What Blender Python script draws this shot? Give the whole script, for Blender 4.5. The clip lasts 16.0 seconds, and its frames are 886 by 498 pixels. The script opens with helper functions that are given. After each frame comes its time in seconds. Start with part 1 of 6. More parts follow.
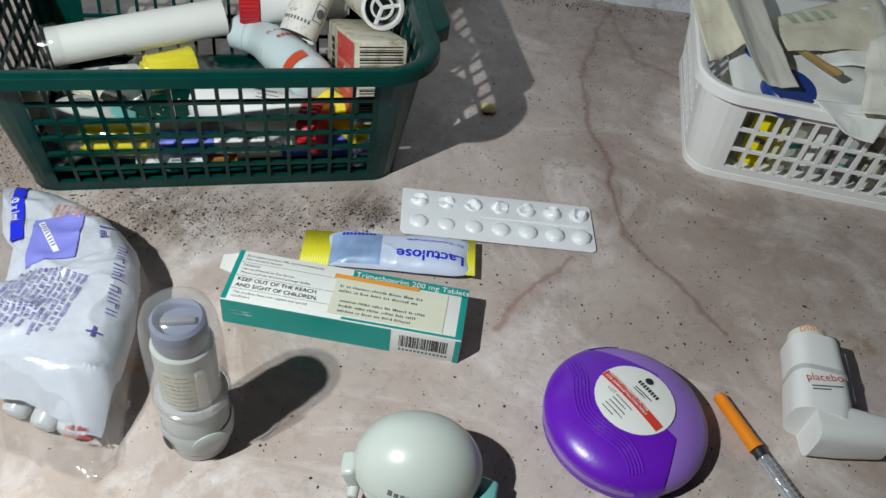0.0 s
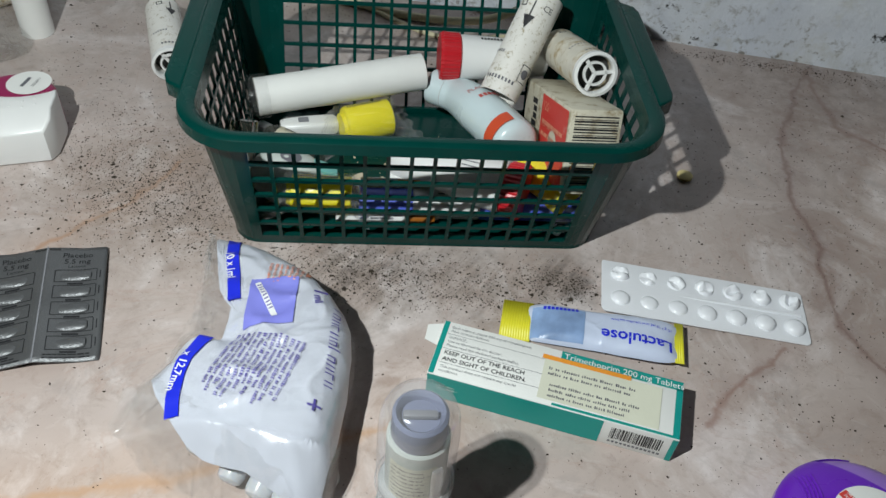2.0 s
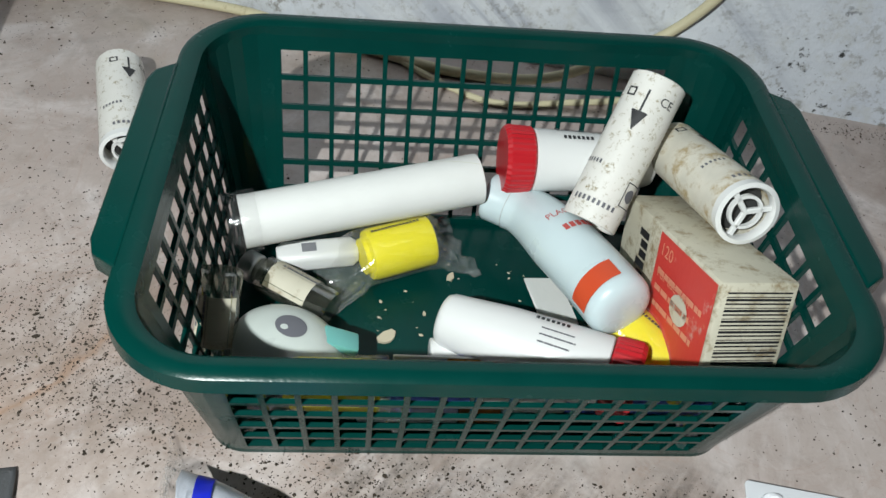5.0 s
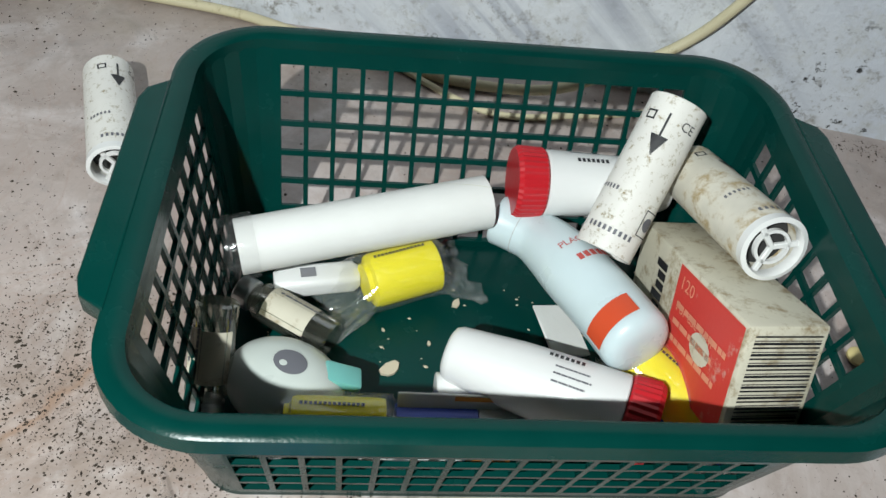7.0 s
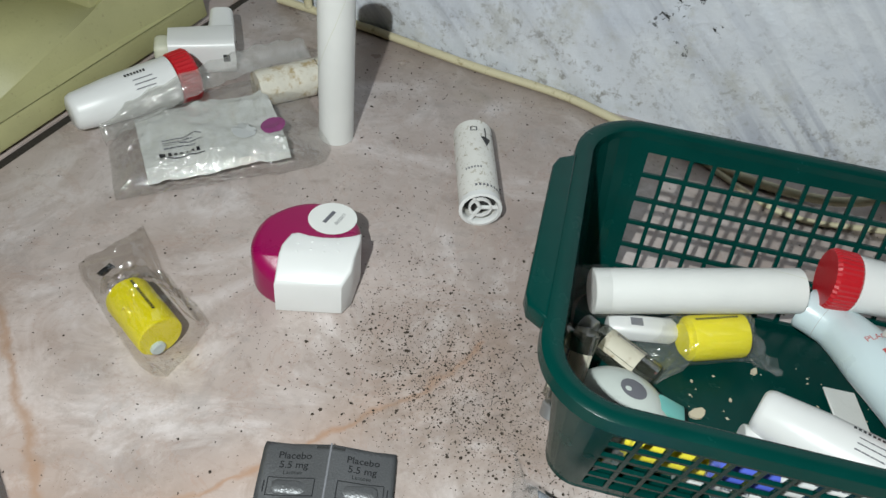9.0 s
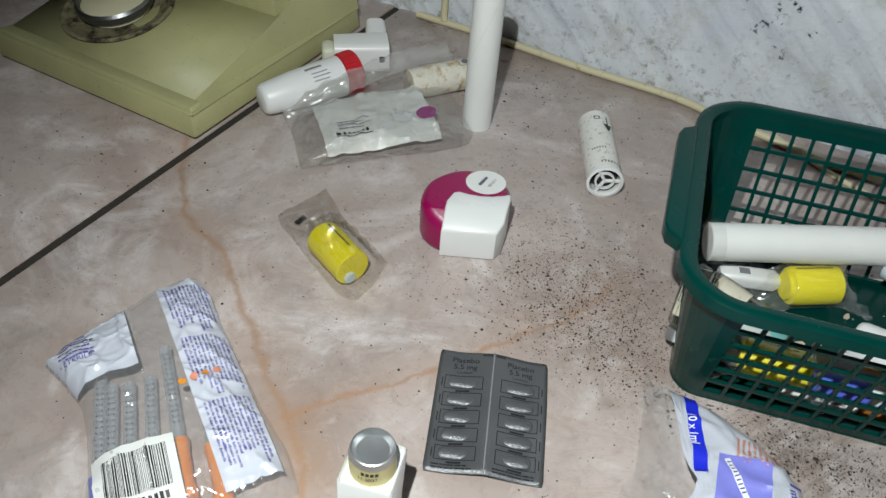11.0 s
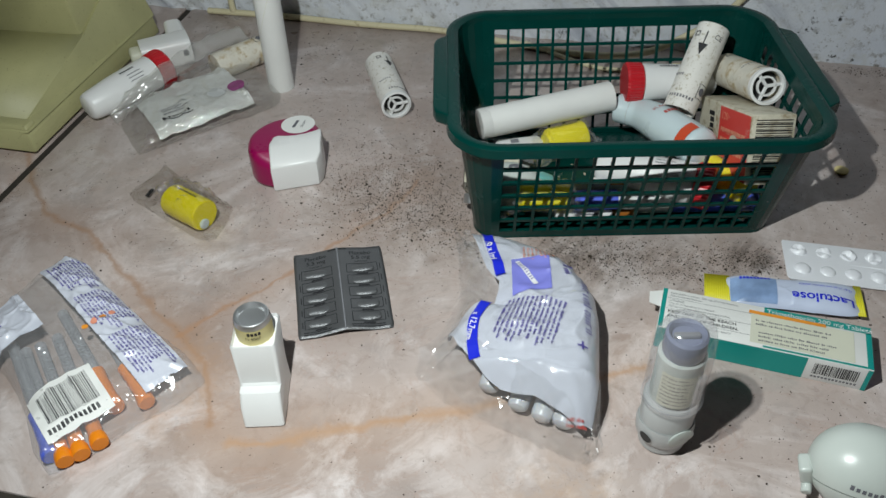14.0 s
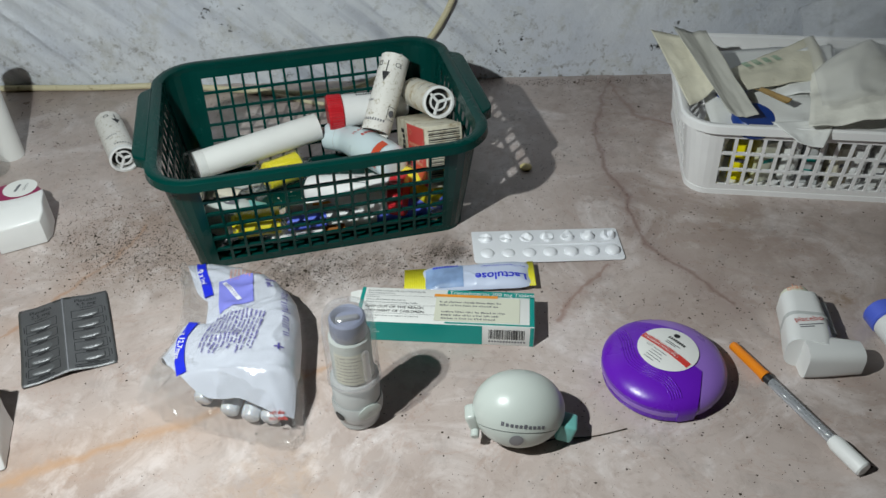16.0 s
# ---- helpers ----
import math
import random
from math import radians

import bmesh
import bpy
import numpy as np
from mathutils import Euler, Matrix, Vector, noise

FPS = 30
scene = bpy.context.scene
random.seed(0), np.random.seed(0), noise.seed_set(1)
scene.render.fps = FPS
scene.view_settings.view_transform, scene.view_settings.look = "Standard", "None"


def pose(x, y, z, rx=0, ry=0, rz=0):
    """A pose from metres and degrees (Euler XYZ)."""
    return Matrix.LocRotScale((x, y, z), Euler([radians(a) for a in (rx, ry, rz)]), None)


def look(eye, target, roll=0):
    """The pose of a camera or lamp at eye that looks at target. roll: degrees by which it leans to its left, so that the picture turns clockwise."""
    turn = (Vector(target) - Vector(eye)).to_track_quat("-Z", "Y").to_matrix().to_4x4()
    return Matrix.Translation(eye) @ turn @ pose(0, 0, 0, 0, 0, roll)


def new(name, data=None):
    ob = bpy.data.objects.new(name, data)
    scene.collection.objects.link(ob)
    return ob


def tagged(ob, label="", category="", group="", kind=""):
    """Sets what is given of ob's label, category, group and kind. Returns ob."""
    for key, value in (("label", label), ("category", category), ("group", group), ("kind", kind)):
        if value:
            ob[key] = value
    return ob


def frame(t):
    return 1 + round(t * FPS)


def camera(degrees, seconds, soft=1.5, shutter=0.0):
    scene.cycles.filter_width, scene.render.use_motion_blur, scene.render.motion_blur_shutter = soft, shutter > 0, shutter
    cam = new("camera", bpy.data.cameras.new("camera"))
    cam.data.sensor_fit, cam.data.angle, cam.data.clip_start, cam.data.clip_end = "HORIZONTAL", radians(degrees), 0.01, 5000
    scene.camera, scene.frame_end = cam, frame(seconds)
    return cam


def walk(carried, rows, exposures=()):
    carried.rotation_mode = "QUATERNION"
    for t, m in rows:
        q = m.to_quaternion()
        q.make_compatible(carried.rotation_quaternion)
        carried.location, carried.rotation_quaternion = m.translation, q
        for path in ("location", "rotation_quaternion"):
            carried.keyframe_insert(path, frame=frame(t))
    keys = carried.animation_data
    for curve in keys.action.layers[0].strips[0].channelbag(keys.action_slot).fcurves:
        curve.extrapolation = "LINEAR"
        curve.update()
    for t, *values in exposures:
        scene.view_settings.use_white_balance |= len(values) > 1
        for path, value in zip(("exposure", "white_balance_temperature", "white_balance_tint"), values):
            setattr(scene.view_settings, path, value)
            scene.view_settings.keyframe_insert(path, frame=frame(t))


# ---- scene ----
cam = camera(57.09, 16.0)
PATH = [
    (0, (0.04067, 0.02277, 0.35764), (0.06138, 0.37152, -0.00005), 8.935),
    (0.5, (0.02028, 0.02091, 0.35910), (0.02529, 0.37086, 0.00202), 8.152),
    (1, (0.00275, 0.01876, 0.36134), (-0.00649, 0.36751, 0.00317), 7.538),
    (1.5, (-0.01091, 0.02680, 0.35886), (-0.03400, 0.37359, -0.00058), 6.835),
    (2, (-0.02856, 0.05023, 0.36135), (-0.06520, 0.40039, 0.00632), 6.221),
    (2.5, (-0.03888, 0.07667, 0.36166), (-0.08790, 0.42786, 0.00915), 5.814),
    (3, (-0.03037, 0.10970, 0.35677), (-0.09410, 0.46046, 0.00619), 5.537),
    (3.5, (-0.04463, 0.16270, 0.34155), (-0.10847, 0.50865, -0.01376), 5.573),
    (4, (-0.07396, 0.19530, 0.32809), (-0.12564, 0.53608, -0.03412), 6.306),
    (4.2, (-0.07857, 0.20256, 0.32182), (-0.12587, 0.54336, -0.04097), 6.472),
    (6.5, (-0.09936, 0.25668, 0.31033), (-0.11825, 0.58914, -0.06264), 8.901),
    (7, (-0.10289, 0.25283, 0.31045), (-0.12685, 0.58806, -0.05975), 9.035),
    (7.5, (-0.12779, 0.23783, 0.31744), (-0.16183, 0.57293, -0.05208), 10.175),
    (8, (-0.14935, 0.21564, 0.33300), (-0.21814, 0.55091, -0.03150), 9.324),
    (8.5, (-0.16392, 0.18609, 0.34804), (-0.26781, 0.51660, -0.01247), 7.750),
    (9, (-0.17500, 0.16029, 0.35877), (-0.30201, 0.49215, 0.00702), 7.098),
    (9.5, (-0.18306, 0.13621, 0.36357), (-0.32989, 0.46937, 0.02087), 6.543),
    (9.7, (-0.18333, 0.12577, 0.36686), (-0.33744, 0.45881, 0.02724), 6.407),
    (11.8, (-0.15058, 0.01035, 0.38963), (-0.32538, 0.33631, 0.05319), 3.240),
    (12, (-0.14154, 0.00901, 0.39110), (-0.31303, 0.33276, 0.05083), 2.064),
    (12.5, (-0.14347, -0.00840, 0.39057), (-0.28768, 0.32383, 0.04585), -0.542),
    (13, (-0.12710, -0.03901, 0.40260), (-0.24853, 0.30292, 0.05861), -2.437),
    (13.5, (-0.11321, -0.05821, 0.40370), (-0.22063, 0.29129, 0.06266), -2.306),
    (14, (-0.10071, -0.07766, 0.41215), (-0.19225, 0.28153, 0.07659), -1.991),
    (14.5, (-0.08411, -0.09191, 0.41724), (-0.15492, 0.27824, 0.08864), -1.834),
    (15, (-0.05627, -0.09882, 0.42367), (-0.10525, 0.27876, 0.09958), -1.868),
    (15.5, (-0.02050, -0.10838, 0.42482), (-0.04681, 0.27560, 0.10565), -1.917),
    (16, (0.01470, -0.12769, 0.43160), (0.00997, 0.25978, 0.11562), -1.584),
]
EXPOSURES = [(0.0, -0.66), (1.0, -0.74), (2.0, -0.74), (3.5, -0.54), (6.5, -0.22), (7.5, -0.34), (9.5, -0.54), (12.5, -0.86), (14.5, -0.98), (16.0, -0.74)]
walk(cam, [(t, look(eye, target, roll)) for t, eye, target, roll in PATH], EXPOSURES)

# world: a dark, closed kitchen lit by one hand torch near the camera
world = bpy.data.worlds.new("dark_room")
world.use_nodes = True
world.node_tree.nodes["Background"].inputs[0].default_value = (0.9, 0.95, 1.0, 1)
world.node_tree.nodes["Background"].inputs[1].default_value = 0.001
scene.world = world
lamp = bpy.data.lights.new("torch", "SPOT")
lamp.energy, lamp.color = 28.0, (0.925, 1.0, 0.985)
lamp.spot_size, lamp.spot_blend, lamp.shadow_soft_size = radians(156), 0.8, 0.006
torch = new("torch", lamp)
torch.matrix_world = look((-0.235, 0.035, 0.51), (-0.05, 0.50, 0.0))


# ---- materials ----
def mat(name, col, rough=0.45, metal=0.0, var=0.06, scale=40.0, bump=0.05, bscale=400.0, dirt=None, dirt_col=(0.08, 0.06, 0.04), dirt_scale=60.0, spec=0.5, trans=0.0, sub=0.0):
    """A plain surface with mottling, fine grain and, if asked for, speckled dirt."""
    m = bpy.data.materials.new(name)
    m.use_nodes = True
    n, l = m.node_tree.nodes, m.node_tree.links
    p = n["Principled BSDF"]
    p.inputs["Roughness"].default_value = rough
    p.inputs["Metallic"].default_value = metal
    p.inputs["Specular IOR Level"].default_value = spec
    p.inputs["Transmission Weight"].default_value = trans
    if sub:
        p.inputs["Subsurface Weight"].default_value = sub
        p.inputs["Subsurface Radius"].default_value = (0.004, 0.003, 0.002)
    tc = n.new("ShaderNodeTexCoord")
    big = n.new("ShaderNodeTexNoise")
    big.inputs["Scale"].default_value, big.inputs["Detail"].default_value = scale, 5
    l.new(tc.outputs["Object"], big.inputs["Vector"])
    mix = n.new("ShaderNodeMix")
    mix.data_type = "RGBA"
    mix.inputs["A"].default_value = (*[c * (1 - var * 2) for c in col], 1)
    mix.inputs["B"].default_value = (*[min(1, c * (1 + var)) for c in col], 1)
    l.new(big.outputs["Fac"], mix.inputs["Factor"])
    out = mix.outputs["Result"]
    if dirt:
        sp = n.new("ShaderNodeTexNoise")
        sp.inputs["Scale"].default_value, sp.inputs["Detail"].default_value = dirt_scale, 9
        sp.inputs["Roughness"].default_value = 0.75
        l.new(tc.outputs["Object"], sp.inputs["Vector"])
        ramp = n.new("ShaderNodeMapRange")
        ramp.inputs["From Min"].default_value, ramp.inputs["From Max"].default_value = dirt, dirt + 0.12
        l.new(sp.outputs["Fac"], ramp.inputs["Value"])
        md = n.new("ShaderNodeMix")
        md.data_type = "RGBA"
        md.inputs["B"].default_value = (*dirt_col, 1)
        l.new(ramp.outputs["Result"], md.inputs["Factor"])
        l.new(out, md.inputs["A"])
        out = md.outputs["Result"]
    l.new(out, p.inputs["Base Color"])
    if bump:
        fine = n.new("ShaderNodeTexNoise")
        fine.inputs["Scale"].default_value, fine.inputs["Detail"].default_value = bscale, 4
        l.new(tc.outputs["Object"], fine.inputs["Vector"])
        b = n.new("ShaderNodeBump")
        b.inputs["Strength"].default_value, b.inputs["Distance"].default_value = bump, 0.002
        l.new(fine.outputs["Fac"], b.inputs["Height"])
        l.new(b.outputs["Normal"], p.inputs["Normal"])
        rr = n.new("ShaderNodeMapRange")
        rr.inputs["To Min"].default_value, rr.inputs["To Max"].default_value = max(0, rough - 0.08), min(1, rough + 0.1)
        l.new(big.outputs["Fac"], rr.inputs["Value"])
        l.new(rr.outputs["Result"], p.inputs["Roughness"])
    return m


def film(name, haze=0.12, gloss=0.1, tint=(1, 1, 1), col=(0.8, 0.8, 0.8), rough=0.12, scale=90.0, bump=0.6):
    """Clear plastic: mostly seen through, with a milky share and creased highlights."""
    m = bpy.data.materials.new(name)
    m.use_nodes = True
    n, l = m.node_tree.nodes, m.node_tree.links
    n.remove(n["Principled BSDF"])
    out = n["Material Output"]
    tr, gl, di = n.new("ShaderNodeBsdfTransparent"), n.new("ShaderNodeBsdfGlossy"), n.new("ShaderNodeBsdfDiffuse")
    tr.inputs[0].default_value = (*tint, 1)
    gl.inputs["Roughness"].default_value = rough
    gl.inputs[0].default_value = (1, 1, 1, 1)
    di.inputs[0].default_value = (*col, 1)
    tc, no, b = n.new("ShaderNodeTexCoord"), n.new("ShaderNodeTexNoise"), n.new("ShaderNodeBump")
    no.inputs["Scale"].default_value, no.inputs["Detail"].default_value, no.inputs["Distortion"].default_value = scale, 3, 0.6
    l.new(tc.outputs["Object"], no.inputs["Vector"])
    b.inputs["Strength"].default_value, b.inputs["Distance"].default_value = bump, 0.004
    l.new(no.outputs["Fac"], b.inputs["Height"])
    l.new(b.outputs["Normal"], gl.inputs["Normal"])
    m1, m2 = n.new("ShaderNodeMixShader"), n.new("ShaderNodeMixShader")
    m1.inputs[0].default_value, m2.inputs[0].default_value = haze, gloss
    l.new(tr.outputs[0], m1.inputs[1]), l.new(di.outputs[0], m1.inputs[2])
    l.new(m1.outputs[0], m2.inputs[1]), l.new(gl.outputs[0], m2.inputs[2])
    l.new(m2.outputs[0], out.inputs["Surface"])
    return m


VEINS = [
    ((0.20, 0.11, 0.085), 0.0032, [(0.198, 0.70), (0.163, 0.594), (0.164, 0.516), (0.174, 0.47), (0.175, 0.405), (0.209, 0.361), (0.232, 0.33)]),
    ((0.26, 0.15, 0.11), 0.004, [(0.198, 0.683), (0.207, 0.62), (0.248, 0.59)]),
    ((0.28, 0.16, 0.12), 0.003, [(0.144, 0.376), (0.117, 0.353), (0.094, 0.312)]),
    ((0.42, 0.25, 0.14), 0.004, [(-0.60, 0.41), (-0.54, 0.342), (-0.489, 0.327), (-0.441, 0.294), (-0.379, 0.25), (-0.337, 0.216), (-0.317, 0.18)]),
    ((0.46, 0.26, 0.14), 0.003, [(-0.374, 0.243), (-0.353, 0.268), (-0.323, 0.307), (-0.297, 0.35), (-0.275, 0.382), (-0.25, 0.442)]),
    ((0.55, 0.33, 0.17), 0.006, [(-0.298, 0.17), (-0.265, 0.179), (-0.223, 0.198), (-0.177, 0.216), (-0.059, 0.279)]),
]


def marble():
    """Polished pinkish marble with brown veins, stains and fine dirt, at true size."""
    m = bpy.data.materials.new("marble")
    m.use_nodes = True
    n, l = m.node_tree.nodes, m.node_tree.links
    p = n["Principled BSDF"]
    geo = n.new("ShaderNodeNewGeometry")

    def tex(scale, detail=6, rough=0.6, dist=0.0):
        t = n.new("ShaderNodeTexNoise")
        t.inputs["Scale"].default_value, t.inputs["Detail"].default_value = scale, detail
        t.inputs["Roughness"].default_value, t.inputs["Distortion"].default_value = rough, dist
        l.new(geo.outputs["Position"], t.inputs["Vector"])
        return t

    def rng(sock, a, b, c=0.0, d=1.0):
        r = n.new("ShaderNodeMapRange")
        for k, v in zip(("From Min", "From Max", "To Min", "To Max"), (a, b, c, d)):
            r.inputs[k].default_value = v
        l.new(sock, r.inputs["Value"])
        return r.outputs["Result"]

    def blend(a, colour, fac, mode="MIX"):
        x = n.new("ShaderNodeMix")
        x.data_type, x.blend_type = "RGBA", mode
        l.new(fac, x.inputs["Factor"])
        if isinstance(a, tuple):
            x.inputs["A"].default_value = (*a, 1)
        else:
            l.new(a, x.inputs["A"])
        x.inputs["B"].default_value = (*colour, 1)
        return x.outputs["Result"]

    def math_(op, a, b):
        x = n.new("ShaderNodeMath")
        x.operation = op
        for s, v in zip(x.inputs, (a, b)):
            if isinstance(v, float):
                s.default_value = v
            else:
                l.new(v, s)
        return x.outputs[0]

    # clouds of pink, cream and grey
    c = blend((0.57, 0.50, 0.445), (0.41, 0.335, 0.285), rng(tex(7, 5, 0.55, 0.8).outputs["Fac"], 0.42, 0.66))
    c = blend(c, (0.78, 0.735, 0.69), rng(tex(11, 7, 0.65, 1.5).outputs["Fac"], 0.50, 0.66, 0, 0.85))
    c = blend(c, (0.37, 0.335, 0.305), rng(tex(23, 7, 0.7, 0.8).outputs["Fac"], 0.52, 0.72, 0, 0.7))
    c = blend(c, (0.30, 0.235, 0.185), rng(tex(75, 8, 0.75, 0.6).outputs["Fac"], 0.52, 0.74, 0, 0.55))
    c = blend(c, (0.74, 0.70, 0.65), rng(tex(48, 8, 0.7, 1.0).outputs["Fac"], 0.56, 0.74, 0, 0.5))
    # faint tangled veins
    v = tex(9, 8, 0.6, 1.8)
    c = blend(c, (0.44, 0.27, 0.19), rng(math_("ABSOLUTE", math_("SUBTRACT", v.outputs["Fac"], 0.5), 0.0), 0.0, 0.012, 0.22, 0.0))
    # the clear veins, wavering
    wob = tex(28, 4, 0.6)
    off = n.new("ShaderNodeVectorMath")
    off.operation = "MULTIPLY_ADD"
    l.new(wob.outputs["Color"], off.inputs[0])
    off.inputs[1].default_value = (0.022, 0.022, 0)
    l.new(geo.outputs["Position"], off.inputs[2])
    thick = rng(tex(45, 3).outputs["Fac"], 0.3, 0.7, 0.35, 1.4)
    for colour, wide, line in VEINS:
        near = None
        for (ax, ay), (bx, by) in zip(line, line[1:]):
            ax, ay, bx, by = ax + 0.011, ay + 0.011, bx + 0.011, by + 0.011
            dx, dy = bx - ax, by - ay
            pa, dot, sc, su, le = [n.new("ShaderNodeVectorMath") for _ in range(5)]
            pa.operation, dot.operation, sc.operation, su.operation, le.operation = "SUBTRACT", "DOT_PRODUCT", "SCALE", "SUBTRACT", "LENGTH"
            l.new(off.outputs[0], pa.inputs[0])
            pa.inputs[1].default_value = (ax, ay, 0)
            l.new(pa.outputs[0], dot.inputs[0])
            k = dx * dx + dy * dy
            dot.inputs[1].default_value = (dx / k, dy / k, 0)
            cl = n.new("ShaderNodeClamp")
            l.new(dot.outputs["Value"], cl.inputs[0])
            sc.inputs[0].default_value = (dx, dy, 0)
            l.new(cl.outputs[0], sc.inputs["Scale"])
            l.new(pa.outputs[0], su.inputs[0]), l.new(sc.outputs[0], su.inputs[1])
            l.new(su.outputs[0], le.inputs[0])
            near = le.outputs["Value"] if near is None else math_("MINIMUM", near, le.outputs["Value"])
        soft = rng(math_("DIVIDE", near, thick), wide * 0.1, wide * 1.1, 0.6, 0.0)
        c = blend(c, colour, soft)
        c = blend(c, colour, rng(near, 0.0, wide * 7, 0.26, 0.0))
    # rust spot and yellow rings
    for x, y, r, colour, a in ((0.315, 0.334, 0.012, (0.22, 0.12, 0.02), 0.85), (-0.33, 0.62, 0.03, (0.40, 0.34, 0.24), 0.5), (-0.36, 0.66, 0.02, (0.40, 0.34, 0.24), 0.4), (-0.245, 0.405, 0.10, (0.30, 0.23, 0.17), 0.6), (-0.10, 0.372, 0.055, (0.22, 0.18, 0.14), 0.7), (-0.03, 0.378, 0.05, (0.26, 0.21, 0.16), 0.6), (0.012, 0.396, 0.022, (0.10, 0.085, 0.07), 0.8), (-0.20, 0.66, 0.12, (0.30, 0.24, 0.18), 0.5), (0.19, 0.66, 0.10, (0.27, 0.20, 0.15), 0.6), (0.30, 0.40, 0.12, (0.36, 0.28, 0.23), 0.5), (-0.36, 0.20, 0.06, (0.55, 0.33, 0.17), 0.45), (-0.10, 0.17, 0.05, (0.55, 0.36, 0.20), 0.4)):
        d = n.new("ShaderNodeVectorMath")
        d.operation = "DISTANCE"
        l.new(off.outputs[0], d.inputs[0])
        d.inputs[1].default_value = (x + 0.011, y + 0.011, 0)
        spot = math_("MULTIPLY", rng(d.outputs["Value"], r * 0.4, r, a, 0.0), rng(tex(70, 8, 0.7).outputs["Fac"], 0.38, 0.64))
        c = blend(c, colour, spot)
    # dust dragged into short strokes before the basket
    drag = n.new("ShaderNodeMapping")
    drag.vector_type = "TEXTURE"
    drag.inputs["Rotation"].default_value = (0, 0, radians(62))
    drag.inputs["Scale"].default_value = (9, 1, 1)
    l.new(geo.outputs["Position"], drag.inputs["Vector"])
    stroke = tex(190, 4, 0.6)
    l.new(drag.outputs[0], stroke.inputs["Vector"])
    soot = tex(330, 5, 0.8)
    for x, y, r, a in ((-0.115, 0.378, 0.050, 0.75), (-0.05, 0.385, 0.042, 0.55), (0.010, 0.398, 0.030, 0.8), (-0.235, 0.415, 0.075, 0.35)):
        d = n.new("ShaderNodeVectorMath")
        d.operation = "DISTANCE"
        l.new(off.outputs[0], d.inputs[0])
        d.inputs[1].default_value = (x + 0.011, y + 0.011, 0)
        reach = rng(d.outputs["Value"], r * 0.25, r, a, 0.0)
        c = blend(c, (0.07, 0.058, 0.048), math_("MULTIPLY", reach, math_("MULTIPLY", rng(stroke.outputs["Fac"], 0.40, 0.62), rng(soot.outputs["Fac"], 0.38, 0.60, 0.25, 1.0))))
    # grime: fine dark specks, thicker in patches
    patch = rng(tex(6, 3, 0.6).outputs["Fac"], 0.45, 0.65)
    grit = rng(tex(520, 3, 0.7).outputs["Fac"], 0.66, 0.72)
    c = blend(c, (0.09, 0.06, 0.045), math_("MULTIPLY", grit, rng(patch, 0.0, 1.0, 0.5, 0.95)))
    c = blend(c, (0.40, 0.33, 0.27), math_("MULTIPLY", patch, rng(tex(60, 6, 0.7).outputs["Fac"], 0.5, 0.75, 0.0, 0.6)))
    duller = n.new("ShaderNodeMix")
    duller.data_type, duller.blend_type = "RGBA", "MULTIPLY"
    duller.inputs["Factor"].default_value = 1.0
    l.new(c, duller.inputs["A"])
    duller.inputs["B"].default_value = (0.865, 0.83, 0.87, 1)
    l.new(duller.outputs["Result"], p.inputs["Base Color"])
    l.new(rng(tex(35, 5, 0.6).outputs["Fac"], 0.3, 0.7, 0.22, 0.5), p.inputs["Roughness"])
    b = n.new("ShaderNodeBump")
    b.inputs["Strength"].default_value, b.inputs["Distance"].default_value = 0.12, 0.001
    l.new(tex(260, 5).outputs["Fac"], b.inputs["Height"])
    l.new(b.outputs["Normal"], p.inputs["Normal"])
    return m


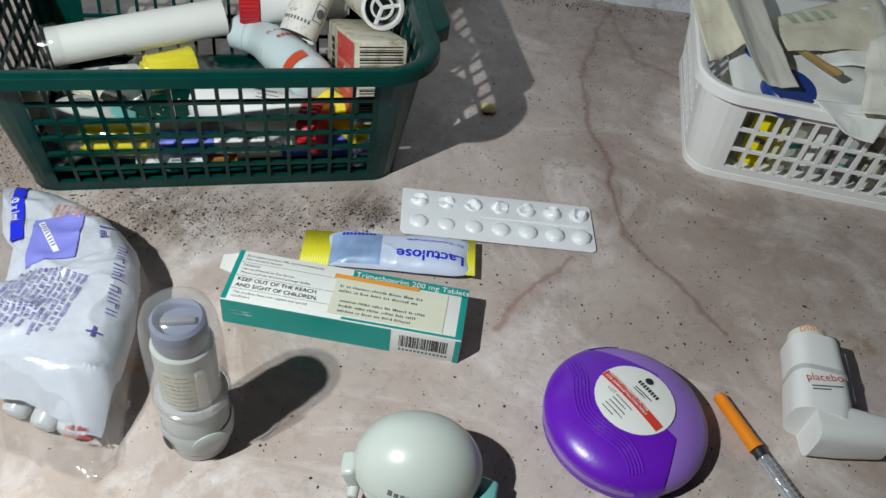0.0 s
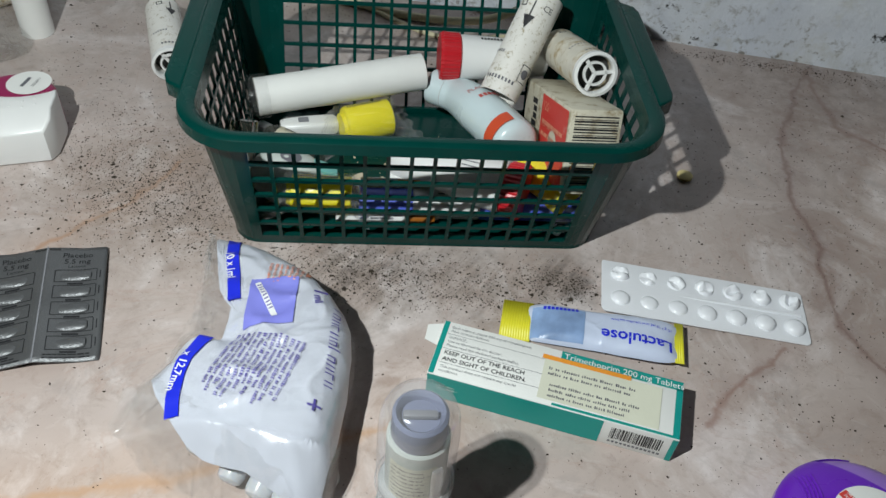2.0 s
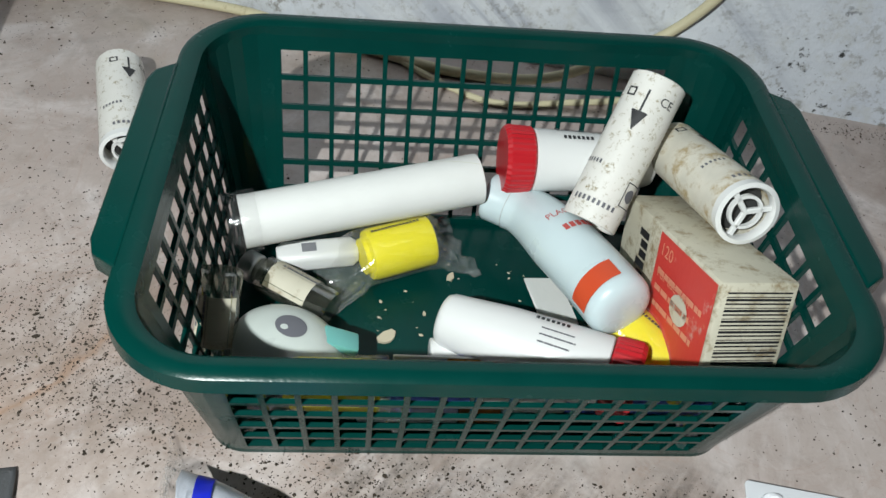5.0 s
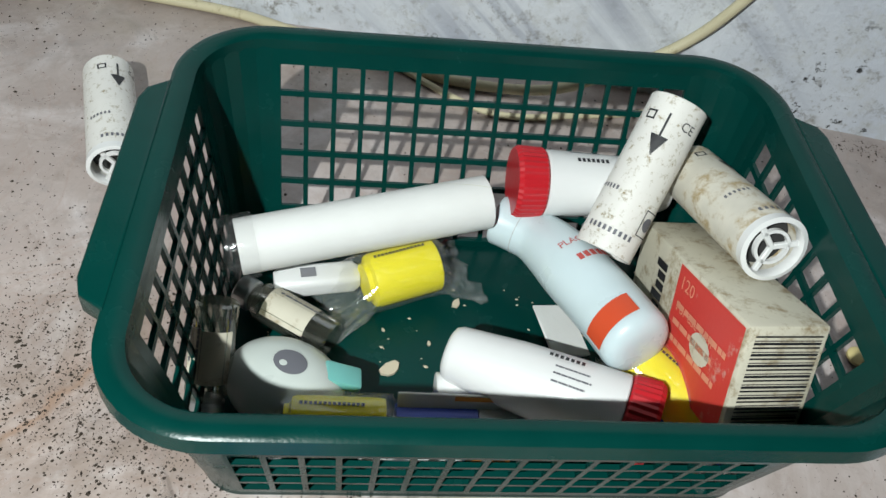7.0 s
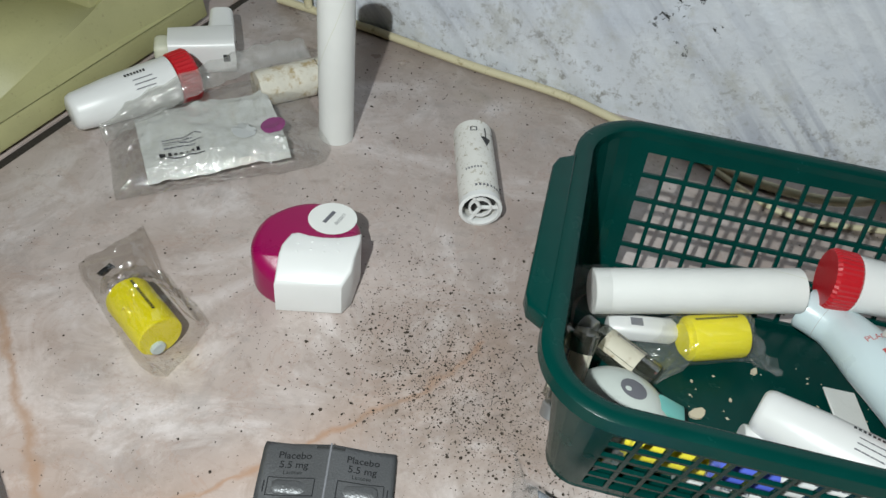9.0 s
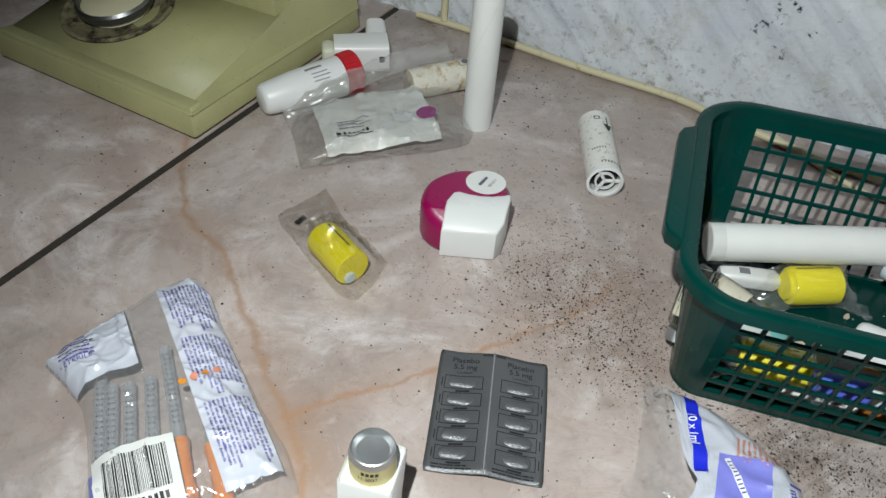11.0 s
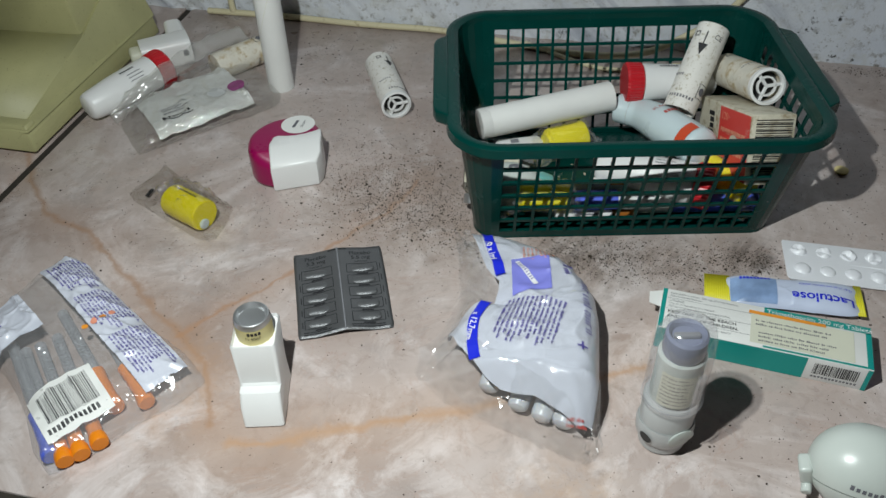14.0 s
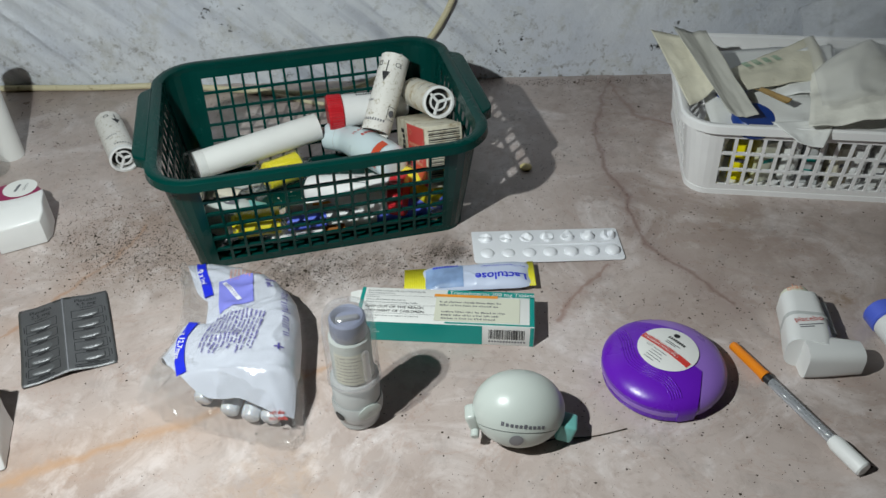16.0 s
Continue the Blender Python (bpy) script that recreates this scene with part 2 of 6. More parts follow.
def wall_paper():
    """Bluish white painted paper with crease shade painted as dark diagonal streaks, grime and black mould."""
    m = bpy.data.materials.new("wall_paper")
    m.use_nodes = True
    n, l = m.node_tree.nodes, m.node_tree.links
    p = n["Principled BSDF"]
    geo = n.new("ShaderNodeNewGeometry")
    sep = n.new("ShaderNodeSeparateXYZ")
    l.new(geo.outputs["Position"], sep.inputs[0])

    def tex(scale, detail=6, rough=0.6, vec=None, dist=0.0):
        t = n.new("ShaderNodeTexNoise")
        t.inputs["Scale"].default_value, t.inputs["Detail"].default_value = scale, detail
        t.inputs["Roughness"].default_value, t.inputs["Distortion"].default_value = rough, dist
        l.new(vec or geo.outputs["Position"], t.inputs["Vector"])
        return t.outputs["Fac"]

    def rng(sock, a, b, c=0.0, d=1.0):
        r = n.new("ShaderNodeMapRange")
        for k, v in zip(("From Min", "From Max", "To Min", "To Max"), (a, b, c, d)):
            r.inputs[k].default_value = v
        l.new(sock, r.inputs["Value"])
        return r.outputs["Result"]

    def mul(a, b):
        x = n.new("ShaderNodeMath")
        x.operation = "MULTIPLY"
        l.new(a, x.inputs[0]), l.new(b, x.inputs[1])
        return x.outputs[0]

    def blend(a, colour, fac):
        x = n.new("ShaderNodeMix")
        x.data_type = "RGBA"
        l.new(fac, x.inputs["Factor"])
        if isinstance(a, tuple):
            x.inputs["A"].default_value = (*a, 1)
        else:
            l.new(a, x.inputs["A"])
        x.inputs["B"].default_value = (*colour, 1)
        return x.outputs["Result"]

    # shade of the diagonal creases, painted dark into the left half's colour
    crease_shade = n.new("ShaderNodeMapping")
    crease_shade.vector_type = "TEXTURE"
    crease_shade.inputs["Rotation"].default_value = (0, radians(42), 0)
    crease_shade.inputs["Scale"].default_value = (16, 1, 1)
    l.new(geo.outputs["Position"], crease_shade.inputs["Vector"])
    left = rng(sep.outputs["X"], -0.02, 0.12, 1.0, 0.0)
    c = blend((0.54, 0.57, 0.64), (0.67, 0.69, 0.73), rng(tex(9), 0.35, 0.65))
    c = blend(c, (0.27, 0.29, 0.36), mul(mul(rng(tex(60, 5, 0.6, crease_shade.outputs[0], 0.3), 0.53, 0.66, 0, 0.62), rng(tex(7, 2, 0.5, None, 0.8), 0.42, 0.60, 0.35, 1.0)), left))
    c = blend(c, (0.44, 0.43, 0.38), rng(tex(26, 7, 0.7), 0.54, 0.75, 0, 0.8))
    low = rng(sep.outputs["Z"], 0.0, 0.11, 1.0, 0.14)
    c = blend(c, (0.16, 0.14, 0.11), mul(rng(tex(120, 8, 0.8), 0.53, 0.62, 0, 0.85), mul(low, rng(tex(12, 3), 0.36, 0.55))))
    c = blend(c, (0.02, 0.02, 0.02), mul(rng(tex(75, 6, 0.75), 0.585, 0.62), rng(tex(8, 2, 0.5, None, 0.3), 0.56, 0.62)))
    l.new(c, p.inputs["Base Color"])
    p.inputs["Roughness"].default_value = 0.6
    b = n.new("ShaderNodeBump")
    b.inputs["Strength"].default_value, b.inputs["Distance"].default_value = 0.5, 0.003
    l.new(tex(90, 7, 0.65), b.inputs["Height"])
    l.new(b.outputs["Normal"], p.inputs["Normal"])
    return m


M_MARBLE, M_WALL = marble(), wall_paper()
M_GROUT = mat("grout", (0.035, 0.028, 0.021), 0.9, bump=0.4, var=0.3, scale=120)
M_EDGE = mat("edging", (0.34, 0.27, 0.13), 0.55, var=0.3, scale=90, dirt=0.5)
M_ROOM = mat("room_paint", (0.03, 0.028, 0.026), 0.8)
M_GREEN = mat("green_plastic", (0.0005, 0.037, 0.031), 0.24, var=0.12, scale=60, bump=0.05, bscale=900, dirt=0.74, dirt_col=(0.10, 0.13, 0.11), dirt_scale=220, spec=0.45)
M_GREEN.node_tree.nodes["Principled BSDF"].inputs["IOR"].default_value = 1.3
M_WHITE = mat("white_plastic", (0.73, 0.73, 0.725), 0.35, var=0.03, bump=0.03)
M_WPLAST = mat("basket_white", (0.84, 0.83, 0.83), 0.4, var=0.04, bump=0.05, dirt=0.63, dirt_col=(0.35, 0.3, 0.22))
M_CARD = mat("white_card", (0.75, 0.75, 0.73), 0.6, var=0.04, bump=0.08)
M_DIRTY = mat("speckled_card", (0.74, 0.72, 0.68), 0.55, var=0.06, bump=0.06, dirt=0.55, dirt_col=(0.24, 0.18, 0.07), dirt_scale=290)
M_RED = mat("red_plastic", (0.50, 0.012, 0.02), 0.35)
M_REDPRINT = mat("red_print", (0.60, 0.045, 0.035), 0.5, dirt=0.60, dirt_col=(0.55, 0.42, 0.36), dirt_scale=48)
M_ORANGE = mat("orange_plastic", (0.82, 0.24, 0.008), 0.35)
M_ORPRINT = mat("orange_print", (0.80, 0.30, 0.03), 0.5)
M_ORRED = mat("orange_red_card", (0.62, 0.07, 0.02), 0.5)
M_YELLOW = mat("yellow_plastic", (0.86, 0.74, 0.001), 0.4, var=0.03, spec=0.3)
M_LIME = mat("yellow_foil", (0.72, 0.66, 0.03), 0.4)
M_TEAL = mat("teal_print", (0.0, 0.27, 0.24), 0.45)
M_TAB = mat("teal_plastic", (0.16, 0.45, 0.42), 0.4)
M_BLUE = mat("blue_plastic", (0.09, 0.14, 0.66), 0.35)
M_NAVY = mat("navy_plastic", (0.006, 0.04, 0.23), 0.35)
M_BLUEPRINT = mat("blue_print", (0.012, 0.025, 0.62), 0.4)
M_PERIW = mat("periwinkle_print", (0.21, 0.22, 0.66), 0.45)
M_PURPLE = mat("purple_plastic", (0.13, 0.012, 0.46), 0.28, bump=0.04)
M_LILAC = mat("lilac_plastic", (0.30, 0.16, 0.58), 0.3, bump=0.04)
M_MAGENTA = mat("magenta_plastic", (0.28, 0.003, 0.075), 0.28, bump=0.03)
M_GREYG = mat("pale_grey_green_plastic", (0.52, 0.56, 0.53), 0.3, bump=0.03)
M_GREY = mat("grey_plastic", (0.47, 0.48, 0.48), 0.35, bump=0.03)
M_MID = mat("mid_grey_plastic", (0.22, 0.22, 0.24), 0.4)
M_AQUA = mat("pale_blue_plastic", (0.58, 0.68, 0.71), 0.28, bump=0.03)
M_FOIL = mat("grey_foil", (0.19, 0.193, 0.20), 0.42, metal=0.7, var=0.12, bump=0.25, bscale=900)
M_METAL = mat("aluminium", (0.50, 0.51, 0.52), 0.36, metal=0.85, bump=0.05)
M_STEEL = mat("dark_steel", (0.22, 0.22, 0.22), 0.35, metal=0.9)
M_BLACK = mat("black_print", (0.015, 0.015, 0.018), 0.5)
M_INK = mat("grey_ink", (0.13, 0.13, 0.15), 0.5)
M_VIOLET = mat("violet_ink", (0.10, 0.08, 0.33), 0.5)
M_REDINK = mat("red_ink", (0.50, 0.08, 0.07), 0.5)
M_SALMON = mat("salmon_ink", (0.70, 0.27, 0.17), 0.5)
M_GREENINK = mat("green_ink", (0.22, 0.42, 0.27), 0.5)
M_WINK = mat("white_ink", (0.8, 0.8, 0.8), 0.5)
M_CREAM = mat("cream_plastic", (0.44, 0.42, 0.21), 0.5, var=0.16, scale=18, bump=0.08, dirt=0.60, dirt_col=(0.12, 0.095, 0.045), dirt_scale=330)
M_CREAMY = mat("cream_enamel", (0.66, 0.61, 0.42), 0.35, var=0.06)
M_CABLE = mat("cream_cable", (0.60, 0.54, 0.36), 0.5, dirt=0.58, dirt_col=(0.25, 0.18, 0.07), dirt_scale=80)
M_LABELCREAM = mat("cream_label", (0.66, 0.66, 0.54), 0.5, dirt=0.68, dirt_col=(0.45, 0.4, 0.3))
M_PALECARD = mat("buff_card", (0.60, 0.56, 0.45), 0.6, var=0.14, dirt=0.50, dirt_col=(0.28, 0.21, 0.12))
M_BLISTER = mat("blister_plastic", (0.83, 0.84, 0.88), 0.3, var=0.02, bump=0.03)
M_STAINED = mat("stained_card", (0.70, 0.66, 0.57), 0.55, var=0.16, scale=70, bump=0.06, dirt=0.50, dirt_col=(0.40, 0.30, 0.16), dirt_scale=75)
M_PAPER = mat("paper", (0.70, 0.66, 0.53), 0.7, var=0.16, bump=0.35, bscale=120, dirt=0.60, dirt_col=(0.36, 0.30, 0.20), dirt_scale=35)
M_PALEPAPER = mat("pale_paper", (0.74, 0.72, 0.65), 0.65, var=0.12, bump=0.35, bscale=110)
M_SACHET = mat("sachet_foil", (0.56, 0.62, 0.78), 0.3, var=0.05, bump=0.12, bscale=140)
M_SKY = mat("sky_print", (0.30, 0.44, 0.76), 0.35, var=0.4, scale=60)
M_BAGWHITE = mat("white_print_film", (0.59, 0.61, 0.69), 0.3, var=0.03, bump=0.12, bscale=110)
M_TABLET = mat("tablet", (0.7, 0.58, 0.26), 0.6)
M_BARREL = film("syringe_barrel", 0.4, 0.12, (0.95, 0.95, 0.97), (0.58, 0.60, 0.64), 0.2)
M_FILM = film("clear_film", 0.03, 0.09, rough=0.09, scale=95.0, bump=0.35)
M_CRINKLE = film("crinkled_film", 0.05, 0.085, (1.0, 1.0, 1.0), rough=0.16, scale=70.0, bump=0.5)
M_PACKET = film("packet_film", 0.16, 0.09, (0.97, 0.97, 0.97), (0.72, 0.72, 0.74), 0.10, 80.0, 0.5)
M_GREYFILM = film("grey_film", 0.05, 0.13, (0.92, 0.91, 0.89), (0.20, 0.19, 0.17), 0.08, 150.0, 0.5)
M_MILKWHITE = mat("milky_plastic", (0.66, 0.68, 0.72), 0.25, var=0.05, sub=0.3)
M_FILM_DIRTY = film("dusty_film", 0.07, 0.15, (0.90, 0.90, 0.89), (0.42, 0.42, 0.41), 0.08, 230.0, 0.45)
M_CLEAR = film("clear_plastic", 0.10, 0.12, (0.96, 0.96, 0.97), (0.75, 0.75, 0.76), 0.10, 30, 0.05)
M_MILKY = film("milky_film", 0.16, 0.09, (0.96, 0.96, 0.95), (0.7, 0.69, 0.67), 0.12, 130.0, 0.5)
M_GLASS = film("vial_glass", 0.07, 0.2, (0.62, 0.64, 0.60), (0.35, 0.34, 0.28), 0.06, 30, 0.05)
M_DEBRIS = mat("debris", (0.045, 0.032, 0.022), 0.9, var=0.3, bump=0)
M_CRUMB = mat("crumb", (0.55, 0.48, 0.36), 0.8)
M_AMBER = mat("amber_plastic", (0.30, 0.10, 0.01), 0.35)
# near-black: rubber feet, and painted shade inside openings
M_DARK = mat("hole_shade_and_rubber", (0.03, 0.03, 0.03), 0.6)


# ---- mesh helpers ----
def part(name, bm, material, parent, label="", smooth=True):
    me = bpy.data.meshes.new(name)
    bmesh.ops.recalc_face_normals(bm, faces=bm.faces)
    bm.to_mesh(me)
    bm.free()
    me.materials.append(material)
    if smooth:
        me.polygons.foreach_set("use_smooth", [True] * len(me.polygons))
        me.set_sharp_from_angle(angle=radians(40))
    ob = new(name, me)
    ob.parent = parent
    if label:
        tagged(ob, label)
    return ob


def thing(name, label, category, m=Matrix(), group="", kind=""):
    ob = tagged(new(name), label, category, group, kind)
    ob.empty_display_size = 0.01
    ob.matrix_world = m
    return ob


def single(name, bm, material, label, category, m=Matrix(), kind="", smooth=True, group=""):
    ob = part(name, bm, material, None, "", smooth)
    ob.matrix_world = m
    return tagged(ob, label, category, group, kind)


def along(p0, p1, roll=0):
    """The pose at p0 whose z axis points to p1; with roll 0 its -y side faces up."""
    p0, p1 = Vector(p0), Vector(p1)
    z = (p1 - p0).normalized()
    y = -(Vector((0, 0, 1)) - z * z.z)
    y = y.normalized() if y.length > 1e-4 else Vector((0, 1, 0))
    x = y.cross(z)
    m = Matrix((x, y, z)).transposed().to_4x4()
    return Matrix.Translation(p0) @ m @ pose(0, 0, 0, 0, 0, roll)


def rbox(sx, sy, sz, r=0.001, seg=2, at=(0, 0, 0)):
    """A rounded box standing on z = 0."""
    bm = bmesh.new()
    bmesh.ops.create_cube(bm, size=1)
    bmesh.ops.scale(bm, vec=(sx, sy, sz), verts=bm.verts)
    bmesh.ops.translate(bm, vec=(at[0], at[1], at[2] + sz / 2), verts=bm.verts)
    if r:
        bmesh.ops.bevel(bm, geom=bm.edges[:], offset=r, segments=seg, affect="EDGES", profile=0.5)
    return bm


def lathe(profile, n=32, squash=1.0):
    bm = bmesh.new()
    rings = []
    for r, z in profile:
        if r < 1e-6:
            rings.append([bm.verts.new((0, 0, z))])
        else:
            rings.append([bm.verts.new((r * math.cos(2 * math.pi * k / n), squash * r * math.sin(2 * math.pi * k / n), z)) for k in range(n)])
    for a, b in zip(rings, rings[1:]):
        for k in range(n):
            j = (k + 1) % n
            f = [a[k % len(a)], a[j % len(a)], b[j % len(b)], b[k % len(b)]]
            f = [v for i, v in enumerate(f) if v not in f[:i]]
            if len(f) > 2:
                bm.faces.new(f)
    return bm


def can(r, h, e=0.001, n=32, squash=1.0):
    """A closed cylinder with rounded rims."""
    return lathe([(0, 0), (r - e, 0), (r, e), (r, h - e), (r - e, h), (0, h)], n, squash)


def hollow(r, h, wall=0.001, depth=0.04, n=36):
    """A tube open at its top end."""
    return lathe([(0, 0), (r - 0.0005, 0), (r, 0.0005), (r, h - 0.0003), (r - wall / 2, h), (r - wall, h - 0.0003), (r - wall, h - depth), (0, h - depth)], n)


def sweep(points, r, n=10):
    bm = bmesh.new()
    pts = [Vector(p) for p in points]
    rings, last = [], None
    for i, p in enumerate(pts):
        d = (pts[min(i + 1, len(pts) - 1)] - pts[max(i - 1, 0)]).normalized()
        up = last if last is not None else (Vector((0, 0, 1)) if abs(d.z) < 0.9 else Vector((1, 0, 0)))
        a = (up - d * up.dot(d)).normalized()
        last = a
        b = d.cross(a)
        rr = r[i] if isinstance(r, (list, tuple)) else r
        rings.append([bm.verts.new(p + rr * (a * math.cos(2 * math.pi * k / n) + b * math.sin(2 * math.pi * k / n))) for k in range(n)])
    for a, b in zip(rings, rings[1:]):
        for k in range(n):
            bm.faces.new((a[k], a[(k + 1) % n], b[(k + 1) % n], b[k]))
    bm.faces.new(rings[0]), bm.faces.new(rings[-1])
    return bm


def curve_through(pts, steps=8):
    """Points of a smooth line through the given ones."""
    out, pts = [], [Vector(p) for p in pts]
    for i in range(len(pts) - 1):
        a, b, c, d = pts[max(i - 1, 0)], pts[i], pts[i + 1], pts[min(i + 2, len(pts) - 1)]
        for k in range(steps):
            t = k / steps
            out.append(0.5 * ((2 * b) + (c - a) * t + (2 * a - 5 * b + 4 * c - d) * t * t + (3 * b - a - 3 * c + d) * t ** 3))
    return out + [pts[-1]]


def prism(outline, z0, z1, r=0.0, seg=3):
    """A plate of the given outline with its rims rounded."""
    bm = bmesh.new()
    low = bm.faces.new([bm.verts.new((x, y, z0)) for x, y in outline])
    up = bmesh.ops.extrude_face_region(bm, geom=[low])
    bmesh.ops.translate(bm, vec=(0, 0, z1 - z0), verts=[v for v in up["geom"] if isinstance(v, bmesh.types.BMVert)])
    if r:
        rim = [e for e in bm.edges if abs(e.verts[0].co.z - e.verts[1].co.z) < 1e-7]
        bmesh.ops.bevel(bm, geom=rim, offset=r, segments=seg, affect="EDGES", profile=0.5)
    return bm


def rounded(w, h, r, n=6):
    """The outline of a rounded rectangle round the origin."""
    out = []
    for cx, cy, a0 in ((w / 2 - r, h / 2 - r, 0), (-w / 2 + r, h / 2 - r, 90), (-w / 2 + r, -h / 2 + r, 180), (w / 2 - r, -h / 2 + r, 270)):
        out += [(cx + r * math.cos(radians(a0 + 90 * k / n)), cy + r * math.sin(radians(a0 + 90 * k / n))) for k in range(n + 1)]
    return out


# flat work (print, labels, letters) laid on a surface by a function of x and y
def flat(z):
    return lambda x, y: Vector((x, y, z))


def wrap(r, turn=0.0):
    """Round a cylinder on the z axis: x runs round it, y along it, starting on its -y side."""
    return lambda x, y: Vector((r * math.sin(x / r + turn), -r * math.cos(x / r + turn), y))


def turned(x, y, rot):
    c, s = math.cos(radians(rot)), math.sin(radians(rot))
    return lambda a, b: (x + a * c - b * s, y + a * s + b * c)


def quads(rects, on, x=0, y=0, rot=0, cell=0.004, inside=None):
    """Rectangles (x, y, w, h) from their lower left corners, in a frame at x, y turned by rot."""
    bm, put = bmesh.new(), turned(x, y, rot)
    for a, b, w, h in rects:
        nx, ny = max(1, int(w / cell)), max(1, int(h / cell))
        g = [[bm.verts.new(on(*put(a + w * i / nx, b + h * j / ny))) for i in range(nx + 1)] for j in range(ny + 1)]
        for j in range(ny):
            for i in range(nx):
                if inside is None or inside.holds(*put(a + w * (i + 0.5) / nx, b + h * (j + 0.5) / ny)):
                    bm.faces.new((g[j][i], g[j][i + 1], g[j + 1][i + 1], g[j + 1][i]))
    if inside:
        bmesh.ops.delete(bm, geom=[v for v in bm.verts if not v.link_faces], context="VERTS")
    return bm


def disc(r, on, x=0, y=0, n=32, rings=6, squash=1.0):
    bm = bmesh.new()
    c = bm.verts.new(on(x, y))
    prev = None
    for k in range(1, rings + 1):
        ring = [bm.verts.new(on(x + r * k / rings * math.cos(2 * math.pi * i / n), y + squash * r * k / rings * math.sin(2 * math.pi * i / n))) for i in range(n)]
        for i in range(n):
            j = (i + 1) % n
            bm.faces.new((c, ring[i], ring[j]) if prev is None else (prev[i], ring[i], ring[j], prev[j]))
        prev = ring
    return bm


def words(text, size, on, material, parent, x=0, y=0, rot=0, bold=0.0, align="LEFT", name="lettering"):
    cu = bpy.data.curves.new(name, "FONT")
    cu.body, cu.size, cu.align_x, cu.offset, cu.resolution_u = text, size, align, bold, 3
    tmp = bpy.data.objects.new(name, cu)
    me = bpy.data.meshes.new_from_object(tmp)
    bpy.data.objects.remove(tmp)
    put = turned(x, y, rot)
    for v in me.vertices:
        v.co = on(*put(v.co.x, v.co.y))
    me.materials.clear()
    me.materials.append(material)
    ob = new(name, me)
    ob.parent = parent
    return ob


def lines(n, w, pitch, thick, ragged=0.25, seed=1):
    """Rows of print too small to read, as bars."""
    rnd = random.Random(seed)
    out = []
    for k in range(n):
        xx, end = 0.0, w * (1 - ragged * rnd.random())
        while xx < end:
            step = min(end - xx, w * rnd.uniform(0.07, 0.2))
            out.append((xx, -k * pitch, step * 0.88, thick))
            xx += step
    return out


def typed(n, w, pitch, h, seed=1):
    """n rows of letter-sized marks in word groups, too small to read."""
    r, out = random.Random(seed), []
    for k in range(n):
        x, end = 0.0, w * r.uniform(0.72, 1.0)
        while x < end:
            for _ in range(r.randint(2, 8)):
                tall = h * r.choice((0.72, 0.72, 1.0))
                out.append((x, -k * pitch, h * r.uniform(0.28, 0.5), tall))
                x += h * 0.66
            x += h * 0.6
    return out


def barcode(w, h, n=34, seed=3):
    rnd, out, xx = random.Random(seed), [], 0.0
    unit = w / (n * 2.1)
    while xx < w:
        b = unit * rnd.choice((0.7, 0.7, 1.4, 2.1))
        out.append((xx, 0, b, h))
        xx += b + unit * rnd.choice((0.7, 1.0, 1.6))
    return out


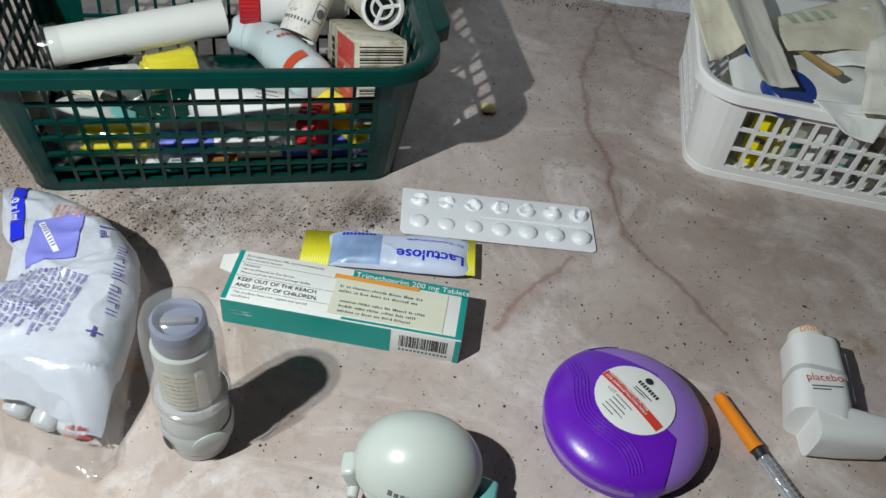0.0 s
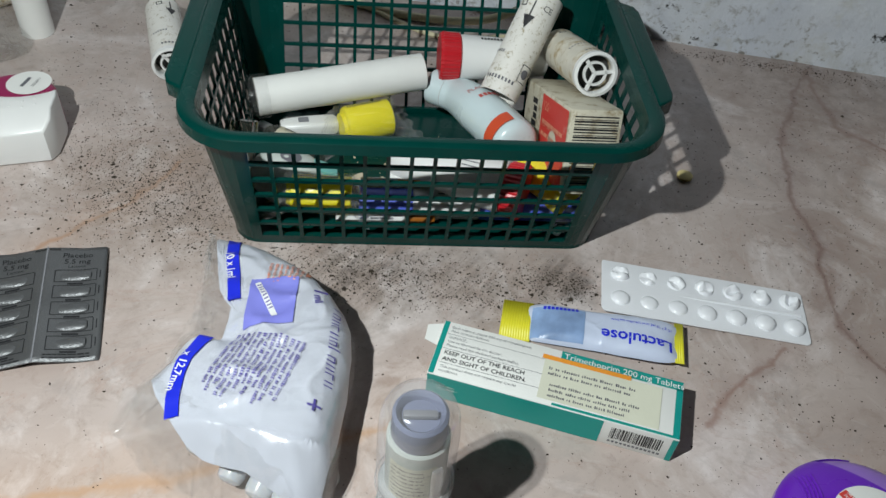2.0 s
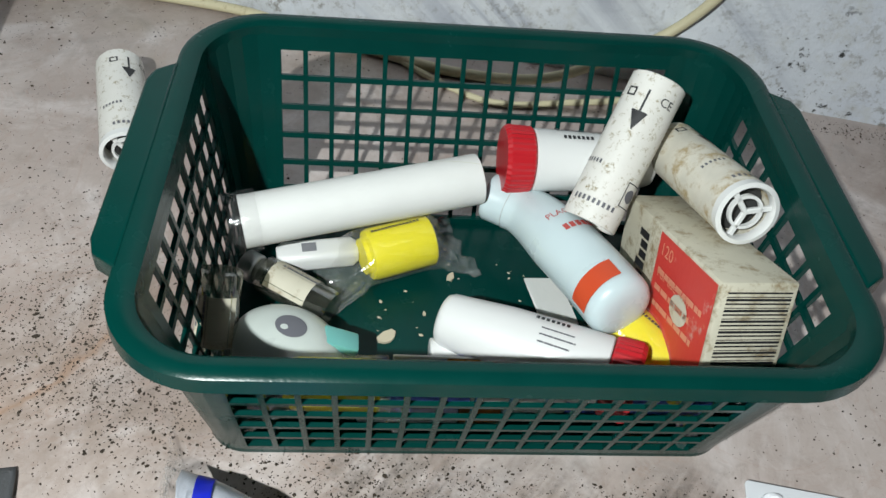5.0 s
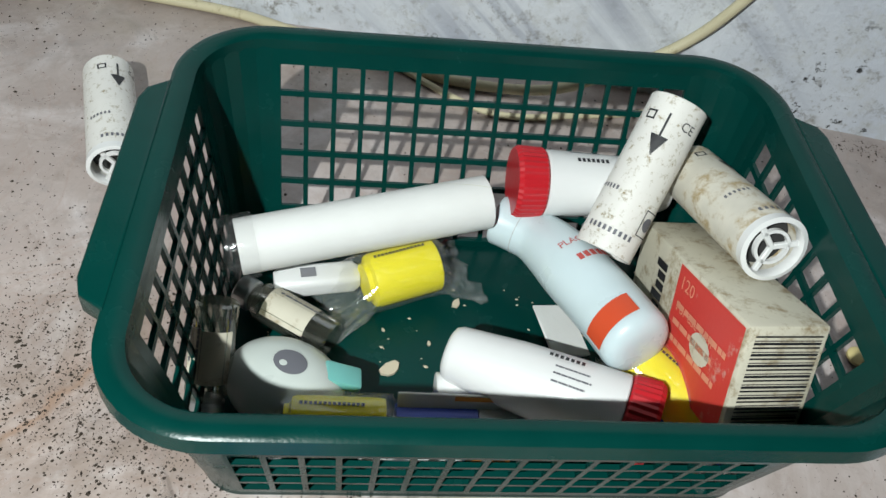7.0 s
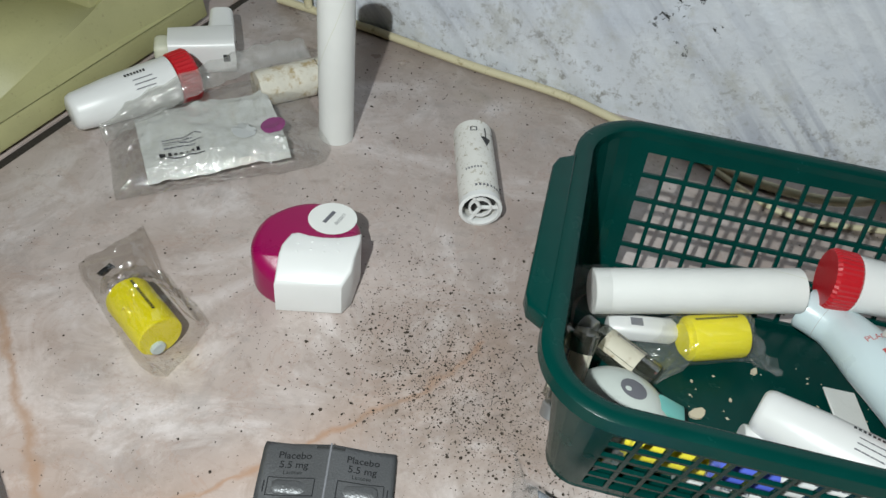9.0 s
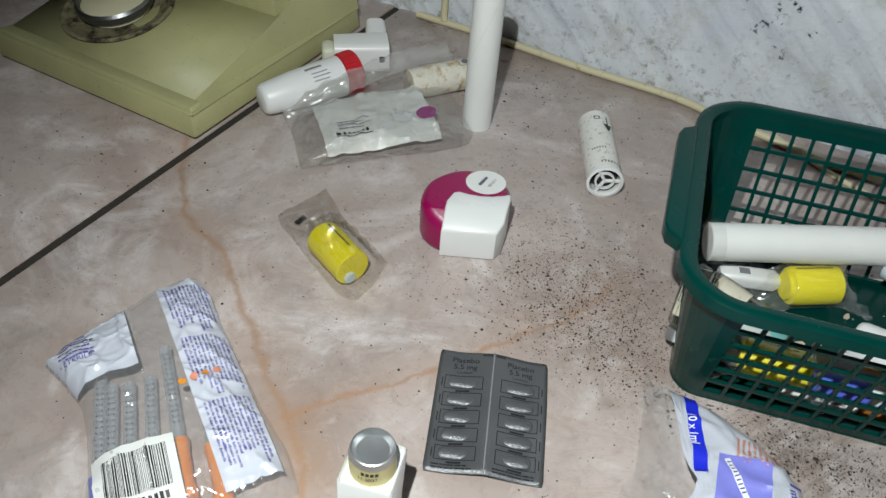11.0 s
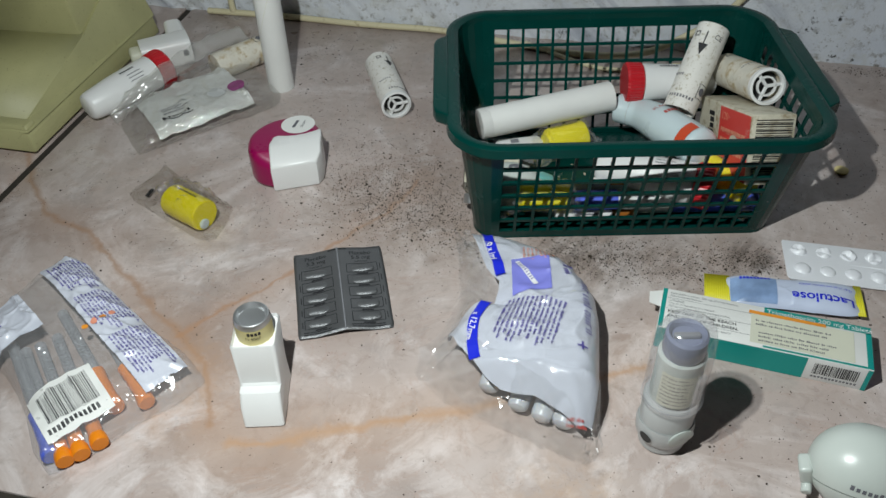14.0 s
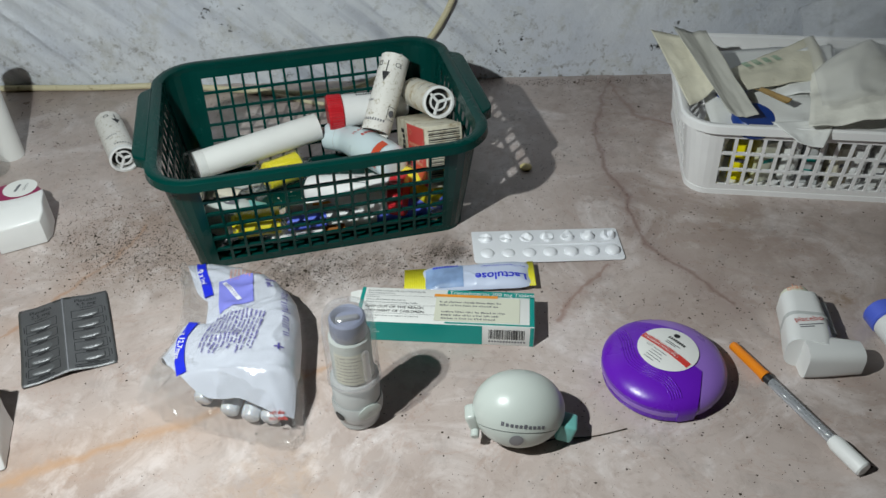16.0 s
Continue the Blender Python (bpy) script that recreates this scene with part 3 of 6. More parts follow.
class Pillow:
    """A soft bag over an outline: highest inside, thin at its rim, with creases."""

    def __init__(self, outline, high, p=3.0, q=0.6, crease=0.002, seed=1, base=0.0006, centre=None, shape=None, steps=2, wave=1.0):
        self.wave = wave
        self.pts = [Vector((*o, 0)) for o in outline]
        c = sum(self.pts, Vector()) / len(self.pts)
        self.c = Vector((*centre, 0)) if centre else c
        self.high, self.p, self.q, self.crease, self.seed, self.base, self.shape = high, p, q, crease, seed, base, shape
        ring = curve_through([(*o, 0) for o in outline] + [(*outline[0], 0)], steps)[:-1]
        raw = []
        for i in range(len(ring)):
            a, b = ring[i] - self.c, ring[(i + 1) % len(ring)] - self.c
            for k in range(8):
                v = a.lerp(b, k / 8)
                raw.append((math.atan2(v.y, v.x), v.length))
        raw.sort()
        self.ang, self.rad = np.array([a for a, _ in raw]), np.array([r for _, r in raw])

    def edge(self, a):
        return float(np.interp(a, self.ang, self.rad, period=2 * math.pi))

    def holds(self, x, y):
        d = Vector((x, y, 0)) - self.c
        return d.length < 0.985 * self.edge(math.atan2(d.y, d.x))

    def __call__(self, x, y, up=0.0):
        d = Vector((x, y, 0)) - self.c
        r = d.length / self.edge(math.atan2(d.y, d.x))
        z = self.high * max(0.0, 1 - min(r, 1) ** self.p) ** self.q
        if self.shape:
            z *= self.shape(x, y)
        x0, y0 = x, y
        x, y = x * self.wave, y * self.wave
        bend = 0.004 * noise.noise(Vector((x * 30, y * 30, self.seed + 9)))
        k1 = 1 - abs(noise.noise(Vector(((x + bend) * 42, (y - bend) * 70, self.seed)))) * 3.4
        k2 = 1 - abs(noise.noise(Vector(((x - y) * 75 + 5, (x + y) * 60, self.seed + 3)))) * 3.0
        k3 = 1 - abs(noise.noise(Vector((x * 160, y * 130, self.seed + 5)))) * 3.0
        w = max(0, k1) ** 2 + 0.6 * max(0, k2) ** 2 + 0.22 * max(0, k3)
        return Vector((x0, y0, self.base + z + self.crease * max(-0.5, w) * min(1, 0.55 + 3 * (1 - min(r, 1))) + up))

    def on(self, up):
        return lambda x, y: self(x, y, up)

    def mesh(self, rings=22, n=90, up=0.0):
        rings, n = int(rings * 1.8), int(n * 1.8)
        bm = bmesh.new()
        c = bm.verts.new(self(self.c.x, self.c.y, up))
        prev = None
        for k in range(1, rings + 1):
            ring = []
            for i in range(n):
                a = 2 * math.pi * i / n - math.pi
                r = self.edge(a) * k / rings
                ring.append(bm.verts.new(self(self.c.x + r * math.cos(a), self.c.y + r * math.sin(a), up)))
            for i in range(n):
                j = (i + 1) % n
                bm.faces.new((c, ring[i], ring[j]) if prev is None else (prev[i], ring[i], ring[j], prev[j]))
            prev = ring
        return bm


# ---- the setting ----
TOP, BACK, FRONT, JOINT = 0.0, 0.708, 0.111, -0.588


def slab(name, x0, x1, y0, y1, z0, z1, material, label, category, r=0.0015):
    ob = single(name, rbox(x1 - x0, y1 - y0, z1 - z0, r, 2, ((x0 + x1) / 2, (y0 + y1) / 2, z0)), material, label, category, kind="structure")
    return ob


counter = thing("worktop", "pinkish marble worktop with brown veins and dirt", "worktop", kind="structure")
part("tile", rbox(1.60, BACK - FRONT, 0.03, 0.0012, 2, (JOINT + 0.0038 + 0.80, (BACK + FRONT) / 2, -0.03)), M_MARBLE, counter)
part("tile", rbox(0.70, BACK - FRONT, 0.03, 0.0012, 2, (JOINT - 0.0038 - 0.35, (BACK + FRONT) / 2, -0.03)), M_MARBLE, counter)
part("grout_bed", rbox(2.30, BACK - 0.06, 0.03, 0, 1, (-0.138, (BACK + 0.06) / 2, -0.0316)), M_GROUT, counter, "dirty dark joint between the slabs")
part("edging", rbox(2.30, 0.05, 0.03, 0.004, 3, (-0.138, FRONT - 0.0295, -0.0315)), M_EDGE, counter, "stained yellowish edging strip")


def creased_wall():
    """The wall's face, with diagonal creases in its paper on one half and lumps on the other."""
    bm = bmesh.new()
    x0, x1, nx, nz, high = -1.3, 1.1, 760, 150, 0.62
    g = []
    for j in range(nz + 1):
        z = -0.02 + (high + 0.02) * (j / nz) ** 1.3
        row = []
        for i in range(nx + 1):
            x = x0 + (x1 - x0) * i / nx
            a = radians(42)
            s, t = x * math.cos(a) - z * math.sin(a), x * math.sin(a) + z * math.cos(a)
            left = max(0.0, min(1.0, (0.06 - x) / 0.12)) * max(0, min(1, (x + 1.25) / 0.2))
            sway = 1.1 * noise.noise(Vector((s * 5, t * 8, 2)))
            ridge = 1 - abs(noise.noise(Vector((t * 38 + sway, s * 2.6, 1)))) * 2.6
            fine = 1 - abs(noise.noise(Vector((t * 85 + 2 * sway, s * 4.5, 6)))) * 2.6
            slack = 0.35 + 0.9 * max(0, noise.noise(Vector((x * 7, z * 7, 3))) + 0.3)
            d = left * slack * (0.0042 * max(0, ridge) ** 3 + 0.0015 * max(0, fine) ** 3) + 0.0012 * noise.noise(Vector((x * 30, z * 30, 4))) + 0.0016 * noise.noise(Vector((x * 9, z * 9, 8)))
            row.append(bm.verts.new((x, BACK - 0.003 - d, z)))
        g.append(row)
    for j in range(nz):
        for i in range(nx):
            bm.faces.new((g[j][i], g[j][i + 1], g[j + 1][i + 1], g[j + 1][i]))
    return bm


wall = single("wall_north", rbox(2.4, 0.10, 1.55, 0, 1, (-0.1, BACK + 0.052, -0.03)), M_ROOM, "plain wall behind the worktop", "wall", kind="structure")
single("wall_covering", creased_wall(), M_WALL, "creased bluish white wall paper with black mould", "wall covering", kind="structure")
slab("wall_west", -1.40, -1.30, -2.0, 0.86, -0.9, 1.52, M_ROOM, "plain side wall", "wall", 0)
slab("wall_east", 1.10, 1.20, -2.0, 0.86, -0.9, 1.52, M_ROOM, "plain side wall", "wall", 0)
slab("wall_south", -1.40, 1.20, -2.10, -2.0, -0.9, 1.52, M_ROOM, "plain wall across the room", "wall", 0)
slab("ceiling", -1.40, 1.20, -2.10, 0.86, 1.52, 1.60, M_ROOM, "plain ceiling", "ceiling", 0)
slab("floor", -1.40, 1.20, -2.10, 0.86, -0.96, -0.90, M_ROOM, "plain floor", "floor", 0)
slab("cabinet_front", -1.30, 1.10, 0.115, 0.135, -0.90, -0.04, M_ROOM, "plain cabinet front under the worktop", "cabinet", 0.001)

# ---- green basket ----
BASKET = pose(-0.0977, 0.4712, 0, 0, 0, 13)


def ring_point(s, hu, hv, r):
    """A point of a rounded rectangle; s is (side, place along its straight part from -1 to 1) or (corner, 0 to 1)."""
    kind, k, f = s
    if kind == "side":
        a, b = hu - r, hv - r
        return ((f * a, -hv), (hu, f * b), (-f * a, hv), (-hu, -f * b))[k]
    cx, cy = ((hu - r, -hv + r), (hu - r, hv - r), (-hu + r, hv - r), (-hu + r, -hv + r))[k]
    ang = radians(-90 + 90 * k + 90 * f)
    return cx + r * math.cos(ang), cy + r * math.sin(ang)


def lattice_walls(low, high, holes, rows, z_low, z_high, z_top, edge, bar=0.24, gap=0.30):
    """Sloping walls with rows of square holes. low, high: half width, half depth, radius at the foot and at the top."""
    stations = []
    for side in range(4):
        n = holes[side % 2]
        e = edge[side % 2]
        cuts = [(-1, False), (-1 + e, True)]
        pitch = (2 - 2 * e) / n
        for k in range(n):
            a = -1 + e + pitch * k
            cuts += [(a + pitch * (1 - bar), False), (a + pitch, True)] if k < n - 1 else [(a + pitch * (1 - bar), False)]
        cuts.append((1, False))
        stations += [(("side", side, f), op) for f, op in cuts]
        stations += [(("corner", side, (k + 1) / 6), False) for k in range(5)]
    pitch = (z_high - z_low) / rows
    levels = [(0.0, False), (z_low, True)]
    for k in range(rows):
        levels += [(z_low + pitch * (k + 1 - gap), False), (z_low + pitch * (k + 1), k < rows - 1)]
    levels.append((z_top, False))
    bm = bmesh.new()
    grid = []
    for z, _ in levels:
        t = z / z_top
        hu, hv, r = [a + (b - a) * t for a, b in zip(low, high)]
        grid.append([bm.verts.new((*ring_point(s, hu, hv, r), z)) for s, _ in stations])
    m = len(stations)
    for j in range(len(levels) - 1):
        for i in range(m):
            if levels[j][1] and stations[i][1]:
                continue
            k = (i + 1) % m
            bm.faces.new((grid[j][i], grid[j][k], grid[j + 1][k], grid[j + 1][i]))
    return bm


def rim_band(hu, hv, r, profile, n=10):
    """A profile of (outward, z) carried round a rounded rectangle."""
    bm = bmesh.new()
    st = []
    for side in range(4):
        st += [("side", side, -1), ("side", side, 1)] + [("corner", side, (k + 1) / (n + 1)) for k in range(n)]
    rows = []
    for o, z in profile:
        rows.append([bm.verts.new((*ring_point(s, hu + o, hv + o, r + o), z)) for s in st])
    for a, b in zip(rows, rows[1:]):
        for i in range(len(st)):
            k = (i + 1) % len(st)
            bm.faces.new((a[i], a[k], b[k], b[i]))
    return bm


def thicken(ob, t):
    mod = ob.modifiers.new("thickness", "SOLIDIFY")
    mod.thickness, mod.offset = t, 0
    return ob


basket = thing("storage_basket", "dark green plastic lattice basket holding inhalers and medicine packs", "basket", BASKET)
thicken(part("lattice_wall", lattice_walls((0.1115, 0.066, 0.016), (0.1235, 0.0927, 0.029), (15, 9), 6, 0.008, 0.0942, 0.1005, (0.012, 0.05), 0.175, 0.175), M_GREEN, basket, smooth=False), 0.002)
part("floor_plate", prism(rounded(0.218, 0.130, 0.020), 0.002, 0.005, 0.0008), M_GREEN, basket)
part("foot_rim", rim_band(0.1115, 0.066, 0.016, [(0.0, 0.0), (0.0016, 0.0), (0.0018, 0.008), (0.0, 0.008), (0.0, 0.0)]), M_GREEN, basket)
part("rim", rim_band(0.1235, 0.0927, 0.029, [(-0.0016, 0.0965), (-0.0014, 0.1032), (0.001, 0.1050), (0.0058, 0.1050), (0.0078, 0.1036), (0.0084, 0.0975), (0.0068, 0.0975), (0.0062, 0.1022), (0.001, 0.1022), (0.0, 0.0965), (-0.0016, 0.0965)]), M_GREEN, basket, "thick rolled rim")
for side in (-1, 1):
    grip = [(0.0, -0.058), (0.009, -0.052), (0.0112, -0.045), (0.0112, 0.045), (0.009, 0.052), (0.0, 0.058)]
    bm = prism([(side * (0.130 + a), b) for a, b in grip], 0.0950, 0.1050, 0.0015)
    part("grip", bm, M_GREEN, basket, "ledge to lift the basket by")

# ---- things lying on the worktop, in front ----
# medicine box
box = thing("medicine_box", "white and teal card box of trimethoprim tablets, lying flat", "box", pose(0.0105, 0.3105, 0, 0, 0, -5))
BL, BW, BT = 0.130, 0.0365, 0.0195
part("carton", rbox(BL, BW, BT, 0.0006, 2), M_CARD, box)
T = flat(BT + 0.0002)
for strip_ in ((0.0, BW / 2 - 0.0062, 0.0645, 0.0058), (0.0612, -BW / 2 + 0.0004, 0.0034, BW - 0.006), (0.0, -BW / 2 + 0.0004, 0.0612, 0.0016), (-0.0647, -BW / 2 + 0.0004, 0.0028, BW - 0.0008)):
    part("border_strip", quads([strip_], T), M_TEAL, box, "teal printed border")
words("Trimethoprim 200 mg Tablets", 0.0052, flat(BT + 0.0004), M_WINK, box, 0.0015, BW / 2 - 0.0052, 0)
part("rule", quads([(-0.0615, y, 0.061, 0.00025) for y in (0.0095, -0.0005, -0.0098)], T), M_INK, box)
for s, y, z in (("Each tablet contains 200 mg of trimethoprim.", 0.0138, 0.0024), ("Also contains lactose.", 0.0112, 0.0024), ("DOSAGE:", 0.0068, 0.0024), ("Use as directed by the doctor.", 0.0041, 0.0024), ("Please read the enclosed package leaflet.", 0.0013, 0.0024), ("This product does not require any special", -0.0128, 0.0024), ("conditions.", -0.0155, 0.0024)):
    words(s, z, T, M_INK, box, -0.060, y)
words("KEEP OUT OF THE REACH", 0.0037, T, M_BLACK, box, -0.060, -0.0040, 0, 0.00006)
words("AND SIGHT OF CHILDREN.", 0.0037, T, M_BLACK, box, -0.060, -0.0082, 0, 0.00006)
sticker = part("dispensing_label", quads([(-0.008, -0.0155, 0.062, 0.026)], flat(BT + 0.0005)), M_LABELCREAM, box, "pale sticker with typed print")
part("orange_stripe", quads([(-0.0095, 0.0098, 0.047, 0.0028)], flat(BT + 0.0007)), M_ORPRINT, box)
part("small_print", quads(typed(2, 0.054, 0.0034, 0.0018, 4), flat(BT + 0.0007), -0.005, 0.0035), M_INK, box)
part("small_print", quads(typed(3, 0.044, 0.0034, 0.0017, 6), flat(BT + 0.0007), -0.003, -0.0068), M_INK, box)
SIDE = lambda x, y: Vector((x, -BW / 2 - 0.0002, y))
part("side_print", quads([(-0.0647, 0.0004, 0.092, BT - 0.0008)], SIDE), M_TEAL, box, "teal side of the box")
part("side_print", quads([(0.0618, 0.0004, 0.0028, BT - 0.0008)], SIDE), M_TEAL, box)
part("barcode", quads(barcode(0.026, 0.0095), SIDE, 0.032, 0.0065), M_BLACK, box)
part("small_print", quads([(k * 0.0021, 0, 0.0013, 0.0016) for k in range(13)], SIDE, 0.032, 0.0032), M_INK, box)
part("small_print", quads(lines(2, 0.012, 0.0022, 0.0008, 0.2, 5), SIDE, -0.060, 0.011), M_WINK, box)
bm = prism([(-0.065, 0.002), (-0.0725, 0.004), (-0.0735, 0.014), (-0.065, 0.0175)], BT - 0.0025, BT - 0.002)
part("flap", bm, M_CARD, box, "open end flap")

# sachet
sachet = thing("sachet", "blue and yellow foil sachet of lactulose, beside the box", "sachet", pose(0.0285, 0.3590, 0.0036, 1, -3.0, 0.5))
SP = Pillow([(-0.034, -0.0135), (0.0, -0.0138), (0.046, -0.014), (0.0475, 0.0), (0.046, 0.014), (0.0, 0.0138), (-0.034, 0.0135), (-0.0345, 0.0)], 0.0062, 4, 0.8, 0.0004, 3, steps=6)
part("pouch", SP.mesh(16, 70), M_SACHET, sachet)
part("sky_print", quads([(-0.034, -0.0125, 0.030, 0.0215)], SP.on(0.0003), cell=0.002), M_SKY, sachet, "pale blue cloud print")


def ribbed(w, d, ribs, h=0.00022):
    bm = bmesh.new()
    n = ribs * 4
    rows = [[bm.verts.new((-w / 2 + w * i / n, y, 0.0006 + h * (0.5 + 0.5 * math.sin(2 * math.pi * i / 4)))) for i in range(n + 1)] for y in (-d / 2, d / 2)]
    for i in range(n):
        bm.faces.new((rows[0][i], rows[0][i + 1], rows[1][i + 1], rows[1][i]))
    return bm


e = thicken(part("crimped_end", ribbed(0.0175, 0.0285, 12), M_LIME, sachet, "ribbed yellow seal"), 0.0004)
e.location = (-0.0425, 0, 0)
e = thicken(part("crimped_end", ribbed(0.005, 0.0285, 4), M_LIME, sachet, "ribbed yellow seal"), 0.0004)
e.location = (0.0498, 0, 0.0008)
words("Lactulose", 0.0106, SP.on(0.0004), M_BLUEPRINT, sachet, 0.0458, -0.0022, 180, 0.00022)
words("10 g / 15 ml oral solution sachets", 0.0026, SP.on(0.0004), M_BLUEPRINT, sachet, 0.0455, 0.0068, 180)
part("small_print", quads([(k * 0.0023, 0, 0.0017, 0.0024) for k in range(9)], SP.on(0.0004), -0.008, 0.0098, 180), M_BLUEPRINT, sachet)

# white blister strip: one row pressed out, one row full
strip = thing("tablet_blister", "white tablet blister strip, one row burst and one row full", "blister pack", pose(0.095, 0.4005, 0, 0, 0, 2.2))
bm = prism(rounded(0.124, 0.0415, 0.003), 0.0006, 0.0018, 0.0003)
for v in bm.verts:
    v.co.z += 0.0035 * max(0, (-v.co.x - 0.045) / 0.017) ** 2
part("foil_sheet", bm, M_BLISTER, strip)
part("ridge", sweep([(-0.052, 0.0005, 0.0018), (-0.050, 0.0005, 0.0026), (0.057, 0.0005, 0.0026), (0.059, 0.0005, 0.0018)], 0.0009, 6), M_BLISTER, strip)


def dome(r, h, dent=0.0, seed=0):
    bm = lathe([(r, 0), (r * 0.97, h * 0.35), (r * 0.85, h * 0.7), (r * 0.6, h * 0.92), (r * 0.3, h), (0, h)], 20)
    rnd = random.Random(seed)
    a, o = rnd.uniform(0, 6.28), rnd.uniform(-0.2, 0.5) * r
    for v in bm.verts:
        s = v.co.x * math.cos(a) + v.co.y * math.sin(a) - o
        t = -v.co.x * math.sin(a) + v.co.y * math.cos(a)
        inside = max(0, 1 - math.hypot(v.co.x, v.co.y) / r * 0.85)
        v.co.z -= dent * h * inside * (1.7 - 2.0 * min(1, abs(s) / r * 2)) + dent * h * 0.35 * inside * math.sin(t / r * 5)
    return bm


for k in range(7):
    for row in (0, 1):
        o = part("pocket", dome(0.0061, 0.0042, 0.75 if row else 0.0, k + 3), M_BLISTER, strip, "burst pocket" if row else "full pocket")
        o.location = (-0.0505 + k * 0.0173, 0.0105 if row else -0.0098, 0.0017 + (0.0012 if k == 0 else 0))

# round purple inhaler
disk = thing("disc_inhaler", "round purple and lilac plastic dry powder inhaler with a white label", "inhaler", pose(0.160, 0.256, 0, 0, 0, 0))
DR, DH = 0.0425, 0.0265


part("shell", lathe([(0, 0)] + [(DR * 0.86, 0.0), (DR * 0.96, 0.004)] + [(DR * math.cos(a), 0.009 + (DH - 0.009) * math.sin(a) ** 0.8) for a in [radians(k * 9) for k in range(10)]] + [(0, DH)], 64), M_LILAC, disk, "lilac thumb side")


def cover():
    """The darker turning cover: the shell's surface, a little proud, left of a curved line."""
    bm = bmesh.new()
    n, m = 56, 190
    g = []
    for j in range(n + 1):
        row = []
        for i in range(m + 1):
            a = radians(50 + 268 * i / m)
            r = (DR + 0.0007) * math.cos(radians(90 * j / n))
            x, y = r * math.cos(a), r * math.sin(a)
            if y > 0.020:
                far = 0.0140 - 2.0 * (y - 0.020)
            elif y > -0.010:
                far = math.sqrt(0.0242 ** 2 - y * y)
            else:
                far = 0.0220 - 0.30 * (-0.010 - y)
            x = max(min(x, far), -math.sqrt(max(0, DR * DR - y * y)))
            z = 0.009 + (DH - 0.009) * max(0, 1 - (x * x + y * y) / (DR + 0.0007) ** 2) ** 0.4 + 0.0006
            row.append(bm.verts.new((x, y, z)))
        g.append(row)
    for j in range(n):
        for i in range(m):
            bm.faces.new((g[j][i], g[j][i + 1], g[j + 1][i + 1], g[j + 1][i]))
    low = [bm.verts.new((v.co.x * 0.97, v.co.y * 0.97, 0.0025)) for v in g[0]]
    for i in range(m):
        bm.faces.new((low[i], low[i + 1], g[0][i + 1], g[0][i]))
    bmesh.ops.dissolve_degenerate(bm, dist=1e-6, edges=bm.edges)
    return bm


part("cover", cover(), M_PURPLE, disk, "deep purple turning cover with thumb ribs")
DISK = lambda up: (lambda x, y: Vector((x, y, 0.009 + (DH - 0.009) * max(0, 1 - (x * x + y * y) / (DR * DR)) ** 0.4 + up)))
RIB = curve_through([(-0.0275, 0.0245, 0), (-0.0255, 0.0125, 0), (-0.0258, 0.002, 0), (-0.0245, -0.0072, 0), (-0.0195, -0.0141, 0), (-0.0123, -0.0199, 0), (-0.0062, -0.0248, 0), (-0.0022, -0.0320, 0), (-0.0010, -0.0370, 0)], 6)
for k in range(-2, 3):
    line = []
    for i, q in enumerate(RIB):
        t = (RIB[min(i + 1, len(RIB) - 1)] - RIB[max(i - 1, 0)]).normalized()
        s = q + Vector((t.y, -t.x, 0)) * 0.0017 * k
        line.append(DISK(0.0009)(s.x, s.y))
    part("thumb_rib", sweep(line, 0.00062, 8), M_PURPLE, disk)
part("label", disc(0.0205, DISK(0.0010), 0.001, 0.0015, 40, 8), M_CARD, disk, "round white label")
part("label_stripe", quads([(-0.0195, -0.0025, 0.039, 0.005)], DISK(0.0014), -0.001, 0.0005, -52, 0.003), M_REDPRINT, disk, "red diagonal stripe")
part("small_print", quads([(k * 0.0017, 0, 0.0011, 0.0024) for k in range(8)] + [(0.001, -0.0030, 0.011, 0.0006), (0.001, -0.0045, 0.008, 0.0006)], DISK(0.0014), 0.0030, 0.0110, -50, 0.003), M_BLACK, disk)
part("small_print", quads(lines(5, 0.012, 0.0024, 0.0006, 0.4, 8), DISK(0.0014), -0.009, 0.0020, -52, 0.003), M_INK, disk)
words("NOT FOR THERAPEUTIC USE", 0.0021, DISK(0.0018), M_WINK, disk, -0.0112, 0.0152, -52, 0.00003)
words("FOR DEMONSTRATION ONLY", 0.0021, DISK(0.0018), M_WINK, disk, -0.0131, 0.0136, -52, 0.00003)
words("LOT", 0.0026, DISK(0.0018), M_INK, disk, -0.0130, 0.0060, -52)
part("logo_dot", disc(0.0022, DISK(0.0014), 0.0095, 0.0125, 16, 2), M_BLACK, disk)
part("lever_nub", rbox(0.008, 0.005, 0.006, 0.002, 3, (0.004, 0.0415, 0.006)), M_LILAC, disk)

# insulin syringe
a0, a1 = Vector((0.2155, 0.281, 0.0042)), Vector((0.2655, 0.172, 0.0055))
L = (a1 - a0).length
syringe = thing("insulin_syringe", "used insulin syringe with orange cap, clear barrel and white end", "syringe", along(a0, a1))
part("needle_cap", lathe([(0, 0), (0.0028, 0.0), (0.0034, 0.001), (0.0036, 0.030), (0.0042, 0.0345), (0, 0.0345)], 20), M_ORANGE, syringe, "orange needle cap")
part("hub", can(0.0034, 0.005, 0.0004, 20), M_BLACK, syringe).location = (0, 0, 0.0345)
b = part("barrel", can(0.0034, 0.056, 0.0003, 20), M_BARREL, syringe, "clear graduated barrel")
b.location = (0, 0, 0.0395)
part("plunger_rod", can(0.0016, 0.055, 0.0003, 12), M_BLACK, syringe).location = (0, 0, 0.040)
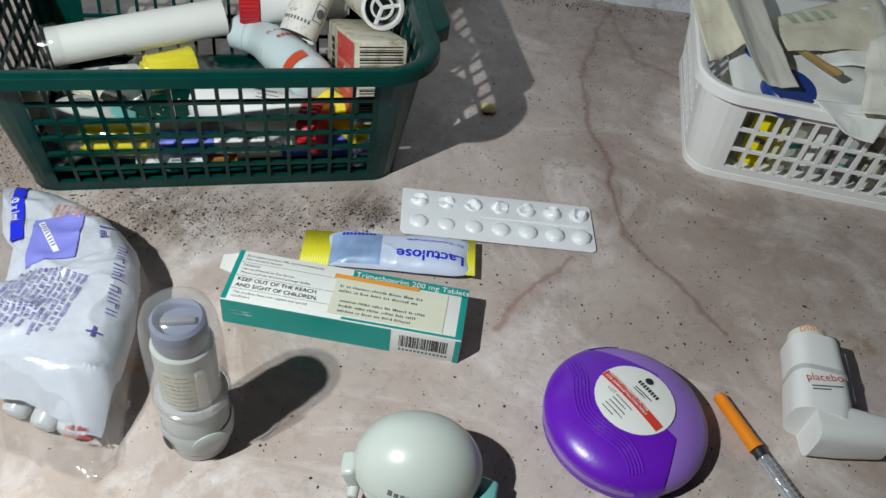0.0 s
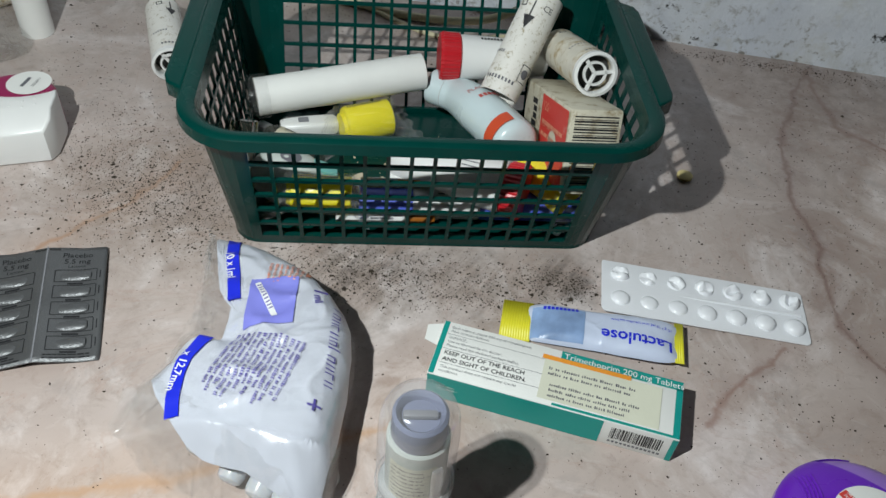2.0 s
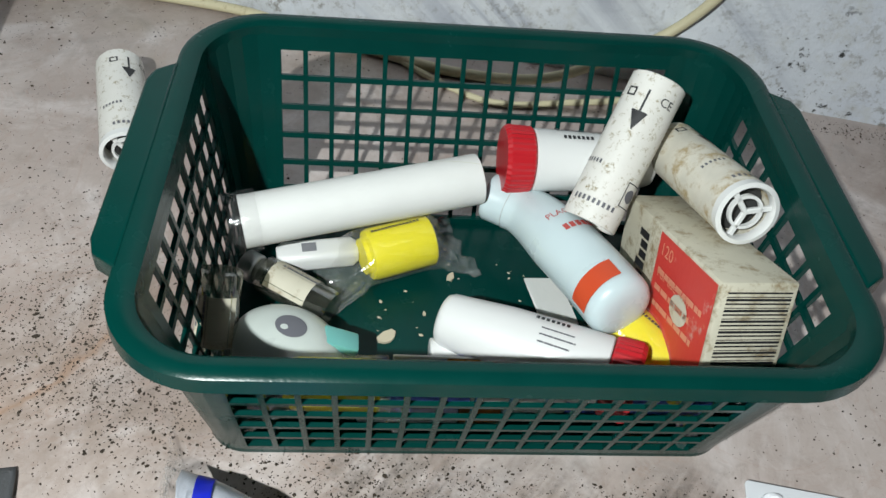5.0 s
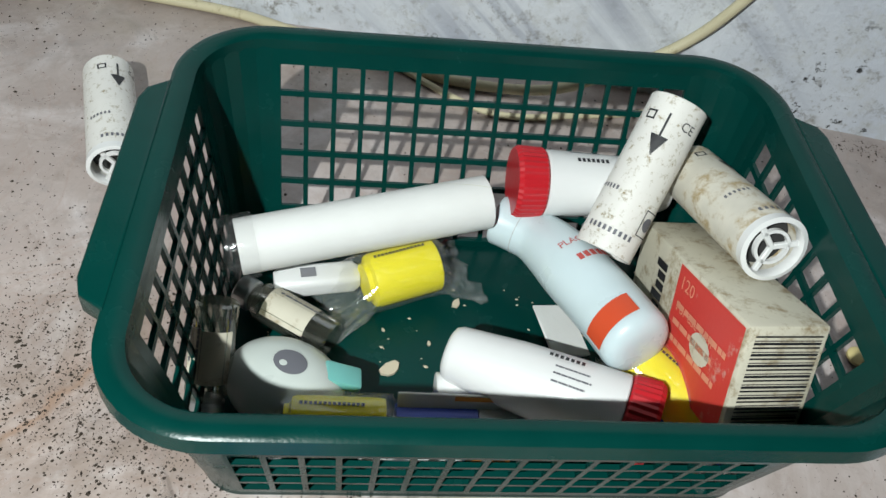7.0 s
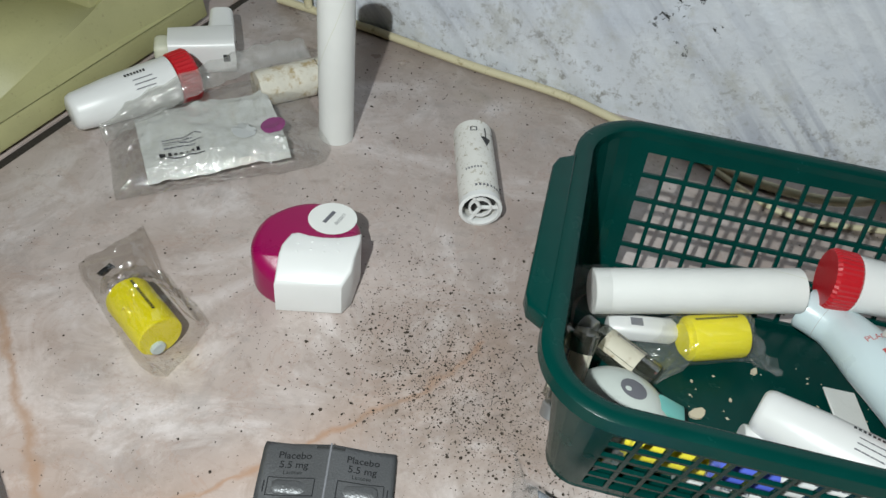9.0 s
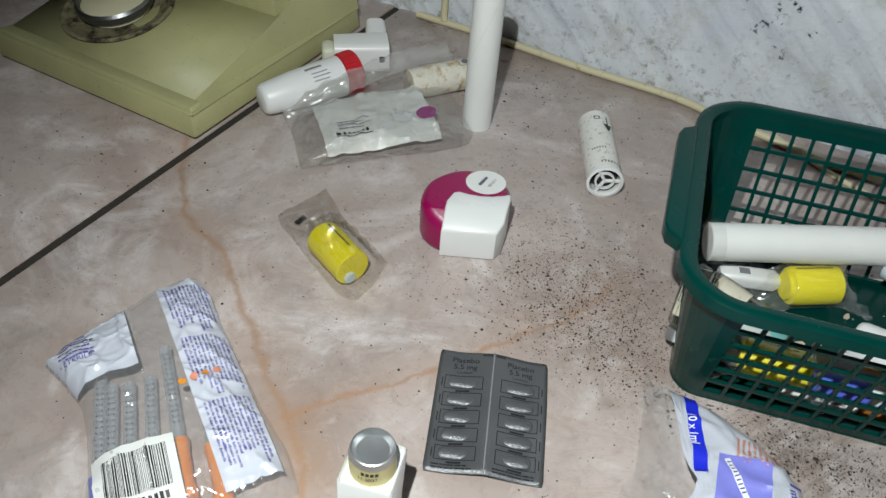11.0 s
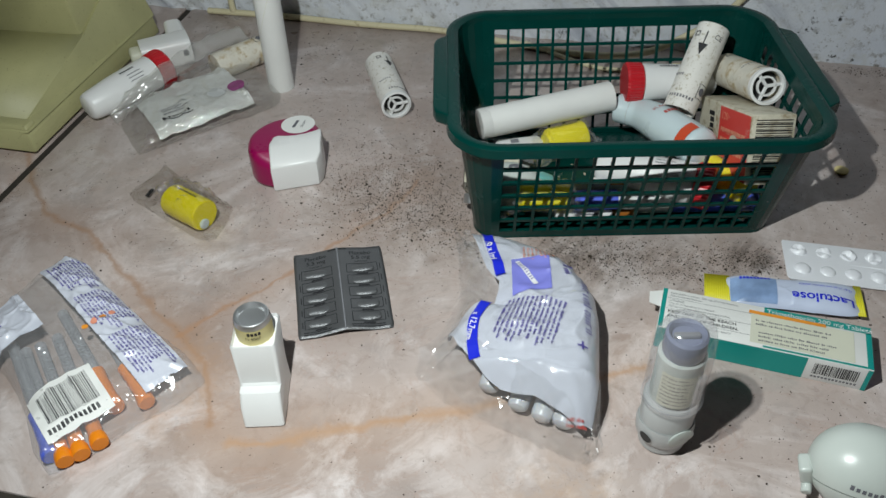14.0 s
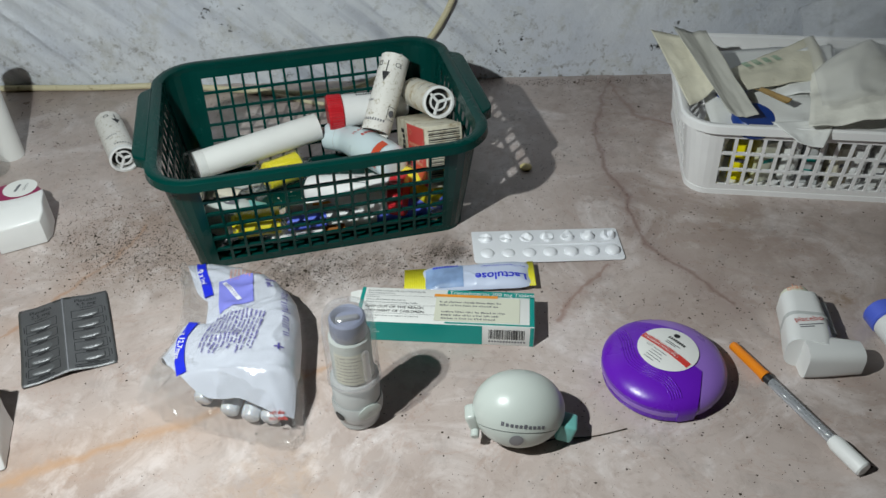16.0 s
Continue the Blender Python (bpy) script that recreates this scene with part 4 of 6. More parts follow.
part("graduation_scale", quads([(-0.0022, 0.044 + k * 0.0028, 0.0030 if k % 5 else 0.0044, 0.0007) for k in range(18)], wrap(0.0036)), M_BLACK, syringe)
part("end_cap", lathe([(0, L - 0.026), (0.0042, L - 0.026), (0.0054, L - 0.022), (0.0055, L - 0.001), (0.0045, L), (0, L)], 22), M_WHITE, syringe, "white end cap")

# white inhaler lying on its side
inh = thing("lying_inhaler", "white plastic inhaler lying on its side with a cream canister", "inhaler", pose(0.262, 0.262, 0, 0, 0, -5))


def elbow(path, w, d, r=0.006):
    """A rounded rectangular duct along a flat path; w across, d high."""
    bm = bmesh.new()
    rings = []
    pts = [Vector(p) for p in path]
    for i, p in enumerate(pts):
        t = (pts[min(i + 1, len(pts) - 1)] - pts[max(i - 1, 0)]).normalized()
        s = Vector((t.y, -t.x, 0))
        wi = w[i] if isinstance(w, list) else w
        di = d[i] if isinstance(d, list) else d
        rings.append([bm.verts.new(p + s * a + Vector((0, 0, b + di / 2))) for a, b in rounded(wi, di, min(r, di * 0.45, wi * 0.45), 4)])
    n = len(rings[0])
    for a, b in zip(rings, rings[1:]):
        for k in range(n):
            bm.faces.new((a[k], a[(k + 1) % n], b[(k + 1) % n], b[k]))
    bm.faces.new(rings[0]), bm.faces.new(rings[-1])
    return bm


part("body", elbow([(0.004, 0.052, 0), (0.003, 0.03, 0), (0.001, 0.012, 0), (-0.001, 0.0, 0)], [0.027, 0.029, 0.031, 0.030], 0.026, 0.008), M_WHITE, inh)
part("mouthpiece", elbow([(-0.006, -0.002, 0), (0.010, -0.001, 0), (0.0335, 0.001, 0)], [0.024, 0.023, 0.019], [0.026, 0.025, 0.022], 0.007), M_WHITE, inh, "white mouthpiece cap")
c = part("canister", can(0.0105, 0.020, 0.002, 28), M_LABELCREAM, inh, "cream canister end")
c.matrix_local = along((0.0035, 0.042, 0.013), (0.0045, 0.070, 0.013))
part("band", elbow([(0.0028, 0.0265, -0.0002), (0.0030, 0.0295, -0.0002)], 0.0300, 0.0265, 0.008), M_GREY, inh, "grey band round the body")
words("placebo", 0.0066, flat(0.0264), M_REDINK, inh, -0.0085, 0.0185, 8)
part("small_print", quads([(0, 0, 0.017, 0.0008), (0, -0.002, 0.010, 0.0008)], flat(0.0264), -0.0065, 0.0150, 8), M_INK, inh)
words("plac", 0.0075, lambda x, y: Vector((0.0042 + 0.0108 * math.sin(x / 0.0108), 0.053 + y, 0.013 + 0.0108 * math.cos(x / 0.0108))), M_SALMON, inh, -0.0085, 0.0035)
# shade along the white inhaler's back, put in as a grey part
part("spine", elbow([(0.0205, 0.050, 0), (0.0195, 0.018, 0)], 0.006, 0.017, 0.002), M_GREY, inh, "grey shaded back spine")

# egg-shaped inhaler
egg = thing("egg_inhaler", "pale grey-green egg-shaped capsule inhaler with a teal button", "inhaler", pose(0.056, 0.2105, 0, 0, 0, 0))
EX, EY, EZ = 0.0295, 0.0236, 0.0248


def ovoid(ex, ey, ez, z0, z1, grow=0.0, n=48, m=20):
    prof = []
    for k in range(m + 1):
        z = z0 + (z1 - z0) * k / m
        r = math.sqrt(max(0, 1 - (z / ez) ** 2))
        prof.append((r, z + ez))
    bm = bmesh.new()
    rings = [[bm.verts.new(((ex + grow) * r * math.cos(2 * math.pi * i / n), (ey + grow) * r * math.sin(2 * math.pi * i / n), z)) for i in range(n)] for r, z in prof]
    for a, b in zip(rings, rings[1:]):
        for i in range(n):
            bm.faces.new((a[i], a[(i + 1) % n], b[(i + 1) % n], b[i]))
    bm.faces.new(rings[0]), bm.faces.new(rings[-1])
    bmesh.ops.remove_doubles(bm, verts=bm.verts, dist=1e-6)
    return bm


TILT_EGG = pose(0, 0, 0.0255, -32, 5, 0) @ pose(0, 0, -0.0262)
lidp = part("lid", ovoid(EX, EY, EZ, -0.0082, EZ), M_GREYG, egg, "domed lid")
basep = part("base", ovoid(EX, EY, EZ, -EZ * 0.985, -0.0090, -0.0004), M_GREYG, egg)
seam = part("seam", ovoid(EX, EY, EZ, -0.0092, -0.0078, -0.0012), M_MID, egg)
for o in (lidp, basep, seam):
    o.matrix_local = TILT_EGG
EGG = lambda up: (lambda x, y: TILT_EGG @ Vector((x, -(EY + up) * math.sqrt(max(0, 1 - (x / EX) ** 2 - (y / EZ) ** 2)), EZ + y)))
part("small_print", quads([(k * 0.0028, 0, 0.0018, 0.0028 if k in (0, 5) else 0.0022) for k in range(10)], EGG(0.0004), -0.0135, -0.0045, -3, 0.002), M_INK, egg)
part("air_button", disc(0.0044, EGG(0.0008), -0.003, -0.0145, 24, 4), M_MID, egg, "round grey button")
t1 = part("press_tab", rbox(0.011, 0.013, 0.016, 0.002, 3), M_TAB, egg, "teal press button")
t1.matrix_local = pose(0.0285, -0.006, 0.004, 0, 14, -10)
hg = part("hinge", rbox(0.007, 0.012, 0.014, 0.002, 3), M_GREYG, egg, "pale hinge")
hg.matrix_local = pose(-0.0275, -0.004, 0.014, 0, -18, 0)
part("hinge_pin", can(0.0028, 0.010, 0.0006, 16), M_GREYG, egg).matrix_local = along((-0.0285, -0.014, 0.013), (-0.0275, -0.004, 0.015))

# upright inhaler with a clear cap
tower = thing("upright_inhaler", "grey plastic inhaler with a clear domed cap, standing upright", "inhaler", pose(-0.0485, 0.2255, 0, 0, 0, 12))
part("base", lathe([(0, 0), (0.0118, 0), (0.0135, 0.0015), (0.0144, 0.010), (0.0152, 0.022), (0.0158, 0.042), (0.0150, 0.043), (0, 0.043)], 40, 0.92), M_GREY, tower, "grey moulded base")
part("collar", lathe([(0.0150, 0.0085), (0.0163, 0.012), (0.0168, 0.019), (0.0160, 0.023), (0.0150, 0.022)], 40, 0.92), M_GREY, tower, "swollen mouthpiece collar")
# no hole is cut; the opening's shade is a dark disc on the collar
part("mouth_slot", disc(0.0042, wrap(0.0168, radians(-52)), 0.0, 0.0160, 20, 3, 0.8), M_DARK, tower, "mouth opening, its inner shade painted as a dark disc")
mp2 = part("thumb_scoop", lathe([(0.0, 0.0), (0.0075, 0.0), (0.0085, 0.0012), (0.006, 0.002), (0, 0.0016)], 24, 0.7), M_GREYG, tower, "pale scooped grip")
mp2.matrix_local = pose(0.0058, -0.0126, 0.019, 90, 0, 22)
part("inner_tube", can(0.0130, 0.036, 0.001, 32, 0.94), M_GREYG, tower).location = (0, 0, 0.043)
part("inner_label", quads([(-0.013, 0.046, 0.021, 0.026)], wrap(0.0133)), M_LABELCREAM, tower, "printed cream label")
part("small_print", quads(typed(8, 0.017, 0.0029, 0.0011, 9), wrap(0.0135), -0.012, 0.069), M_INK, tower)
part("dose_knob", lathe([(0, 0.079), (0.0108, 0.079), (0.0115, 0.081), (0.0112, 0.0925), (0.0098, 0.094), (0.0085, 0.0925), (0.0078, 0.090), (0, 0.090)], 32), mat("blue_grey_plastic", (0.20, 0.22, 0.32), 0.3), tower, "blue-grey dose knob")
part("knob_key", rbox(0.014, 0.0035, 0.003, 0.001, 2, (0, 0, 0.0898)), M_MID, tower)
part("cap", lathe([(0.0164, 0.0415), (0.0168, 0.043), (0.0166, 0.080), (0.0158, 0.091), (0.0138, 0.0975), (0.0100, 0.1005), (0.0, 0.1012)], 48, 0.94), M_CLEAR, tower, "clear domed cap")
part("cap_lip", lathe([(0.0163, 0.0405), (0.0173, 0.0410), (0.0173, 0.0432), (0.0165, 0.0436)], 48, 0.94), M_CLEAR, tower)
clip = part("cap_clip", rbox(0.0048, 0.0026, 0.031, 0.001, 2), M_CLEAR, tower, "clear clip")
clip.matrix_local = pose(0.0075, -0.0152, 0.045, 0, 0, 25)

# upright white inhaler with a metal canister
puffer = thing("metered_inhaler", "white plastic inhaler standing upright with a metal canister", "inhaler", pose(-0.290, 0.205, 0, 0, 0, 15))


def loft(sections, r=0.006):
    """Rounded rectangles (z, cx, cy, w, d) stacked."""
    bm = bmesh.new()
    rings = [[bm.verts.new((cx + a, cy + b, z)) for a, b in rounded(w, d, min(r, w * 0.4, d * 0.4), 5)] for z, cx, cy, w, d in sections]
    n = len(rings[0])
    for a, b in zip(rings, rings[1:]):
        for k in range(n):
            bm.faces.new((a[k], a[(k + 1) % n], b[(k + 1) % n], b[k]))
    bm.faces.new(rings[0]), bm.faces.new(rings[-1])
    return bm


part("body", loft([(0.0, 0.0, 0.002, 0.0245, 0.032), (0.001, 0.0, 0.002, 0.0258, 0.0335), (0.016, -0.0006, 0.0055, 0.0254, 0.0295), (0.021, -0.001, 0.0090, 0.0254, 0.0262), (0.0495, -0.001, 0.0122, 0.0268, 0.0275), (0.0505, -0.001, 0.0124, 0.0258, 0.0265), (0.0480, -0.001, 0.0125, 0.0240, 0.0250)], 0.0024), M_WHITE, puffer)
part("mouthpiece", loft([(0.0004, 0.0008, -0.0125, 0.0240, 0.019), (0.0016, 0.0008, -0.0125, 0.0250, 0.020), (0.013, 0.0, -0.0100, 0.0250, 0.016), (0.0195, -0.0006, -0.0065, 0.0246, 0.010)], 0.0022), M_WHITE, puffer, "boxy white mouthpiece")
tin = part("canister", lathe([(0, 0.040), (0.0112, 0.040), (0.0112, 0.0655), (0.0105, 0.0680), (0.0098, 0.0683), (0.0090, 0.0672), (0.0078, 0.0655), (0.0035, 0.0648), (0, 0.0647)], 36), M_METAL, puffer, "metal canister end")
band = part("canister_label", quads([(-0.018, 0.046, 0.036, 0.0185)], wrap(0.0114)), mat("straw_label", (0.66, 0.58, 0.28), 0.5), puffer, "cream label printed in black")
for o in (tin, band):
    o.location = (-0.001, 0.0130, -0.0045)
tx = words("11 2007", 0.0030, wrap(0.01155), M_BLACK, puffer, -0.004, 0.0573)
tx.location = (-0.001, 0.0130, -0.0045)
tx = part("small_print", quads([(k * 0.0022, 0, 0.0016, 0.0024) for k in range(4)], wrap(0.01155), -0.002, 0.0608), M_BLACK, puffer)
tx.location = (-0.001, 0.0130, -0.0045)

# grey capsule blister, folded along its middle
card = thing("capsule_blister", "grey foil blister card of ten placebo capsules", "blister pack", pose(-0.2738, 0.3045, 0.0006, 0, 0, 23))
FOLD = lambda up: (lambda x, y: Vector((x, y, 0.0015 + 0.0035 * max(0, 1 - abs(x) / 0.02) + 0.0012 * math.sin(y * 60 + x * 30) * (abs(x) / 0.03) + up)))


def sheet(w, h, on, nx=24, ny=20):
    bm = bmesh.new()
    g = []
    for j in range(ny + 1):
        y = -h / 2 + h * j / ny
        row = []
        for i in range(nx + 1):
            x = -w / 2 + w * i / nx
            cx = max(0, abs(x) - (w / 2 - 0.003)) / 0.003
            cy = max(0, abs(y) - (h / 2 - 0.003)) / 0.003
            k = 0.0 if cx * cx + cy * cy <= 1 else 1.0
            row.append(bm.verts.new(on(x * (1 - 0.02 * k), y * (1 - 0.015 * k))))
        g.append(row)
    for j in range(ny):
        for i in range(nx):
            bm.faces.new((g[j][i], g[j][i + 1], g[j + 1][i + 1], g[j + 1][i]))
    return bm


thicken(part("foil_card", sheet(0.065, 0.085, FOLD(0)), M_FOIL, card), 0.0006)
part("fold_line", quads([(-0.0004, -0.0425, 0.0008, 0.085)], FOLD(0.0006)), M_MID, card)
for sx in (-1, 1):
    cx = sx * 0.0165
    words("Placebo", 0.0052, FOLD(0.0005), M_BLACK, card, cx, 0.0335, 0, 0.00005, "CENTER")
    words("5.5 mg", 0.0052, FOLD(0.0005), M_BLACK, card, cx, 0.0285, 0, 0.00005, "CENTER")
    words("Lactose", 0.0030, FOLD(0.0005), M_BLACK, card, cx, 0.0252, 0, 0, "CENTER")
    # the foil stays whole; a dark strip paints the slot's shade
    part("punched_slot", quads([(sx * 0.004 - 0.003, 0.0395, 0.006, 0.0016)], FOLD(0.0005)), M_DARK, card, "hanging slot, its shade painted as a dark strip")
    part("small_print", quads(lines(2, 0.024, 0.002, 0.0009, 0.2, 3 + sx), FOLD(0.0005), cx - 0.012, -0.0375), M_BLACK, card)
    for k in range(5):
        y = 0.0185 - k * 0.0120
        cap = part("capsule_pocket", lathe([(0.0, -0.0088), (0.0026, -0.0084), (0.0039, -0.0066), (0.0036, -0.001), (0.0040, 0.0005), (0.0039, 0.0066), (0.0026, 0.0084), (0, 0.0088)], 18, 0.45), M_FOIL, card)
        q = FOLD(0)(cx, y)
        cap.matrix_local = Matrix.Translation(q) @ pose(0, 0, 0, 90, 0, 90)
        part("outline", quads([(cx - 0.011, y - 0.0045, 0.022, 0.0005), (cx - 0.011, y + 0.0045, 0.022, 0.0005), (cx - 0.0112, y - 0.0045, 0.0005, 0.009), (cx + 0.011, y - 0.0045, 0.0005, 0.009)], FOLD(0.0005)), M_BLACK, card)
        part("small_print", quads([(cx - 0.004, y - 0.0066, 0.008, 0.0013), (cx + sx * 0.0128, y - 0.003, 0.0006, 0.006)], FOLD(0.0005)), M_BLACK, card)

# plump bag of syringes
bag = thing("syringe_bag", "clear plastic bag of insulin syringes with white and blue print, plump", "bag")
OUT1 = [(-0.199, 0.366), (-0.176, 0.364), (-0.146, 0.353), (-0.114, 0.331), (-0.094, 0.306), (-0.088, 0.26), (-0.087, 0.198), (-0.120, 0.207), (-0.162, 0.216), (-0.196, 0.236), (-0.186, 0.262), (-0.184, 0.288), (-0.194, 0.335)]


def slump(x, y):
    """The bag falls off towards its open end and along a pinched fold in its side."""
    front = 0.22 + 0.78 * max(0, min(1, (y - 0.203) / 0.030)) ** 0.8
    d = (y - 0.289) + 0.25 * (x + 0.160)
    pinch = 1 - 0.40 * math.exp(-(d / 0.007) ** 2) * max(0, min(1, (-0.140 - x) / 0.028))
    side = 1 - 0.22 * max(0, min(1, (-0.125 - x) / 0.055))
    return front * pinch * side


P1 = Pillow(OUT1, 0.0425, 7.0, 0.5, 0.0021, 5, centre=(-0.138, 0.285), shape=slump, wave=0.55)
part("film", P1.mesh(30, 120), M_FILM, bag, "clear creased film")
IN1 = [(-0.1924, 0.3613), (-0.1716, 0.3600), (-0.1480, 0.3520), (-0.1170, 0.3330), (-0.0990, 0.3080), (-0.0905, 0.2700), (-0.0890, 0.2130), (-0.1080, 0.2150), (-0.1250, 0.2200), (-0.1450, 0.2225), (-0.1620, 0.2320), (-0.1860, 0.2590), (-0.1753, 0.2761), (-0.1612, 0.2880), (-0.1600, 0.3020), (-0.1690, 0.3100), (-0.1811, 0.3366)]
inner = Pillow(IN1, 0.001, 4, 0.6, 0, 1, centre=(-0.130, 0.283))
bm = inner.mesh(26, 100)
for v in bm.verts:
    v.co.z = P1(v.co.x, v.co.y).z - 0.0006
part("printed_panel", bm, M_BAGWHITE, bag, "white printed panel")
ON1 = P1.on(0.0006)


def ribbon(line, w, on):
    """A band of even width along a flat curve, laid on a surface."""
    bm = bmesh.new()
    pts = curve_through([(x, y, 0) for x, y in line], 8)
    rows = []
    for i, q in enumerate(pts):
        t = (pts[min(i + 1, len(pts) - 1)] - pts[max(i - 1, 0)]).normalized()
        n = Vector((t.y, -t.x, 0))
        rows.append([bm.verts.new(on(q.x + n.x * w * k / 2, q.y + n.y * w * k / 2)) for k in (-1, -0.33, 0.33, 1)])
    for a, b in zip(rows, rows[1:]):
        for k in range(3):
            bm.faces.new((a[k], a[k + 1], b[k + 1], b[k]))
    return bm


part("blue_strip", ribbon([(-0.1802, 0.3608), (-0.1728, 0.3381), (-0.1655, 0.3210), (-0.1595, 0.3050)], 0.0066, ON1), M_BLUEPRINT, bag, "bright blue stripe")
part("blue_strip", ribbon([(-0.1640, 0.2830), (-0.1690, 0.2648), (-0.1672, 0.2472), (-0.1630, 0.2340)], 0.0066, ON1), M_BLUEPRINT, bag, "bright blue stripe")
words("10 x 1ml", 0.0058, P1.on(0.0010), M_WINK, bag, -0.1762, 0.3385, -68, 0.0001)
words("x 12,7mm", 0.0054, P1.on(0.0010), M_WINK, bag, -0.1706, 0.2690, -92, 0.0001)


def crinkled_skirt(outer, reach, seed):
    """Loose film hanging from the bag's edge to the worktop, crushed into flat facets."""
    bm = bmesh.new()
    rnd = random.Random(seed)
    rows = []
    for q in curve_through([(x, y, 0) for x, y in outer], 5):
        inward = (P1.c - q).normalized()
        row = []
        for k in range(6):
            u = k / 5
            x, y = q.x + inward.x * reach * u, q.y + inward.y * reach * u
            top = P1(x, y).z + 0.0012 if P1.holds(x, y) else 0.0012
            lift = 0.0055 * (1 - u) * rnd.random() + (0.0022 * rnd.uniform(-1, 1) if k < 5 else 0)
            row.append(bm.verts.new((x + 0.0022 * rnd.uniform(-1, 1), y + 0.0022 * rnd.uniform(-1, 1), max(0.0008, min(top, 0.006 + 0.034 * u) + lift))))
        rows.append(row)
    for a, b in zip(rows, rows[1:]):
        for k in range(5):
            if rnd.random() < 0.5:
                bm.faces.new((a[k], a[k + 1], b[k + 1])), bm.faces.new((a[k], b[k + 1], b[k]))
            else:
                bm.faces.new((a[k], a[k + 1], b[k])), bm.faces.new((a[k + 1], b[k + 1], b[k]))
    return bm


part("film_skirt", crinkled_skirt([(-0.2100, 0.3880), (-0.1990, 0.3500), (-0.1900, 0.3120), (-0.1950, 0.2820), (-0.2050, 0.2480), (-0.1830, 0.2270), (-0.1600, 0.2170), (-0.1370, 0.2070), (-0.1120, 0.2010), (-0.0900, 0.1960)], 0.026, 31), M_CRINKLE, bag, "crushed clear film skirt with bright glints", smooth=False)
part("film_skirt", crinkled_skirt([(-0.0900, 0.1960), (-0.0840, 0.2060), (-0.0855, 0.2400)], 0.008, 32), M_CRINKLE, bag, smooth=False)
part("picture_square", quads([(0, 0, 0.031, 0.025)], ON1, -0.1550, 0.3195, -79, 0.002), M_PERIW, bag, "periwinkle square with a syringe picture")
part("syringe_picture", quads([(0.0, 0.0, 0.026, 0.0030)], P1.on(0.0010), -0.1520, 0.3165, -52, 0.002), M_WINK, bag)
part("syringe_picture", quads([(0.002 + k * 0.0022, 0.0004, 0.0007, 0.0022) for k in range(9)], P1.on(0.0013), -0.1520, 0.3165, -52, 0.002), M_VIOLET, bag)
part("small_print", quads(typed(13, 0.043, 0.0030, 0.0017, 11), ON1, -0.1155, 0.2830, -97, 0.002), M_VIOLET, bag)
part("small_print", quads(typed(7, 0.015, 0.0028, 0.0016, 12), ON1, -0.1330, 0.3370, -80, 0.002), M_SALMON, bag)
part("small_print", quads([(0, 0, 0.009, 0.0022)], ON1, -0.1300, 0.3365, -80, 0.002), M_SALMON, bag)
words("1", 0.010, ON1, M_VIOLET, bag, -0.1215, 0.3200, -66, 0.0001)
words("ml", 0.006, ON1, M_VIOLET, bag, -0.1200, 0.3150, -66, 0.0001)
part("small_print", quads([(k * 0.0046, 0, 0.0007, 0.0056 if k in (0, 6) else 0.0040) for k in range(11)] + [(k * 0.0046 + 0.0024, 0, 0.0007, 0.0038) for k in range(11) if k % 3] + [(k * 0.0046, 0.0034, 0.0030, 0.0006) for k in range(11) if k % 2], ON1, -0.1085, 0.3120, -80, 0.002), M_VIOLET, bag)
part("plus_mark", quads([(-0.0032, -0.0006, 0.0064, 0.0012), (-0.0006, -0.0032, 0.0012, 0.0064)], ON1, -0.1008, 0.2510, -84, 0.002), M_VIOLET, bag)
for x, y in ((-0.1550, 0.2330), (-0.1350, 0.2225), (-0.1200, 0.2175), (-0.1070, 0.2155)):
    o = part("syringe_end", lathe([(0, 0), (0.0040, 0.0), (0.0058, 0.0012), (0.0066, 0.004), (0.0066, 0.030), (0, 0.030)], 20), M_MILKWHITE, bag, "pale syringe end seen through film")
    o.matrix_local = along((x, y, 0.0085), (x + 0.006, y + 0.029, 0.017))
part("small_print", quads(typed(2, 0.010, 0.0022, 0.0014, 8), ON1, -0.104, 0.2115, 0), M_REDINK, bag)

# flat bag with syringes under orange caps
sbag = thing("syringe_packet", "clear plastic packet of syringes with orange caps and printed labels", "bag")
OUT2 = [(-0.508, 0.196), (-0.503, 0.240), (-0.486, 0.297), (-0.44, 0.272), (-0.385, 0.240), (-0.334, 0.209), (-0.360, 0.170), (-0.394, 0.125), (-0.430, 0.157), (-0.466, 0.186)]
P2 = Pillow(OUT2, 0.0190, 4.0, 0.6, 0.0021, 9, wave=0.75, centre=(-0.425, 0.205))
part("film", P2.mesh(26, 110), M_PACKET, sbag, "clear creased film")
AX = Vector((0.130, -0.085, 0)).normalized()
SD = Vector((AX.y, -AX.x, 0))


def bagxy(a, b):
    """a along the packet from its far end, b across it to the near side."""
    q = Vector((-0.490, 0.248, 0)) + AX * a + SD * b
    return q.x, q.y


ROT2 = math.degrees(math.atan2(AX.y, AX.x))
ENDS = [((-0.3957, 0.1334), 0), ((-0.3857, 0.1322), 1), ((-0.3788, 0.1384), 1), ((-0.3721, 0.1476), 1), ((-0.3758, 0.1735), 2), ((-0.3590, 0.1810), 2)]
